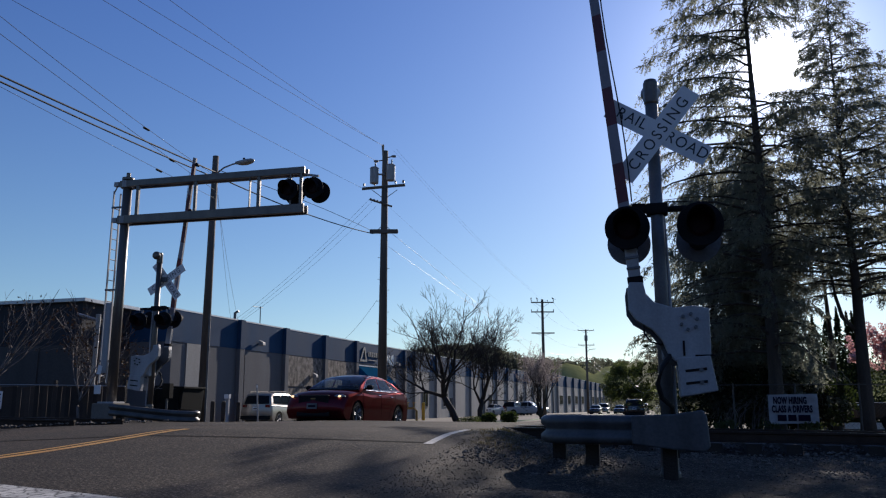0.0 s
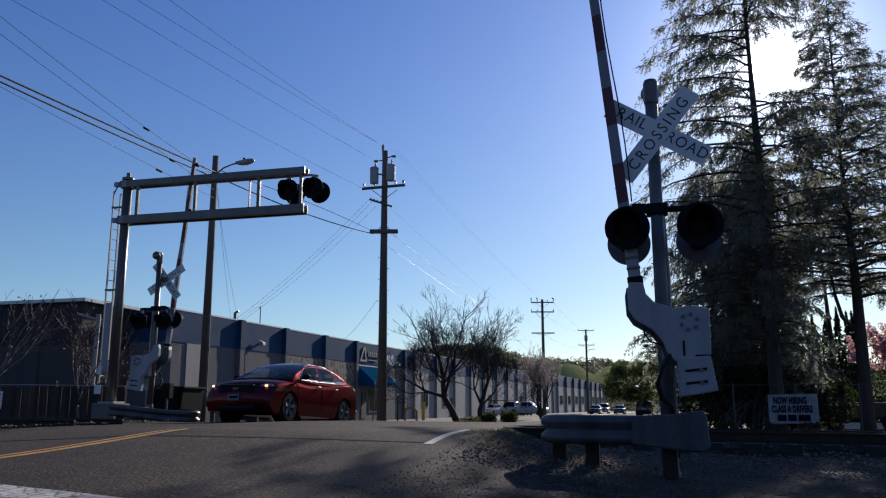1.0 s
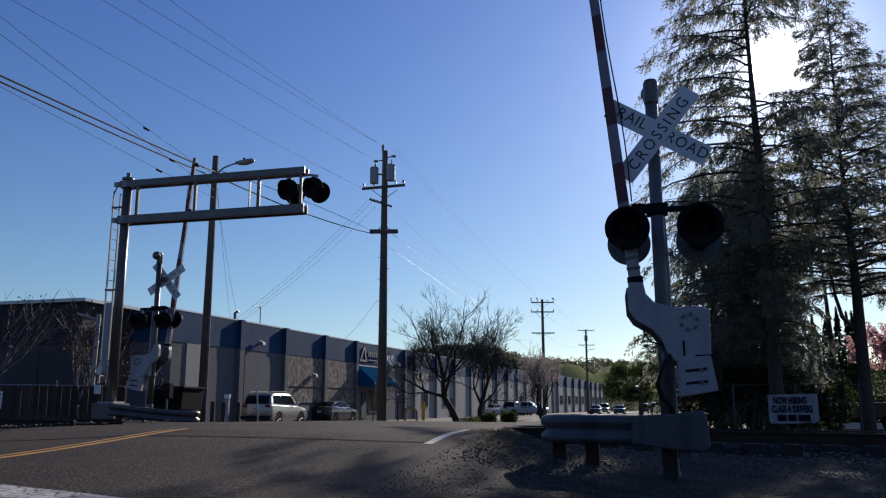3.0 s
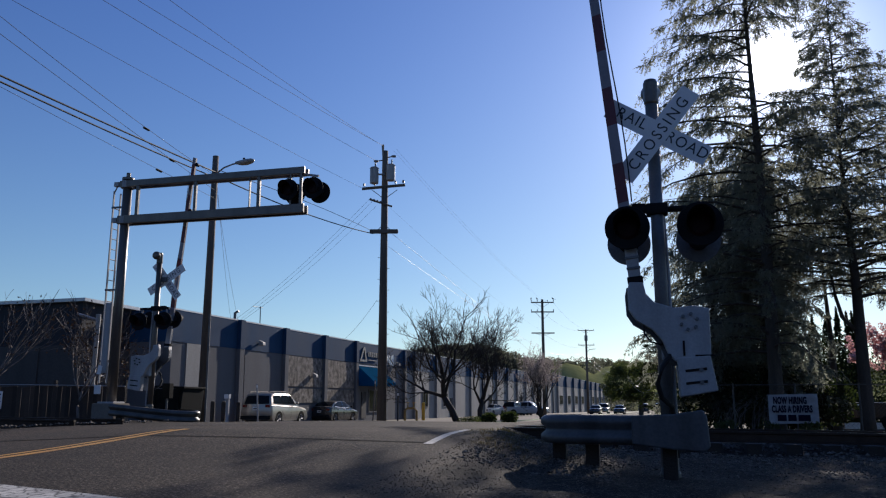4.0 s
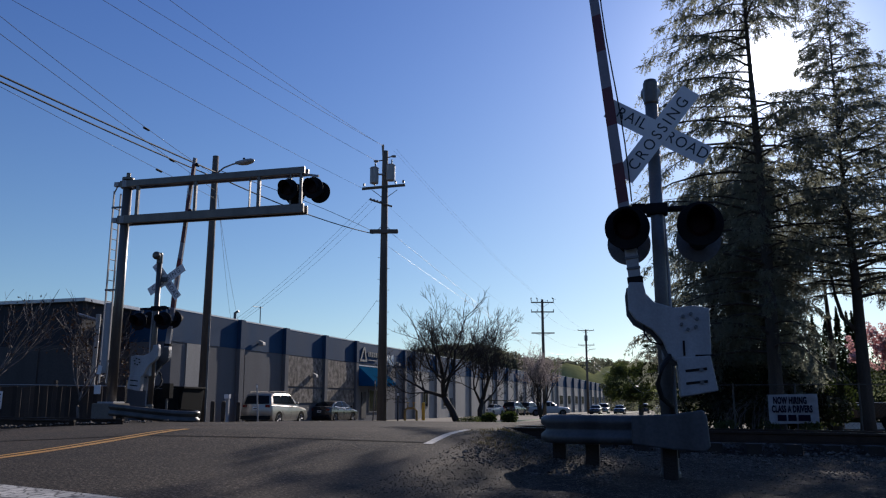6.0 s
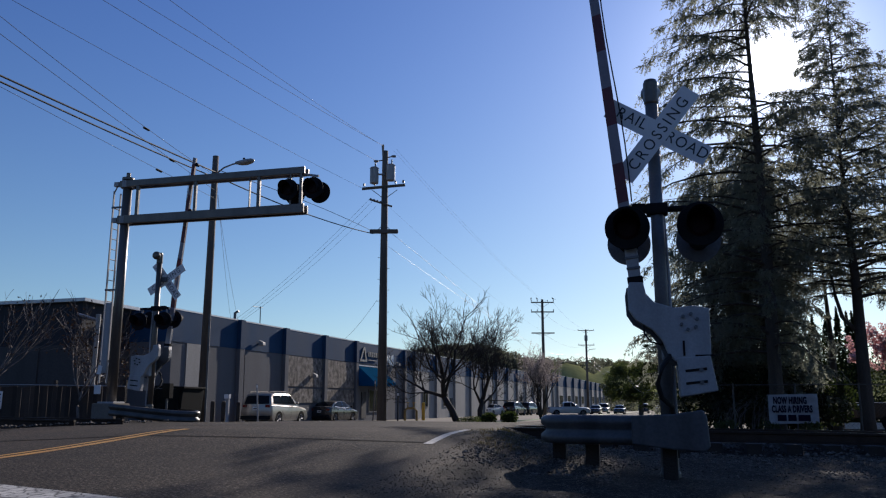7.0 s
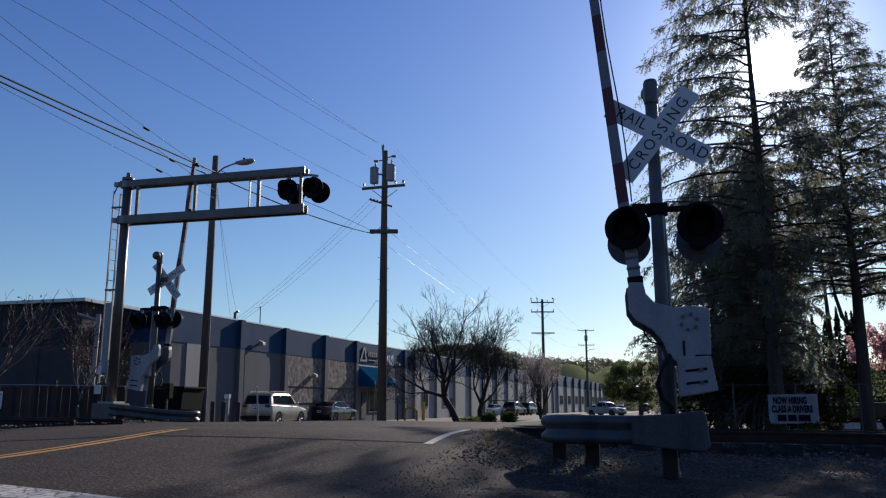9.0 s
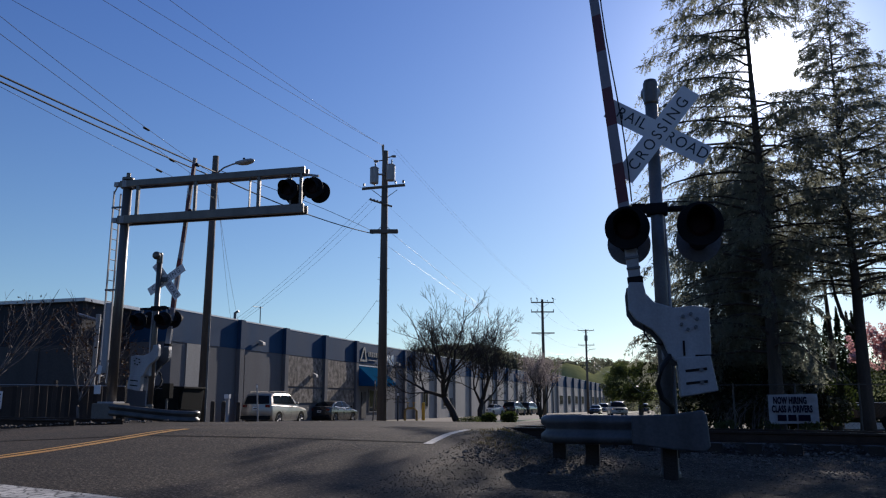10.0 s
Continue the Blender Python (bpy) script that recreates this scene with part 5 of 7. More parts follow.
def wheel(parent, x, y, r, side, rim_r, rim_mat=None):
    hub = part("wheel", lathed([(0.001, -0.05 * side), (0.05, -0.05 * side), (0.055, 0.07 * side), (0.03, 0.085 * side), (0.001, 0.085 * side)][::side], "X", 16), rim_mat or RIM, parent, smooth=True)
    hub.location = (x, y, r)
    w = 0.11
    prof = [(rim_r, -w), (r * 0.93, -w), (r, -w * 0.7), (r, w * 0.7), (r * 0.93, w), (rim_r * 1.05, w), (rim_r, w * 0.8), (rim_r, -w)]
    part("tyre", lathed(prof, "X", 36, caps=False), RUBBER, hub, "black tyre", smooth=True).data.set_sharp_from_angle(angle=radians(35))
    bm = bmesh.new()
    o = side * w
    lathe(bm, [(rim_r, o * 0.75), (rim_r * 1.03, o * 0.95), (rim_r * 0.96, o * 0.98), (rim_r * 0.88, o * 0.6), (rim_r * 0.86, -o * 0.5)], "X", 36, caps=False)
    for k in range(5):
        for off in (-0.16, 0.16):
            a = k * math.tau / 5 + off
            b = k * math.tau / 5 + off * 0.8
            p0 = Vector((o * 0.62, 0.045 * math.cos(a), 0.045 * math.sin(a)))
            p1 = Vector((o * 0.82, rim_r * 0.92 * math.cos(b), rim_r * 0.92 * math.sin(b)))
            tube(bm, [p0, p0.lerp(p1, 0.5), p1], [0.03, 0.026, 0.03], 6)
    part("rim", bm, rim_mat or RIM, hub, "five-spoke alloy rim")
    part("brake_disc", lathed([(0.001, o * 0.2), (rim_r * 0.85, o * 0.2), (rim_r * 0.85, o * 0.1), (0.001, o * 0.1)], "X", 24), PLASTIC, hub)
    return hub


def car(name, m, label, category, paint, style, lights=None, group="", detail=True):
    """A road vehicle of a given style; returns the thing and its wheels."""
    c = thing(name, m, label, category, group)
    if style == "sedan":
        L, W, sill, wb_r, wb_f, r = 4.6, 1.79, 0.16, -1.36, 1.325, 0.33
        top = [(-2.14, 0.42), (-2.17, 0.62), (-2.15, 0.88), (-2.1, 1.07), (-1.9, 1.13), (-1.3, 1.09), (-0.4, 1.01), (0.5, 0.97), (1.0, 1.0), (1.6, 0.965), (1.95, 0.905), (2.14, 0.82), (2.24, 0.68), (2.29, 0.52), (2.28, 0.36)]
        cab = [(-1.82, 0.84), (-1.85, 1.08), (-1.32, 1.345), (-0.9, 1.47), (-0.35, 1.515), (0.1, 1.5), (0.46, 1.42), (1.02, 1.13), (1.25, 0.98), (1.23, 0.84)]
        wb, wt, zb, zt = 0.845, 0.61, 0.98, 1.515
        panes = [[(0.95, 1.03), (-0.12, 1.045), (-0.12, 1.445), (0.26, 1.435), (0.5, 1.36)], [(-0.2, 1.045), (-1.02, 1.085), (-0.86, 1.39), (-0.6, 1.44), (-0.2, 1.45)],
                 [(-1.07, 1.09), (-1.52, 1.125), (-1.27, 1.275), (-0.94, 1.38)]]
        wind, back = [(1.19, 1.02), (1.02, 1.13), (0.74, 1.275), (0.46, 1.42), (0.36, 1.445)], [(-1.77, 1.12), (-1.55, 1.225), (-1.32, 1.345), (-1.02, 1.432)]
        rim_r = 0.225
    elif style == "suv":
        L, W, sill, wb_r, wb_f, r = 4.8, 1.89, 0.28, -1.42, 1.37, 0.385
        top = [(-2.38, 0.5), (-2.4, 0.75), (-2.38, 1.1), (-2.34, 1.2), (-1.3, 1.19), (-0.4, 1.17), (0.6, 1.15), (1.05, 1.14), (1.7, 1.08), (2.15, 1.0), (2.32, 0.8), (2.39, 0.6), (2.38, 0.45)]
        cab = [(-2.34, 1.0), (-2.36, 1.15), (-2.25, 1.5), (-2.1, 1.78), (-1.6, 1.84), (-0.3, 1.86), (0.15, 1.82), (0.5, 1.66), (1.0, 1.26), (1.15, 1.12), (1.14, 1.0)]
        wb, wt, zb, zt = 0.88, 0.68, 1.14, 1.86
        panes = [[(0.74, 1.2), (0.08, 1.2), (0.08, 1.7), (0.2, 1.7), (0.4, 1.6)], [(0.0, 1.2), (-0.95, 1.22), (-0.95, 1.7), (0.0, 1.71)], [(-1.03, 1.22), (-1.95, 1.25), (-1.95, 1.66), (-1.03, 1.7)]]
        wind, back = [(1.1, 1.17), (1.0, 1.26), (0.75, 1.46), (0.5, 1.66), (0.36, 1.725)], [(-2.345, 1.2), (-2.25, 1.5), (-2.165, 1.66)]
        rim_r = 0.25
    else:  # pickup
        L, W, sill, wb_r, wb_f, r = 5.6, 1.95, 0.34, -1.75, 1.75, 0.39
        top = [(-2.76, 0.6), (-2.78, 0.8), (-2.78, 1.16), (-2.72, 1.18), (-1.6, 1.17), (-0.9, 1.17), (0.3, 1.16), (1.1, 1.17), (2.0, 1.12), (2.55, 1.06), (2.74, 0.9), (2.79, 0.65), (2.78, 0.5)]
        cab = [(-0.98, 1.0), (-0.98, 1.14), (-0.9, 1.62), (-0.78, 1.79), (-0.6, 1.83), (-0.2, 1.86), (0.3, 1.84), (0.62, 1.7), (1.1, 1.3), (1.25, 1.14), (1.24, 1.0)]
        wb, wt, zb, zt = 0.9, 0.7, 1.14, 1.86
        panes = [[(0.86, 1.22), (0.2, 1.22), (0.2, 1.72), (0.36, 1.7), (0.54, 1.6)], [(0.1, 1.22), (-0.82, 1.22), (-0.76, 1.68), (0.1, 1.73)]]
        wind, back = [(1.2, 1.19), (1.1, 1.3), (0.86, 1.5), (0.62, 1.7), (0.5, 1.75)], [(-0.972, 1.2), (-0.905, 1.6)]
        rim_r = 0.25
    arch = r + 0.05
    flank = flank_of(W, sill, max(z for y, z in top))
    body = body_shell("body", L, W, top, sill, (wb_r, wb_f), arch, r, paint, c)
    part("underbody", boxed((0, 0, sill + 0.2), (W - 0.55, L - 0.5, 0.36)), PLASTIC, c)
    clear = CLEAR_GLASS if paint == CAR_RED else None
    cabin, width = cabin_shell(c, cab, wb, wt, zb, zt, paint, panes if clear else (), (1, 6, 7) if clear else ())
    if clear:
        part("dashboard", prismed([(0.62, 0.99), (1.16, 0.99), (1.1, 1.02), (0.8, 1.09), (0.66, 1.08)], "X", -0.74, 0.74, 0.01), SEAT_CLOTH, c)
        part("cabin_floor", boxed((0, -0.45, 1.03), (1.5, 2.3, 0.05), Matrix.Rotation(radians(-2.5), 3, "X")), SEAT_CLOTH, c)
        part("rear_bench", prismed([(-1.2, 1.03), (-1.05, 1.03), (-1.12, 1.24), (-1.22, 1.24)], "X", -0.6, 0.6, 0.02), SEAT_CLOTH, c)
        for sx in (-0.36, 0.36):
            seat = part("front_seat", prismed([(-0.18, 1.0), (0.0, 1.0), (-0.14, 1.22), (-0.26, 1.22)], "X", sx - 0.24, sx + 0.24, 0.03), SEAT_CLOTH, c)
            part("headrest", boxed((sx, -0.24, 1.31), (0.25, 0.09, 0.15), bevel=0.03), SEAT_CLOTH, seat)
    for side in (-1, 1):
        for p in panes:
            side_pane(cabin, p, width, side, "all" if style == "sedan" and detail else None, clear)
        if style == "sedan":
            part("belt_trim", tubed([(side * (width(1.0) + 0.012), y * 0.952, z) for y, z in ((0.95, 1.005), (0.0, 1.015), (-0.95, 1.045), (-1.5, 1.085))], 0.012, 6), CHROME, cabin)
    cross_pane("windscreen", cabin, wind, width, zb, zt, 0.006, 0.975, clear)
    cross_pane("rear_window", cabin, back, width, zb, zt, 0.006, 0.88 if clear is None else 0.95, clear)
    wheels = []
    for side in (-1, 1):
        for y in (wb_r, wb_f):
            wheels.append(wheel(c, side * (W / 2 - 0.115), y, r, side, rim_r))
            part("arch_liner", lathed([(0.001, side * (W / 2 - 0.27)), (arch + 0.01, side * (W / 2 - 0.27)), (arch - 0.004, side * (W / 2 - 0.05))], "X", 28, (0, y, r)), PLASTIC, c, "black wheel-arch liner")
    # front
    nose, tail = L / 2, min(y for y, z in top)
    hz = {"sedan": 0.77, "suv": 0.9, "pickup": 0.92}[style]
    grille = part("grille", boxed((0, nose - 0.095, hz - 0.09), (0.92, 0.08, 0.24), bevel=0.03), PLASTIC, c)
    for dz in (-0.06, 0.0, 0.06):
        part("grille_bar", boxed((0, nose - 0.054, hz - 0.08 + dz), (0.84, 0.012, 0.012)), PLASTIC, grille)
    part("lower_grille", boxed((0, nose - 0.085, sill + 0.13), (1.0, 0.07, 0.13), bevel=0.03), PLASTIC, c)
    part("badge", boxed((0, nose - 0.047, hz - 0.07), (0.15, 0.02, 0.04), bevel=0.01), BRASS if style == "sedan" else CHROME, grille)
    plate = part("number_plate", boxed((0, nose + 0.002, sill + 0.34), (0.31, 0.015, 0.15), bevel=0.004), STEEL, c)
    part("plate_bar", boxed((0, nose + 0.012, sill + 0.34), (0.22, 0.004, 0.05)), INK, plate)
    for side in (-1, 1):
        hl = part("headlight", blob(bmesh.new(), (side * W * 0.385, nose - 0.285, hz + 0.0), (0.165, 0.1, 0.055), Matrix.Rotation(side * radians(-24), 3, "Z")), LAMP_CLEAR, c, "clear headlamp", smooth=True)
        part("bulb", blob(bmesh.new(), (side * W * 0.405, nose - 0.195, hz + 0.0), (0.044, 0.03, 0.03)), lights if lights else LAMP_CLEAR, hl, "lit headlamp bulb" if lights else "", smooth=True)
        part("side_marker", boxed((side * (W / 2 - 0.03), wb_f + arch + 0.18, sill + 0.3), (0.03, 0.12, 0.04), bevel=0.008), AMBER, c)
        part("fog_lamp", lathed([(0.001, 0.03), (0.05, 0.03), (0.055, 0.0)], "Y", 12, (side * W * 0.37, nose - 0.16, sill + 0.18)), LAMP_CLEAR, c)
        # rear
        tz = {"sedan": 0.88, "suv": 1.1, "pickup": 1.0}[style]
        part("tail_light", boxed((side * (W * 0.5 - 0.27), tail + 0.1, tz), (0.26, 0.18, 0.15), Matrix.Rotation(side * radians(20), 3, "Z"), bevel=0.03), TAIL_RED, c, "red tail lamp")
        # mirror, handles, seams
        my = panes[0][0][0] - 0.12
        mz = panes[0][0][1]
        mir = part("door_mirror", blob(bmesh.new(), (side * (wb + 0.14), my, mz + 0.05), (0.11, 0.07, 0.075)), PLASTIC if style == "sedan" else paint, c, smooth=True)
        part("mirror_stalk", tubed([(side * (wb - 0.03), my + 0.03, mz - 0.01), (side * (wb + 0.1), my, mz + 0.02)], 0.025, 6), PLASTIC, mir)
        door_z = panes[0][0][1] - 0.14
        for y in (panes[0][1][0] + 0.12, panes[1][1][0] + 0.16):
            part("door_handle", tubed([(side * (flank(door_z) - 0.01), y - 0.09, door_z), (side * (flank(door_z) + 0.022), y - 0.06, door_z + 0.005), (side * (flank(door_z) + 0.022), y + 0.06, door_z + 0.005), (side * (flank(door_z) - 0.01), y + 0.09, door_z)], 0.012, 6), CHROME if style == "sedan" else paint, c)
        if detail:
            for y in (panes[0][0][0] + 0.05, panes[0][1][0] - 0.03):
                part("door_seam", tubed([(side * flank(z), y - 0.02 * (z < 0.5), z) for z in (door_z + 0.06, 0.8, 0.7, 0.6, 0.5, 0.4, sill + 0.1)], 0.004, 4), PLASTIC, c)
            yq = panes[1][1][0]
            part("door_seam", tubed([(side * flank(z), yq + dy, z) for dy, z in ((-0.12, door_z + 0.06), (-0.08, 0.82), (0.02, 0.7), (0.14, 0.6), (0.22, 0.5), (0.27, 0.4), (0.3, sill + 0.1))], 0.004, 4), PLASTIC, c)
            if style != "sedan":
                part("rocker_trim", tubed([(side * (flank(sill) - 0.004), wb_r + arch + 0.05, sill + 0.03), (side * (flank(sill) - 0.004), wb_f - arch - 0.05, sill + 0.02)], 0.02, 6), PLASTIC, c)
    rp = part("rear_plate", boxed((0, tail - 0.004, {"sedan": 0.75, "suv": 0.95, "pickup": 0.7}[style]), (0.31, 0.015, 0.16), bevel=0.004), SIGN_WHITE, c)
    part("plate_bar", boxed((0, tail - 0.014, {"sedan": 0.75, "suv": 0.95, "pickup": 0.7}[style]), (0.22, 0.004, 0.05)), INK, rp)
    if style == "sedan":
        part("rear_bumper_trim", boxed((0, tail + 0.05, 0.34), (1.2, 0.1, 0.12), bevel=0.02), PLASTIC, c)
    else:
        part("rear_bumper", boxed((0, tail + 0.03, sill + 0.2), (W - 0.15, 0.16, 0.2), bevel=0.03), CHROME if style == "pickup" else PLASTIC, c)
        if style == "pickup":
            part("bed_liner", boxed((0, -1.9, 1.172), (1.6, 1.6, 0.02)), PLASTIC, c, "dark open load bed")
        for side in (-1, 1) if style == "suv" else ():
            part("roof_rack", tubed([(side * 0.58, panes[0][3][0] - 0.1, zt + 0.03), (side * 0.6, -1.0, zt + 0.03), (side * 0.6, -2.0, zt - 0.01)], 0.02, 6), OLD_STEEL, c)
    return c, wheels


LOT = -0.80
red_car, red_wheels = car("sedan_car", pose(-8.3, 21.0, -0.05, 0, 0, 180), "dark red four-door sedan driving over the crossing with lamps lit", "car", CAR_RED, "sedan", HEADLIGHT_ON)
suv, _ = car("suv_car", pose(-20.95, 43.0, LOT + 0.03, 0, 0, -1), "silver-beige off-road estate car parked on the lot", "car", CAR_SILVER, "suv", group="parked cars")
sed2, _ = car("sedan_car", pose(-22.6, 55.8, LOT + 0.03, 0, 0, -6), "dark grey sedan parked on the lot", "car", CAR_GREY, "sedan", group="parked cars")
far_white, _ = car("sedan_car", pose(-21.2, 108.0, LOT + 0.03, 0, 0, 165), "white sedan parked beside the bare trees", "car", CAR_WHITE, "sedan", group="parked cars", detail=False)
far_suv, _ = car("suv_car", pose(-18.9, 112.8, LOT + 0.03, 0, 0, -12), "grey off-road estate car parked on the lot", "car", CAR_GREY, "suv", group="parked cars", detail=False)
far_dark, _ = car("suv_car", pose(-17.9, 119.3, LOT + 0.03, 0, 0, -12), "black off-road estate car parked on the lot", "car", CAR_BLACK, "suv", group="parked cars", detail=False)
truck, truck_wheels = car("pickup_truck", pose(-16.7, 107.2, LOT + 0.03, 0, 0, -94), "white crew-cab pickup truck leaving the lot", "pickup truck", CAR_WHITE, "pickup", HEADLIGHT_ON, detail=False)
dark_car, dark_wheels = car("suv_car", pose(-4.6, 60.0, LOT, 0, 0, 0), "dark off-road estate car driving away up the street", "car", CAR_BLACK, "suv", detail=False)
for k, (x, y, paint, style, turn) in enumerate([(-9.8, 141, CAR_GREY, "sedan", 180), (-9.1, 151, CAR_SILVER, "suv", 180), (-5.9, 142, CAR_GREY, "sedan", 180), (0.9, 152, CAR_SILVER, "sedan", 0), (2.5, 132, CAR_BLACK, "suv", 0), (-2.2, 163, CAR_BLACK, "suv", 180)]):
    car("sedan_car" if style == "sedan" else "suv_car", pose(x, y, LOT, 0, 0, turn - 2), "car parked at the kerb far up the street", "car", paint, style, group="cars far up the street", detail=False)


def motions():
    """The red car comes over the crossing, the pickup leaves the lot, the dark car drives off."""
    marks = [(0.0, 22.78), (0.3, 21.8), (0.6, 20.74), (1.0, 19.18), (1.5, 17.05), (1.9, 15.1), (2.3, 12.85), (2.5, 11.5), (2.7, 10.0), (3.2, 6.1), (4.0, -0.4), (5.0, -8.4), (7.0, -25.0), (10.0, -51.0)]
    rows, spin, last = [], [], None
    angle = 0.0
    steps = sorted({round(k * 0.1, 2) for k in range(101)} | {m[0] for m in marks})

    def at(t):
        for (t0, y0), (t1, y1) in zip(marks, marks[1:]):
            if t <= t1:
                i = marks.index((t0, y0))
                v0 = (marks[i + 1][1] - marks[max(0, i - 1)][1]) / (marks[i + 1][0] - marks[max(0, i - 1)][0])
                j = min(len(marks) - 1, i + 2)
                v1 = (marks[j][1] - y0) / (marks[j][0] - t0)
                h = t1 - t0
                s = (t - t0) / h
                return (2 * s ** 3 - 3 * s ** 2 + 1) * y0 + (s ** 3 - 2 * s ** 2 + s) * h * v0 + (-2 * s ** 3 + 3 * s ** 2) * y1 + (s ** 3 - s ** 2) * h * v1
        return marks[-1][1]
    for t in steps:
        y = at(t)
        x = -9.2 + 0.1 * (max(6.0, y) - 17.5)
        zr, zf = road_z(x, y + 1.36), road_z(x, y - 1.325)
        pitch = math.degrees(math.atan2(zf - zr, 2.685))
        rows.append((t, pose(x, y, (zr + zf) / 2 + 0.004, pitch, 0, 173)))
    walk(red_car, rows)
    for w in red_wheels:
        loc, turn, prev = w.location.copy(), 0.0, None
        spin = []
        for k in range(0, 201):
            t = k * 0.05
            y = at(t)
            if prev is not None:
                turn += -(prev - y) / 0.33
            prev = y
            spin.append((t, pose(loc.x, loc.y, loc.z, math.degrees(turn), 0, 0)))
        walk(w, spin)
    dark = []
    for t, y in ((0, 80.0), (1, 97.0), (2, 116.0), (4, 150.0), (7, 197.0), (10, 240.0)):
        dark.append((t, pose(-4.2 + bend(y), y, LOT, 0, 0, -2.1)))
    walk(dark_car, dark)
    truck_at = [(0, -16.2, 107.2, -94), (4.3, -16.2, 107.2, -93), (5.1, -15.5, 107.3, -88), (5.7, -14.3, 107.6, -80), (6.2, -13.1, 108.0, -76), (6.8, -11.6, 108.6, -75), (7.4, -9.95, 109.1, -78),
                (7.8, -8.9, 109.3, -84), (8.2, -7.95, 109.3, -95), (8.6, -7.05, 108.8, -112), (9.0, -6.2, 107.9, -130), (9.4, -5.4, 106.5, -148), (9.7, -4.9, 104.8, -162), (10, -4.6, 102.6, -171)]
    walk(truck, [(t, pose(x, y, LOT + 0.01 - 0.05 * smoothstep(-13.0, -10.5, x), 0, 0, turn)) for t, x, y, turn in truck_at])

    def rolled(points, t):
        """Metres driven up to a time."""
        way = 0.0
        for a, b in zip(points, points[1:]):
            part_of = min(1.0, max(0.0, (t - a[0]) / (b[0] - a[0])))
            way += part_of * math.hypot(b[1] - a[1], b[2] - a[2])
        return way
    drive = [(t, -4.2 + bend(y), y) for t, y in ((0, 80.0), (1, 97.0), (2, 116.0), (4, 150.0), (7, 197.0), (10, 240.0))]
    for wheels, points, r in ((truck_wheels, [m[:3] for m in truck_at], 0.39), (dark_wheels, drive, 0.385)):
        for w in wheels:
            loc = w.location.copy()
            walk(w, [(t, pose(loc.x, loc.y, loc.z, -math.degrees(rolled(points, t) / r), 0, 0)) for t in [k / 32 for k in range(321)]])


# ---- hills ----
def hill_z(x, y):
    ridge = 52 * math.exp(-((y - 900) / 260) ** 2) * (0.62 + 0.38 * smoothstep(500, -250, x)) * (1 + 0.10 * noise.noise((x * 0.006, y * 0.004, 1)))
    knoll = max(29.0 * math.exp(-((x + 49) / 24) ** 2 - ((y - 490) / 60) ** 2), 28.5 * math.exp(-((x + 24) / 25) ** 2 - ((y - 515) / 60) ** 2), 20 * math.exp(-((x + 38) / 60) ** 2 - ((y - 500) / 80) ** 2), 22 * math.exp(-((x - 30) / 60) ** 2 - ((y - 540) / 80) ** 2), 19 * math.exp(-((x + 150) / 90) ** 2 - ((y - 480) / 90) ** 2))
    knoll *= 1 + 0.05 * noise.noise((x * 0.02, y * 0.02, 4))
    spur = 47 * math.exp(-(abs(x + 152) / 88) ** 2.6 - ((y - 640) / 90) ** 2)
    return -3 + max(ridge, knoll, spur) + 0.15 * min(ridge, knoll)


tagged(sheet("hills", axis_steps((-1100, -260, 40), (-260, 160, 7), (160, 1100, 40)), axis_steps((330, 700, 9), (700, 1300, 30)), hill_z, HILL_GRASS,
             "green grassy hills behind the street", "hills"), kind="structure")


def leaf_cloud(rng, centre, radii, count, size, verts, faces, flat=1.0):
    """Small leaf blades scattered in an uneven ellipsoid, denser towards its skin."""
    for _ in range(count):
        d = Vector((rng.gauss(0, 1), rng.gauss(0, 1), rng.gauss(0, 1))).normalized()
        rad = rng.uniform(0.35, 1.0) ** 0.5
        p = Vector(centre) + Vector((d.x * radii[0] * rad, d.y * radii[1] * rad, d.z * radii[2] * rad))
        u = Vector((rng.gauss(0, 1), rng.gauss(0, 1), rng.gauss(0, 1))).normalized() * size * rng.uniform(0.6, 1.4)
        w = u.cross(Vector((rng.gauss(0, 1), rng.gauss(0, 1), rng.gauss(0, 1)))).normalized() * size * 0.55
        o = len(verts)
        verts += [tuple(p - u), tuple(p + w), tuple(p + u), tuple(p - w)]
        faces.append((o, o + 1, o + 2, o + 3))


def far_woods():
    rng = random.Random(5)
    verts, faces = [], []
    for k in range(620):
        x = rng.uniform(-330, 260)
        y = rng.choice((rng.uniform(780, 930), rng.uniform(560, 900)))
        if hill_z(x, y) < 12 or (y < 620 and x > -90 and rng.random() < 0.85):
            continue
        h = rng.uniform(3, 9)
        leaf_cloud(rng, (x, y, hill_z(x, y) + h * 0.45), (h * 0.8, h * 0.5, h * 0.5), 70, 1.1, verts, faces)
    for k in range(420):
        x, y = rng.gauss(-150, 50), rng.uniform(545, 640)
        h = rng.uniform(5, 9)
        leaf_cloud(rng, (x, y, hill_z(x, y) + h * 0.4), (h * 0.75, h * 0.5, h * 0.55), 70, 1.1, verts, faces)
    for k in range(90):
        x, y = rng.uniform(-170, 120), rng.uniform(380, 440)
        if noise.noise((x * 0.02, y * 0.02, 7)) < 0.05:
            continue
        h = rng.uniform(2.5, 5)
        leaf_cloud(rng, (x, y, hill_z(x, y) + h * 0.4), (h * 0.8, h * 0.6, h * 0.5), 60, 0.7, verts, faces)
    return tagged(raw("hillside_woods", verts, faces, HAZED_WOODS), "green oak woods along the hill ridge, paled for haze", "woods", kind="stuff")


far_woods()
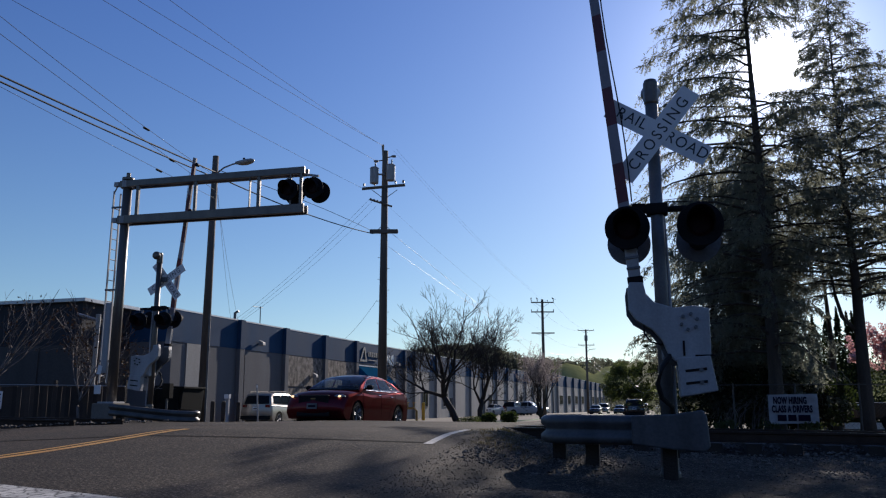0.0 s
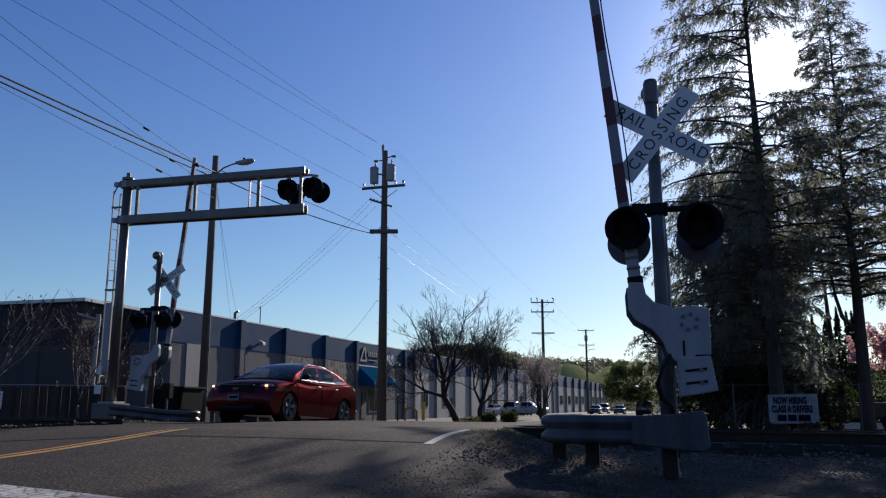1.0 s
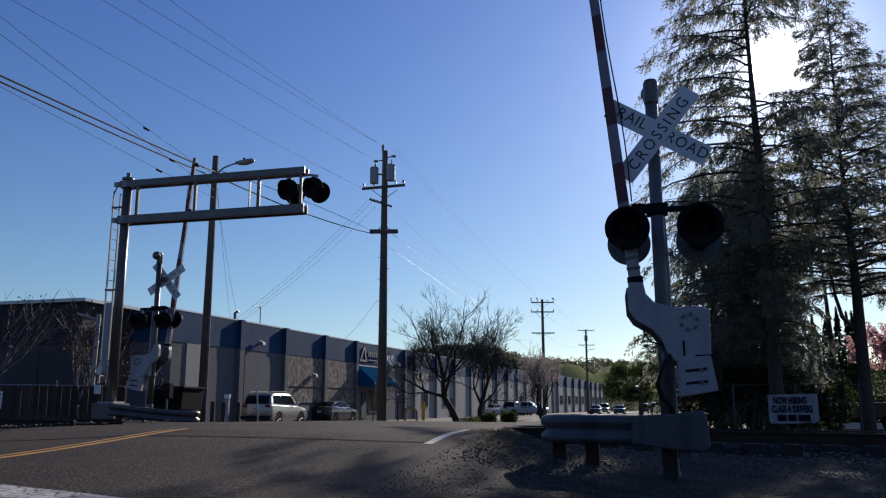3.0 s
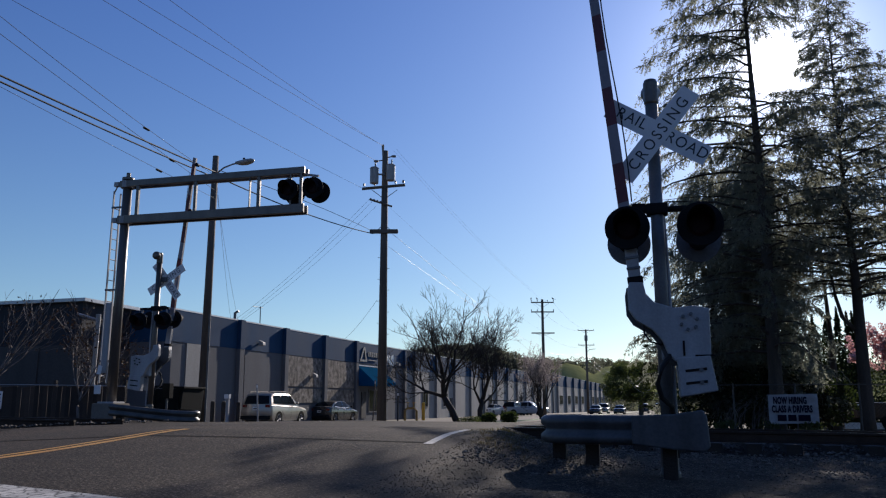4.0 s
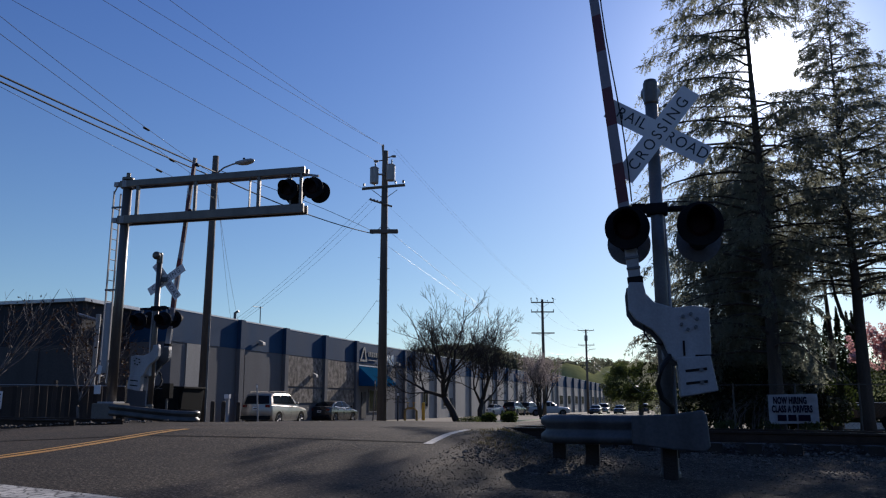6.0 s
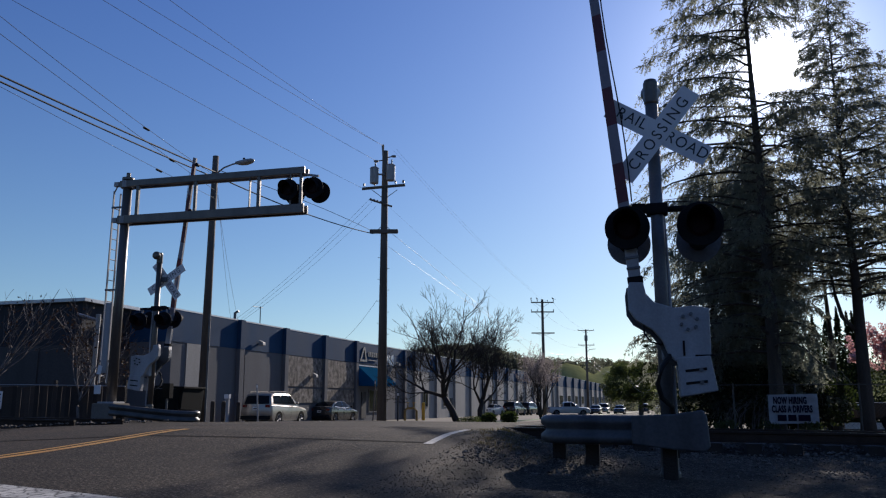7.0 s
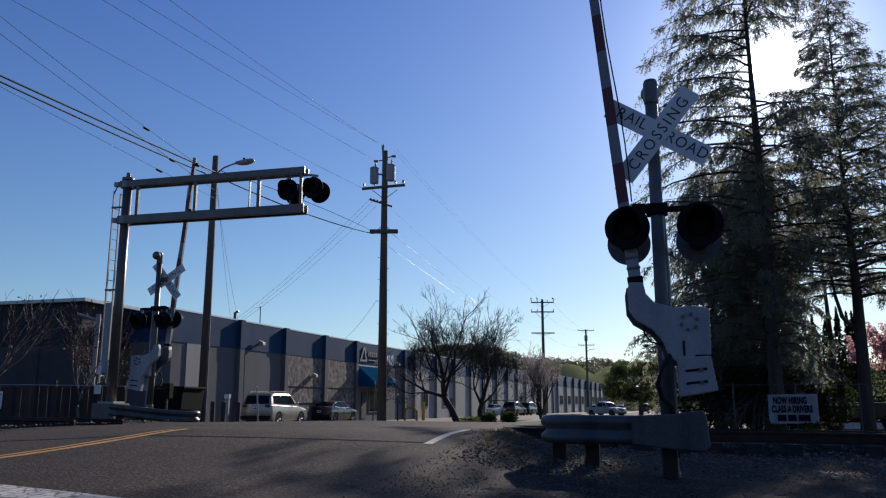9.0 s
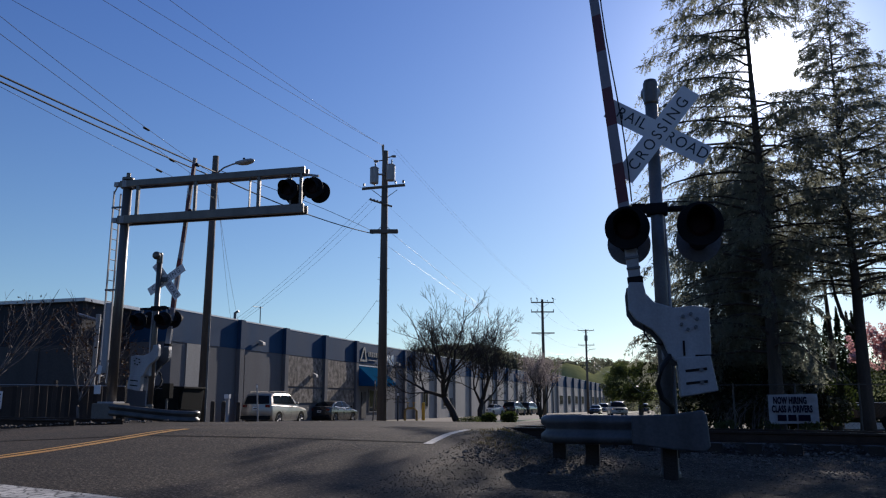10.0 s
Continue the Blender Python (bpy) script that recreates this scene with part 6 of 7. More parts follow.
# lower trees and hedges that close the far street
rng = random.Random(8)
verts, faces = [], []
for k in range(90):
    x = rng.uniform(-20, 40)
    y = rng.uniform(250, 330)
    if -12 < x < 0 and rng.random() < 0.3:
        continue
    h = rng.uniform(3, 7)
    leaf_cloud(rng, (x, y, h * 0.4 - 0.8), (h * 0.7, h * 0.5, h * 0.6), 90, 0.5, verts, faces)
tagged(raw("street_end_trees", verts, faces, HAZED_WOODS), "trees and hedges at the end of the street, paled for haze", "trees", kind="stuff")

pylon = thing("transmission_tower", pose(-5.0, 900, hill_z(-5, 900) - 1), "distant steel lattice transmission tower on the ridge", "transmission tower")
bm = bmesh.new()
for sx in (-1, 1):
    for sy in (-1, 1):
        tube(bm, [(sx * 2.4, sy * 2.4, 0), (sx * 0.6, sy * 0.6, 17)], 0.16, 4)
for k in range(6):
    z0, z1 = k * 2.8, (k + 1) * 2.8
    w0, w1 = 2.4 - 1.8 * z0 / 17, 2.4 - 1.8 * z1 / 17
    tube(bm, [(-w0, -w0, z0), (w1, -w1, z1)], 0.1, 4)
    tube(bm, [(w0, -w0, z0), (-w1, -w1, z1)], 0.1, 4)
part("lattice", bm, STEEL, pylon)
for z in (11.5, 14, 16.5):
    part("tower_arm", tubed([(-3, 0, z), (3, 0, z)], 0.14, 4), STEEL, pylon)


# ---- trees ----
def conifer(name, m, height, crown, low, seed, label, limbs=150, material=None, trunk_r=0.32, droop=0.45, dense=1.0, power=0.75, hang=1.0, category="conifer tree", skirt=(0, 1), gap=None, lop=0.0, forks=()):
    """A cedar: tapered trunk, long bowed limbs, side branchlets, and fringes of needle-clad twigs that hang from them."""
    rng = random.Random(seed)
    uni, gau = rng.uniform, rng.gauss
    t = thing(name, m, label, category, "conifers beyond the tracks")
    part("trunk", tubed([(0, 0, -0.3), (0, 0, 0.5), (0.05, 0, height * 0.3), (-0.05, 0.03, height * 0.6), (0, 0, height)], [trunk_r * 1.15, trunk_r * 0.95, trunk_r * 0.66, trunk_r * 0.24, 0.015], 12), BARK, t, smooth=True)
    for pts, r in forks:
        part("fork", tubed(pts, [r, r * 0.85, r * 0.6, r * 0.3][:len(pts)], 8), BARK, t, smooth=True)
    bm = bmesh.new()
    verts, faces = [], []

    def blade(px, py, pz, vx, vy, vz, w):
        wx, wy, wz = gau(0, 1), gau(0, 1), gau(0, 1)
        cx, cy, cz = vy * wz - vz * wy, vz * wx - vx * wz, vx * wy - vy * wx
        n = w / (math.sqrt(cx * cx + cy * cy + cz * cz) + 1e-6)
        o = len(verts)
        verts.extend(((px - cx * n, py - cy * n, pz - cz * n), (px + cx * n, py + cy * n, pz + cz * n), (px + vx, py + vy, pz + vz)))
        faces.append((o, o + 1, o + 2))

    for i in range(limbs):
        f = (i + rng.random()) / limbs
        z = low + (height - low) * f ** 0.92
        reach = crown * (1 - (z - low) / (height - low)) ** power * uni(0.5, 1.15) + 0.2
        a = i * 2.39996 + uni(-0.35, 0.35)
        if gap and gap[0] < z < gap[1] and math.cos(a) > -0.3:
            continue
        if skirt[0]:
            reach *= skirt[1] + (1 - skirt[1]) * smoothstep(skirt[0] - 3.5, skirt[0] + 1.5, z)
        reach *= 1 - lop * (1 - 0.75 * smoothstep(5, 8, z) + 0.35 * smoothstep(12.5, 15, z)) * max(0.0, math.cos(a))
        bow = droop * uni(0.5, 1.35)
        d = Vector((math.cos(a), math.sin(a), 0))
        side = Vector((-d.y, d.x, 0))
        pts = []
        for k in range(6):
            q = k / 5
            pts.append(Vector((0, 0, z)) + d * reach * q + side * uni(-0.05, 0.05) * reach * q + Vector((0, 0, 0.24 * reach * q - bow * reach * q * q)))
        r0 = 0.012 + 0.010 * reach
        tube(bm, pts, [r0 * (1 - 0.88 * k / 5) for k in range(6)], 4, caps=False)
        for b in range(int(3 + reach * 5.0 * dense * (1 + 0.4 * smoothstep(11, 14, z)))):
            q = uni(0.12, 1.0) ** 0.75
            k = min(4, int(q * 5))
            p = pts[k].lerp(pts[k + 1], q * 5 - k)
            u = (d * uni(0.3, 1.0) + side * rng.choice((-1, 1)) * uni(0.2, 1.0) + Vector((0, 0, uni(-0.45, 0.1)))).normalized()
            ln = uni(0.3, 0.65) * (0.35 + 0.65 * min(1.0, reach / 3.0)) * (1.35 - 0.6 * q)
            e = p + u * ln
            tube(bm, [p, e], [0.007, 0.003], 3, caps=False)
            for g in range(int(2 + ln * 7)):
                h = uni(0.1, 1.05)
                bx, by, bz = p.x + u.x * ln * h, p.y + u.y * ln * h, p.z + u.z * ln * h
                tx, ty, tz = u.x * 0.55 + gau(0, 0.22), u.y * 0.55 + gau(0, 0.22), -hang * uni(0.35, 1.5) + (1 - hang) * 0.35
                n = 1 / math.sqrt(tx * tx + ty * ty + tz * tz)
                tx, ty, tz = tx * n, ty * n, tz * n
                sl = uni(0.16, 0.5) * (0.75 + 0.35 * hang)
                blade(bx, by, bz, tx * sl, ty * sl, tz * sl, 0.008)
                for c in range(int(3 + sl * 17)):
                    v = uni(0.0, 1.0) * sl
                    nl = uni(0.06, 0.13)
                    blade(bx + tx * v, by + ty * v, bz + tz * v, (tx * 0.6 + gau(0, 0.5)) * nl, (ty * 0.6 + gau(0, 0.5)) * nl, (tz * 0.6 + gau(0, 0.5)) * nl, uni(0.014, 0.028))
    tagged(part("branchwork", bm, BARK, t), kind="stuff")
    raw("crown", verts, faces, material or NEEDLES, t, "hanging dark green needles")
    return t


C = "tall dark cedar with drooping boughs beyond the tracks"
conifer("cedar_tree", pose(4.15, 31.0, -0.6), 25.5, 5.0, 2.6, 11, C, limbs=270, trunk_r=0.27, power=0.36, dense=0.95, gap=(12.4, 15.1), skirt=(8.0, 0.95), lop=0.8)
conifer("cedar_tree", pose(4.6, 36.0, -0.6), 13.0, 2.6, 0.8, 12, C, limbs=190, trunk_r=0.3, dense=1.3)
conifer("cedar_tree", pose(7.42, 32.8, -0.65), 17.3, 4.9, 4.9, 13, C, limbs=165, trunk_r=0.27, droop=0.24, power=0.85, hang=0.55, dense=1.1,
        forks=[([(-0.05, 0, 3.6), (-0.55, -0.1, 4.2), (-0.72, -0.1, 5.0), (-0.8, 0, 6.0)], 0.095), ([(0.05, 0, 4.9), (0.7, -0.1, 5.05), (1.6, -0.2, 5.0)], 0.06)])
conifer("cedar_tree", pose(9.35, 35.0, -0.7), 15.0, 3.0, 6.0, 17, C, limbs=65, trunk_r=0.1, droop=0.2, hang=0.4, power=0.9, dense=0.8)
conifer("cedar_tree", pose(10.9, 34.5, -0.7), 13.6, 4.6, 5.2, 15, C, limbs=70, trunk_r=0.24, droop=0.26, hang=0.4, dense=0.85)
conifer("cedar_tree", pose(4.9, 38.6, -0.7), 13.0, 2.1, 0.6, 16, C, limbs=170, trunk_r=0.3, dense=1.2)
conifer("cedar_tree", pose(2.5, 35.0, -0.7), 11.0, 2.6, 1.2, 18, C, limbs=190, trunk_r=0.26, power=0.4, dense=1.3)
conifer("cedar_tree", pose(8.0, 41.0, -0.75), 12.4, 2.9, 6.2, 21, C, limbs=75, trunk_r=0.2, droop=0.3, hang=0.7, dense=0.8)
conifer("cedar_tree", pose(0.25, 49.6, -0.85), 6.0, 1.5, 1.0, 20, "small dark cedar beside the street", limbs=60, trunk_r=0.1, power=0.4, material=CYPRESS, droop=0.25, hang=0.4)
conifer("cedar_tree", pose(4.3, 39.5, -0.75), 12.5, 2.4, 1.0, 19, C, limbs=160, trunk_r=0.26, power=0.4, dense=1.2)

for k, (x, y, h, r) in enumerate([(10.85, 61, 7.0, 0.5), (11.9, 62, 7.1, 0.55), (12.65, 62, 7.6, 0.42), (13.5, 63, 7.4, 0.42), (9.2, 60, 7.0, 0.9), (13.85, 63, 7.4, 0.36)]):
    cy = thing("cypress_tree", pose(x, y, -0.85), "narrow dark columnar cypress behind the cedars", "cypress tree", "row of cypresses")
    part("trunk", tubed([(0, 0, -0.2), (0, 0, h * 0.9)], [0.12, 0.03], 8), BARK, cy)
    rng = random.Random(60 + k)
    verts, faces = [], []
    for s in range(14):
        f = s / 13
        rad = r * (2.2 - 1.3 * f) * (1 - f) ** 0.4 * (1 + 0.15 * math.sin(f * 17 + k)) + 0.05
        leaf_cloud(rng, (0, 0, 0.3 + (h - 0.3) * f), (rad, rad, 0.5), 150, 0.11, verts, faces)
    raw("crown", verts, faces, CYPRESS, cy)


def bare_tree(name, m, height, seed, label, spread=0.55, material=None, trunk=0.16, depth=6, stems=1, leaves=0, leaf_mat=None, leaf_size=0.05, category="bare tree", lean=0.25, fork=(1, 2), twig=0.004, tip=(0, 0)):
    """A leafless tree: forking limbs down to fine twigs; a few dry leaves or blossoms if wanted."""
    rng = random.Random(seed)
    t = thing(name, m, label, category)
    wood, twigs = bmesh.new(), bmesh.new()
    tips = []

    def grow(p, d, length, r, level):
        r = max(r, twig)
        pts = [p]
        q, v = p.copy(), d.copy()
        for s in range(4):
            v = (v + Vector((rng.gauss(0, 0.12), rng.gauss(0, 0.12), rng.gauss(0.05, 0.07)))).normalized()
            q = q + v * length / 4
            pts.append(q.copy())
        r1 = max(twig * 0.7, r * 0.74)
        thin = level >= depth - 2
        tube(twigs if thin else wood, pts, [r + (r1 - r) * s / 4 for s in range(5)], 4 if thin else 8, caps=not thin)
        if thin:
            tips.extend(pts[1:])
        if level == depth:
            return
        # the leader runs on; side shoots leave it at a wider angle
        shoots = [(4, rng.uniform(0.1, 0.32) + 0.1 * (level == 0), rng.uniform(0.74, 0.9), 0.97)]
        for k in range(rng.choice(fork) if level else 3):
            shoots.append((rng.choice((2, 3, 3, 4)) if level else rng.choice((3, 4)), spread * rng.uniform(0.75, 1.4), rng.uniform(0.5, 0.85) + 0.18 * (level < 2), rng.uniform(0.5, 0.75)))
        az = rng.uniform(0, math.tau)
        for k, (node, ang, share, thick) in enumerate(shoots):
            az += 2.4 + rng.uniform(-0.5, 0.5)
            cross = v.orthogonal().normalized()
            cross.rotate(Matrix.Rotation(az, 3, v))
            nd = (v * math.cos(ang) + cross * math.sin(ang) + Vector((0, 0, 0.08))).normalized()
            grow(pts[node], nd, length * share, r1 * thick, level + 1)

    for s in range(stems):
        a = s * math.tau / max(1, stems) + 0.4
        d = Vector((math.cos(a) * lean * (stems > 1) + tip[0], math.sin(a) * lean * (stems > 1) + tip[1], 1)).normalized()
        grow(Vector((0.05 * s, 0, -0.1)), d, height * 0.25, trunk, 0)
    part("trunk", wood, material or TWIG, t, smooth=True)
    tagged(part("twig_growth", twigs, material or TWIG, t), kind="stuff")
    if leaves:
        verts, faces = [], []
        for _ in range(leaves):
            leaf_cloud(rng, rng.choice(tips), (0.16, 0.16, 0.16), 1, leaf_size, verts, faces)
        raw("leaves", verts, faces, leaf_mat or DRY, t, "sparse dry leaves" if leaf_mat is None or leaf_mat == DRY else "pale pink blossom")
    return t


bare_tree("bare_tree", pose(-14.0, 58.3, LOT), 8.7, 109, "leafless spreading tree leaning over the edge of the lot", 0.72, trunk=0.27, depth=8, twig=0.0105, fork=(1, 2, 2), tip=(-0.42, 0))
bare_tree("bare_tree", pose(-12.98, 61.5, LOT), 7.3, 107, "leafless tree at the edge of the lot", 0.7, trunk=0.23, depth=8, twig=0.0105, fork=(1, 2, 2), tip=(-0.03, 0))
bare_tree("blossom_tree", pose(-10.4, 76.0, LOT), 6.4, 23, "low tree with sparse pinkish blossom beside the street", 0.38, trunk=0.1, depth=5, stems=4, lean=0.15, leaves=7500, leaf_mat=FADED, leaf_size=0.06, category="blossom tree")
bare_tree("blossom_tree", pose(13.3, 54.5, -0.85), 6.4, 24, "tree with pale pink blossom behind the cedars", 0.55, trunk=0.16, depth=5, leaves=15000, leaf_mat=BLOSSOM, leaf_size=0.09, category="blossom tree")
bare_tree("bare_shrub", pose(-16.45, 20.8, -0.1), 3.9, 25, "slender leafless tree with pale forked stems before the fence", 0.5, PALE_TWIG, 0.045, 5, 1, 380, category="bare tree", fork=(1, 2), twig=0.006, tip=(-0.12, 0))
bare_tree("bare_shrub", pose(-20.3, 20.9, -0.1), 5.0, 31, "taller leafless tree with pale forked stems before the fence", 0.45, PALE_TWIG, 0.05, 5, 1, 260, category="bare tree", fork=(1, 2), twig=0.006, tip=(0.1, 0))
bare_tree("bare_shrub", pose(-18.2, 23.6, -0.2), 3.6, 27, "leafless shrub with a few brown leaves behind the fence", 0.5, PALE_TWIG, 0.03, 4, 2, 420, category="bare shrub", lean=0.4)

oak = thing("oak_tree", pose(-1.7, 98.0, -0.85), "round green oak beside the street", "oak tree")
part("trunk", tube(tube(tubed([(0, 0, -0.1), (0.1, 0, 1.6), (0.3, 0, 3.2)], [0.3, 0.24, 0.14], 10), [(0.1, 0, 1.6), (-0.9, 0.2, 3.4)], [0.18, 0.08], 8), [(0.1, 0, 1.7), (1.2, -0.2, 3.3)], [0.16, 0.07], 8), BARK, oak)
rng = random.Random(31)
verts, faces = [], []
for k in range(95):
    a, q = rng.uniform(0, math.tau), rng.uniform(0, 1) ** 0.5
    zz = rng.uniform(2.2, 6.0)
    rr = 4.3 * math.sqrt(max(0.05, 1 - ((zz - 3.7) / 2.9) ** 2)) * q
    leaf_cloud(rng, (rr * math.cos(a), rr * math.sin(a), zz), (0.85, 0.85, 0.6), 260, 0.10, verts, faces)
raw("crown", verts, faces, OAK, oak, "dense green leaves")


def shrub(name, m, radii, count, size, material, label, seed, category="shrub", lobes=9):
    rng = random.Random(seed)
    verts, faces = [], []
    for k in range(lobes):
        a = k * math.tau / lobes
        leaf_cloud(rng, (radii[0] * 0.5 * math.cos(a), radii[1] * 0.5 * math.sin(a), radii[2] * rng.uniform(0.7, 1.15)), (radii[0] * 0.6, radii[1] * 0.6, radii[2] * 0.85), count // lobes, size, verts, faces)
    ob = raw(name, verts, faces, material)
    ob.matrix_world = m
    return tagged(ob, label, category)


shrub("round_shrub", pose(-10.8, 54.0, -0.85), (0.52, 0.52, 0.42), 1500, 0.07, SHRUB, "clipped dark green shrub on the verge", 41)
shrub("round_shrub", pose(-9.7, 55.5, -0.85), (0.58, 0.58, 0.46), 1500, 0.07, SHRUB, "clipped dark green shrub on the verge", 42)
shrub("low_plant", pose(-12.3, 55.0, -0.8), (0.9, 0.6, 0.26), 700, 0.06, OAK, "low straggling plant on the verge", 43)
for k, (x, y, sx, h) in enumerate([(2.4, 33.5, 1.8, 2.3), (4.8, 35.5, 2.0, 2.6), (6.2, 36.0, 1.6, 1.8), (3.4, 38.5, 2.2, 3.0), (9.5, 48, 2.5, 1.6), (13, 49, 2.5, 1.6), (10.5, 59, 3.2, 4.9), (14.5, 59.5, 3.2, 4.9), (17.5, 59, 3.0, 4.6)]):
    shrub("hedge_shrub", pose(x, y, -0.75), (sx, 1.2, h * 0.6), 2600, 0.1, CYPRESS, "dense dark undergrowth under the cedars", 50 + k, "hedge")
for k, (x, y) in enumerate([(2.2, 29.0), (4.9, 29.1), (3.6, 28.9)]):
    shrub("weed_clump", pose(x, y, -0.65), (0.4, 0.3, 0.25), 300, 0.05, OAK, "bright green weeds by the fence", 70 + k, "weeds", 5)

# ---- fences ----
lf = thing("board_fence", pose(0, 0, 0), "weathered brown board fence with a pale top rail", "fence")
part("top_rail", tubed([(-30, 19.9, 1.02), (-18.6, 20.95, 0.92), (-15.3, 21.3, 0.86)], 0.014, 8), ALU, lf)
board = None
for k in range(92):
    f = k / 91
    x, y = -29 + 13.6 * f, 20.2 + 1.15 * f
    if board is None:
        board = part("board", boxed((0, 0, 0.5), (0.149, 0.022, 1.0), bevel=0.004), FENCE_WOOD, lf)
        ob = board
    else:
        ob = new("board", board.data)
        ob.parent = lf
    ob.location = (x, y + random.uniform(-0.008, 0.008), -0.12 + random.uniform(-0.03, 0.02))
    ob.rotation_euler = (0, radians(random.uniform(-1.2, 1.2)), radians(5))
for f in (0.0, 0.16, 0.33, 0.5, 0.66, 0.83, 1.0):
    part("fence_post", boxed((-29 + 13.6 * f, 20.28 + 1.15 * f, 0.4), (0.09, 0.09, 1.3), bevel=0.008), TIMBER, lf)
fs = thing("fence_sign", pose(-18.42, 19.75, 0.45), "small white notice with grey print on the fence", "sign")
part("panel", boxed((0, 0, 0), (0.34, 0.012, 0.5), bevel=0.003), SIGN_WHITE, fs)
part("stake", boxed((0, 0.02, -0.28), (0.05, 0.025, 0.95), bevel=0.003), TIMBER, fs)
for k in range(4):
    part("print_bar", boxed((0, -0.009, 0.16 - k * 0.1), (0.26 - 0.03 * (k % 2), 0.003, 0.035)), SIGN_BLACK, fs)

rf = thing("chain_link_fence", pose(0, 0, 0), "chain-link fence with a banner in the cedars' shade", "fence")
for k in range(8):
    x = 0.6 + k * 2.0
    part("fence_post", tubed([(x, 29.7 + 0.1 * k, -0.8), (x, 29.7 + 0.1 * k, 1.05)], 0.03, 8), OLD_STEEL, rf)
for z in (1.0, -0.55):
    part("fence_rail", tubed([(0.6, 29.7, z), (14.6, 30.4, z)], 0.018, 6), OLD_STEEL, rf)
bm = bmesh.new()
for k in range(110):
    x = 0.6 + k * 0.125
    for s in (-1, 1):
        x1 = x + s * 1.5
        if 0.6 <= x1 <= 14.6:
            tube(bm, [(x, 29.7 + 0.05 * (x - 0.6), -0.55), (x1, 29.7 + 0.05 * (x1 - 0.6), 0.98)], 0.0022, 3, caps=False)
tagged(part("mesh", bm, RUSTY, rf), kind="stuff")

bn = thing("banner", pose(4.44, 29.5, 0.18, 0, 0, 3), "white vinyl hiring banner with dark blue letters on the fence", "banner")
bm = bmesh.new()
nx, nz = 24, 10
grid = [[bm.verts.new((-0.78 + 1.56 * i / nx, 0.012 * math.sin(i * 0.9 + j * 0.5) * (i / nx) + 0.010 * noise.noise((i * 0.6, j * 0.6, 2)) + (0.05 * noise.noise((i * 1.7, j * 0.9, 5)) if i > nx - 5 else 0), -0.48 + 0.96 * j / nz + 0.03 * (i / nx))) for i in range(nx + 1)] for j in range(nz + 1)]
for j in range(nz):
    for i in range(nx):
        bm.faces.new((grid[j][i], grid[j][i + 1], grid[j + 1][i + 1], grid[j + 1][i]))
part("vinyl", bm, BANNER, bn, smooth=True)
lettering("letters", "NOW HIRING", 0.31, INK, pose(-0.1, -0.036, 0.28), bn, 0.001, "dark blue letters", 0.52, 1.06, 0.014)
lettering("letters", "CLASS A DRIVERS", 0.31, INK, pose(-0.05, -0.036, 0.0), bn, 0.001, "dark blue letters", 0.5, 1.06, 0.014)
for k in range(3):
    part("print_bar", boxed(((-0.38, -0.06, 0.32)[k], -0.03, -0.28), ((0.28, 0.26, 0.38)[k], 0.004, 0.2)), INK, bn, "dark blue bar")

# ---- small things round the far masts and the lot ----
dm = thing("dumpster", pose(-14.35, 22.6, -0.25), "dark green steel dumpster behind the guard rail", "dumpster")
part("body", prismed([(-0.55, 0.12), (0.47, 0.12), (0.55, 1.05), (-0.55, 1.05)], "Y", -0.6, 0.6, 0.02), GREEN_BIN, dm)
part("lid", boxed((0, 0, 1.1), (1.18, 1.26, 0.07), Matrix.Rotation(radians(2), 3, "Y"), bevel=0.02), GREEN_BIN, dm)
for x in (-0.4, 0.4):
    part("rib", boxed((x, -0.62, 0.6), (0.07, 0.05, 0.8)), GREEN_BIN, dm)
    part("caster", lathed([(0.08, -0.03), (0.08, 0.03)], "Y", 12, (x, -0.4, 0.08)), RUBBER, dm)
cabinet = thing("signal_cabinet", pose(-13.35, 20.5, -0.05), "small dark signal junction box on a post", "cabinet")
part("case", boxed((0, 0, 0.75), (0.24, 0.2, 0.42), bevel=0.012), GREEN_BIN, cabinet)
part("post", tubed([(0, 0, 0), (0, 0, 0.6)], 0.03, 8), STEEL, cabinet)
for k, (px_, py_) in enumerate([(-19.8, 34.1), (-19.3, 34.2), (-20.6, 38.0)]):
    b = thing("bollard", pose(px_, py_, -0.68), "short dark post at the lot's edge", "bollard", "posts at the lot's edge")
    part("post", lathed([(0.1, 0), (0.1, 1.15), (0.08, 1.2), (0.001, 1.22)], "Z", 12), TIMBER, b)
for k, (x, y, z, h) in enumerate([(-18.7, 36.5, -0.62, 2.0), (-14.0, 39.8, -0.68, 2.3), (-12.75, 40.1, -0.68, 1.7)]):
    b = thing("marker_post", pose(x, y, z, 0, (-4, 3, 0)[k], 0), "thin pale marker post beside the street", "marker post", "marker posts")
    part("stake", boxed((0, 0, h / 2), (0.07, 0.02, h)), (ALU, WOOD_POLE, PLASTIC)[k], b)
    part("reflector", boxed((0, -0.014, h - 0.12), (0.06, 0.008, 0.12)), SIGN_WHITE, b)
ut = thing("meter_post", pose(-22.2, 39.7, -0.78), "small white utility marker by the wall", "utility marker")
part("post", boxed((0, 0, 0.75), (0.22, 0.16, 1.5), bevel=0.01), PAINT_GREY, ut)
part("cap", boxed((0, 0, 1.6), (0.3, 0.2, 0.22), bevel=0.02), SIGN_WHITE, ut)
yp = thing("yellow_bollard", pose(-18.9, 66.5, LOT), "yellow painted steel bollard by the wall", "bollard")
part("post", lathed([(0.14, 0), (0.14, 1.4), (0.1, 1.47), (0.001, 1.5)], "Z", 14), YELLOW_PAINT, yp)
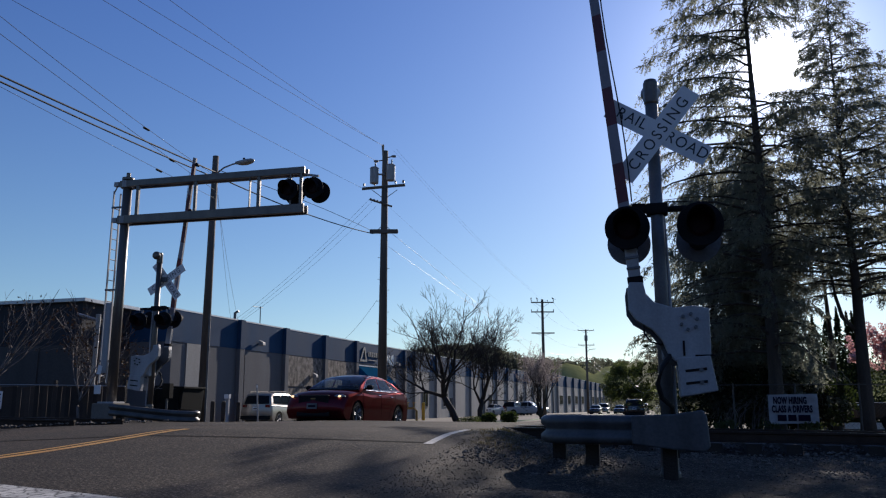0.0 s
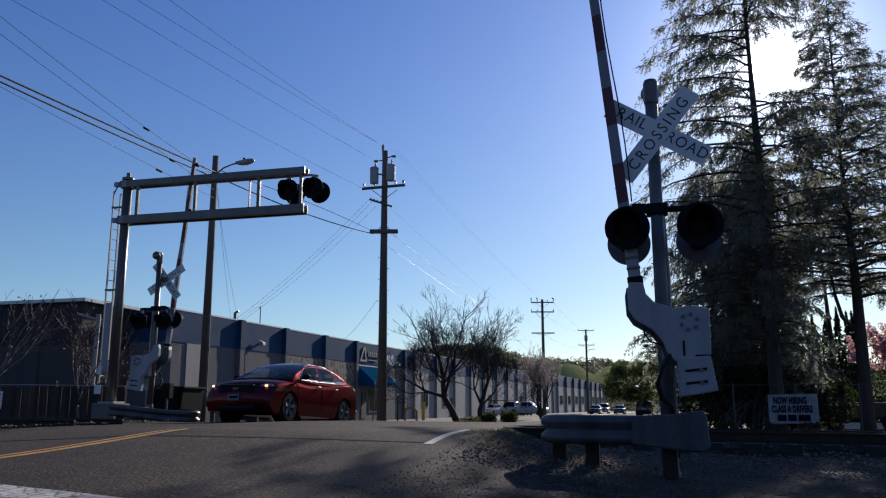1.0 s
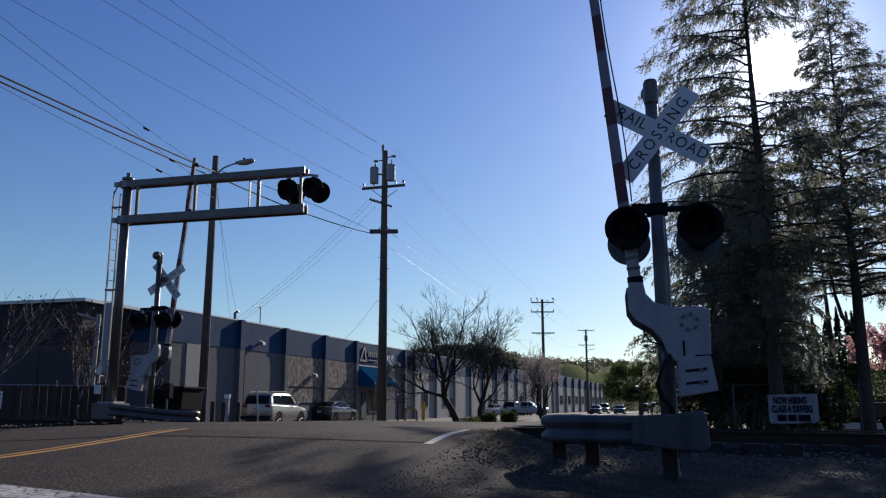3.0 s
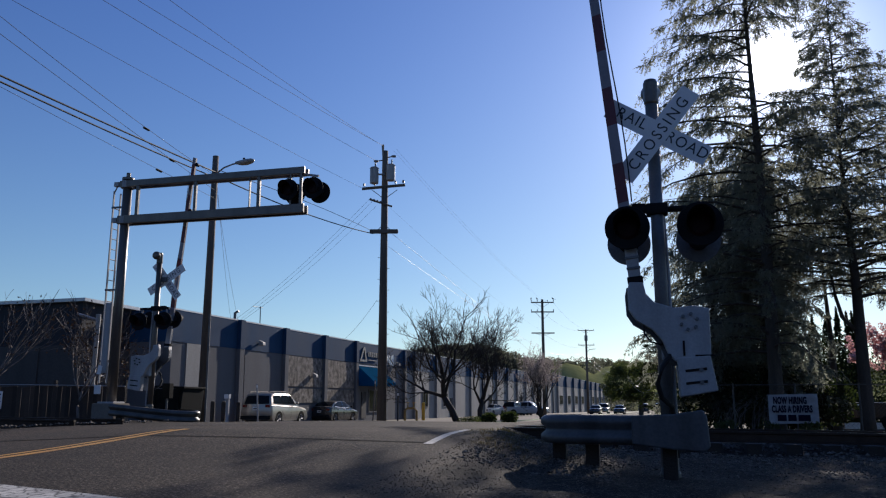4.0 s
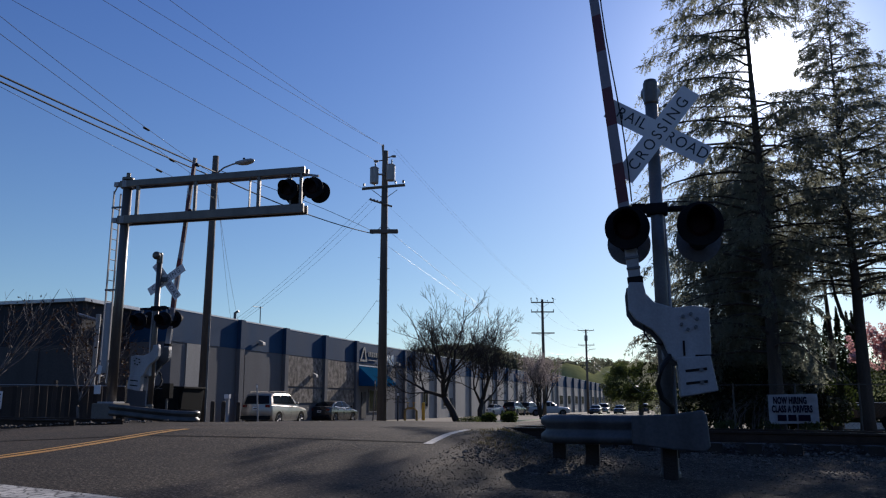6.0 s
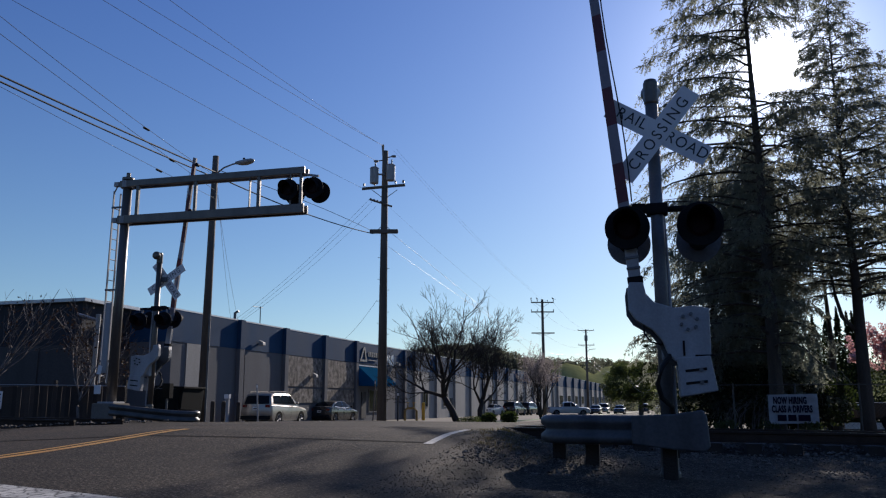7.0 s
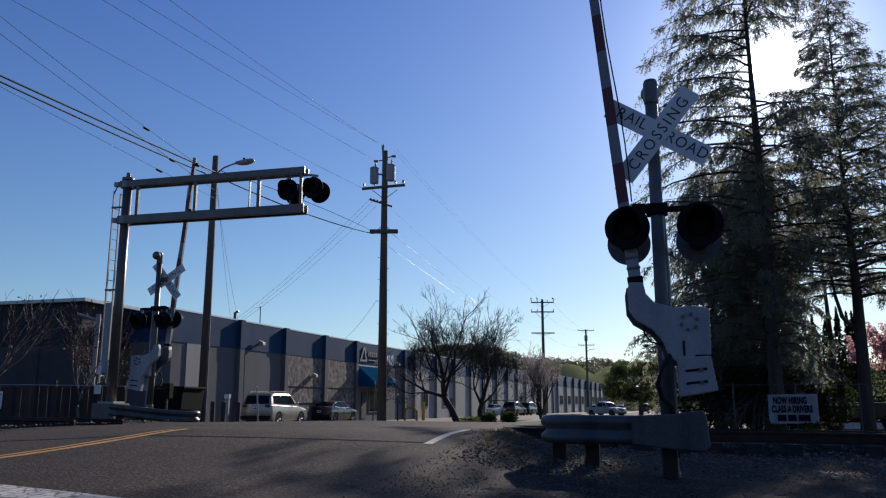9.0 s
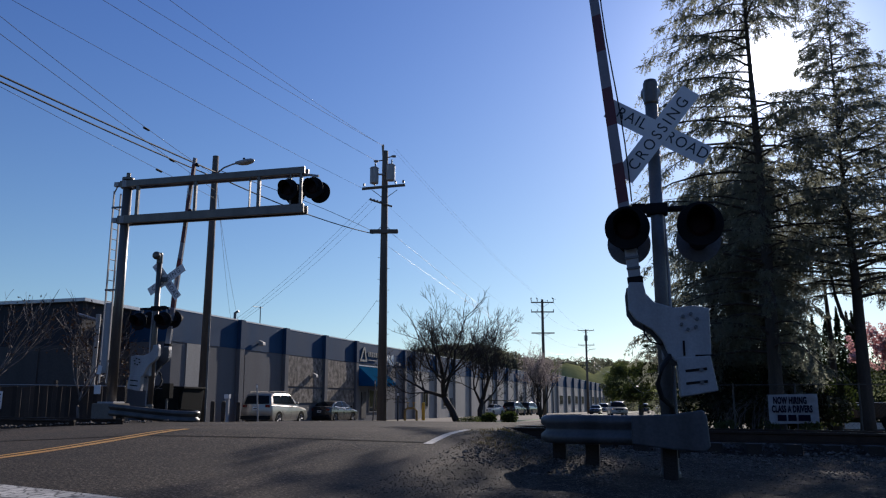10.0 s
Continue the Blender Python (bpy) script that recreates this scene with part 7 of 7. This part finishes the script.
fb = thing("backflow_pipe", pose(-19.4, 64.5, LOT), "brass-coloured fire standpipe with valve wheels", "standpipe")
part("pipe", tubed([(-0.5, 0, 0), (-0.5, 0, 0.8), (-0.3, 0, 1.0), (0.3, 0, 1.0), (0.5, 0, 0.8), (0.5, 0, 0)], 0.1, 10), BRASS, fb)
for x in (-0.25, 0.25):
    part("valve", lathed([(0.05, 1.0), (0.05, 1.4), (0.16, 1.42), (0.16, 1.46), (0.001, 1.5)], "Z", 12, (x, 0, 0)), BRASS, fb)
# a dark trailer, seen low between the trunks; its added white board imitates sunlit ground
tr = thing("trailer", pose(9.4, 44.0, -0.85), "dark low trailer behind the cedars, a white board for the sunlit ground", "trailer")
part("bed", boxed((0, 0, 0.95), (3.4, 2.2, 0.75), bevel=0.03), CAR_BLACK, tr)
part("sunlit_strip_board", boxed((0.12, -1.12, 0.24), (1.7, 0.04, 0.3), bevel=0.008), SIGN_WHITE, tr, "white board in place of a sunlit strip of ground")
part("trim_strip", boxed((0.1, -1.11, 1.22), (0.5, 0.02, 0.05)), SIGN_WHITE, tr)
for x in (-1.2, 1.25):
    w = part("wheel", lathed([(0.001, -0.1), (0.36, -0.1), (0.38, 0.0), (0.36, 0.1), (0.001, 0.1)], "Y", 20, (x, -1.1, 0.38)), RUBBER, tr)
    part("hub_cap", lathed([(0.001, -0.115), (0.17, -0.115), (0.2, -0.1)], "Y", 16, (x, -1.1, 0.38)), RIM, w)

# dry stalks leaning behind the chain-link fence
rng = random.Random(91)
bm = bmesh.new()
for k in range(34):
    x = rng.choice((rng.uniform(2.2, 2.9), rng.uniform(3.0, 4.0)))
    lean = rng.uniform(0.1, 1.0)
    h = rng.uniform(0.5, 1.5)
    tube(bm, [(x, 30.4, -0.65), (x + lean * 0.3 * h, 30.4, -0.65 + 0.7 * h), (x + lean * 0.8 * h, 30.35, -0.65 + h)], [0.010, 0.008, 0.004], 4, caps=False)
tagged(part("dry_stalks", bm, PALE_TWIG), "pale dry stalks leaning behind the fence", "weeds", kind="stuff")

lean_pipe = thing("sign_pole", pose(-17.33, 22.4, -0.2), "pale bent pipe with a crossbar by the fence", "pole")
part("pipe", tubed([(0, 0, 0), (0.05, 0, 3.4)], 0.07, 10), ALU, lean_pipe)
part("crossbar", tubed([(0.05, 0, 3.2), (-0.68, -0.1, 3.42)], 0.045, 8), ALU, lean_pipe)
for x, y, z, w in ((-14.78, 19.35, 0.72, 0.2), (-14.72, 19.3, 1.25, 0.13)):
    pl = thing("notice_plate", pose(x, y, z, 0, 12 if w < 0.2 else 0, 0), "small white plate fixed by the mast", "sign")
    part("plate", boxed((0, 0, 0), (w, 0.012, 0.24), bevel=0.003), SIGN_WHITE, pl)


# ---- small birds on the far pole, splices in the near wires ----
for k, (dx, dz) in enumerate([(-1.2, 12.64), (-0.55, 12.64), (1.2, 12.64)]):
    bird = thing("bird", pose(-11.5 + dx * 0.97, 87.77 + dx * 0.24, -0.8 + dz, 0, 0, 40 * k), "small dark bird perched on the crossarm", "bird", "birds on the far pole")
    part("body", blob(bmesh.new(), (0, 0, 0.11), (0.07, 0.13, 0.075), Matrix.Rotation(radians(35), 3, "X")), BLACK, bird, smooth=True)
    part("head", blob(bmesh.new(), (0, 0.09, 0.22), (0.045, 0.05, 0.045)), BLACK, bird, smooth=True)
    part("tail", prismed([(-0.03, -0.1), (0.03, -0.1), (0.045, -0.3), (-0.045, -0.3)], "Z", 0.03, 0.045), BLACK, bird)
for px_, py_, pz_ in ((-13.99, 19.55, 8.21), (-14.1, 21.08, 7.73), (-14.06, 20.4, 7.2)):
    sp = thing("wire_splice", pose(px_, py_, pz_), "short dark splice sleeve on an overhead wire", "splice", "splices on the wires")
    part("sleeve", lathed([(0.012, -0.16), (0.035, -0.12), (0.035, 0.12), (0.012, 0.16)], "Y", 10), PLASTIC, sp)


motions()
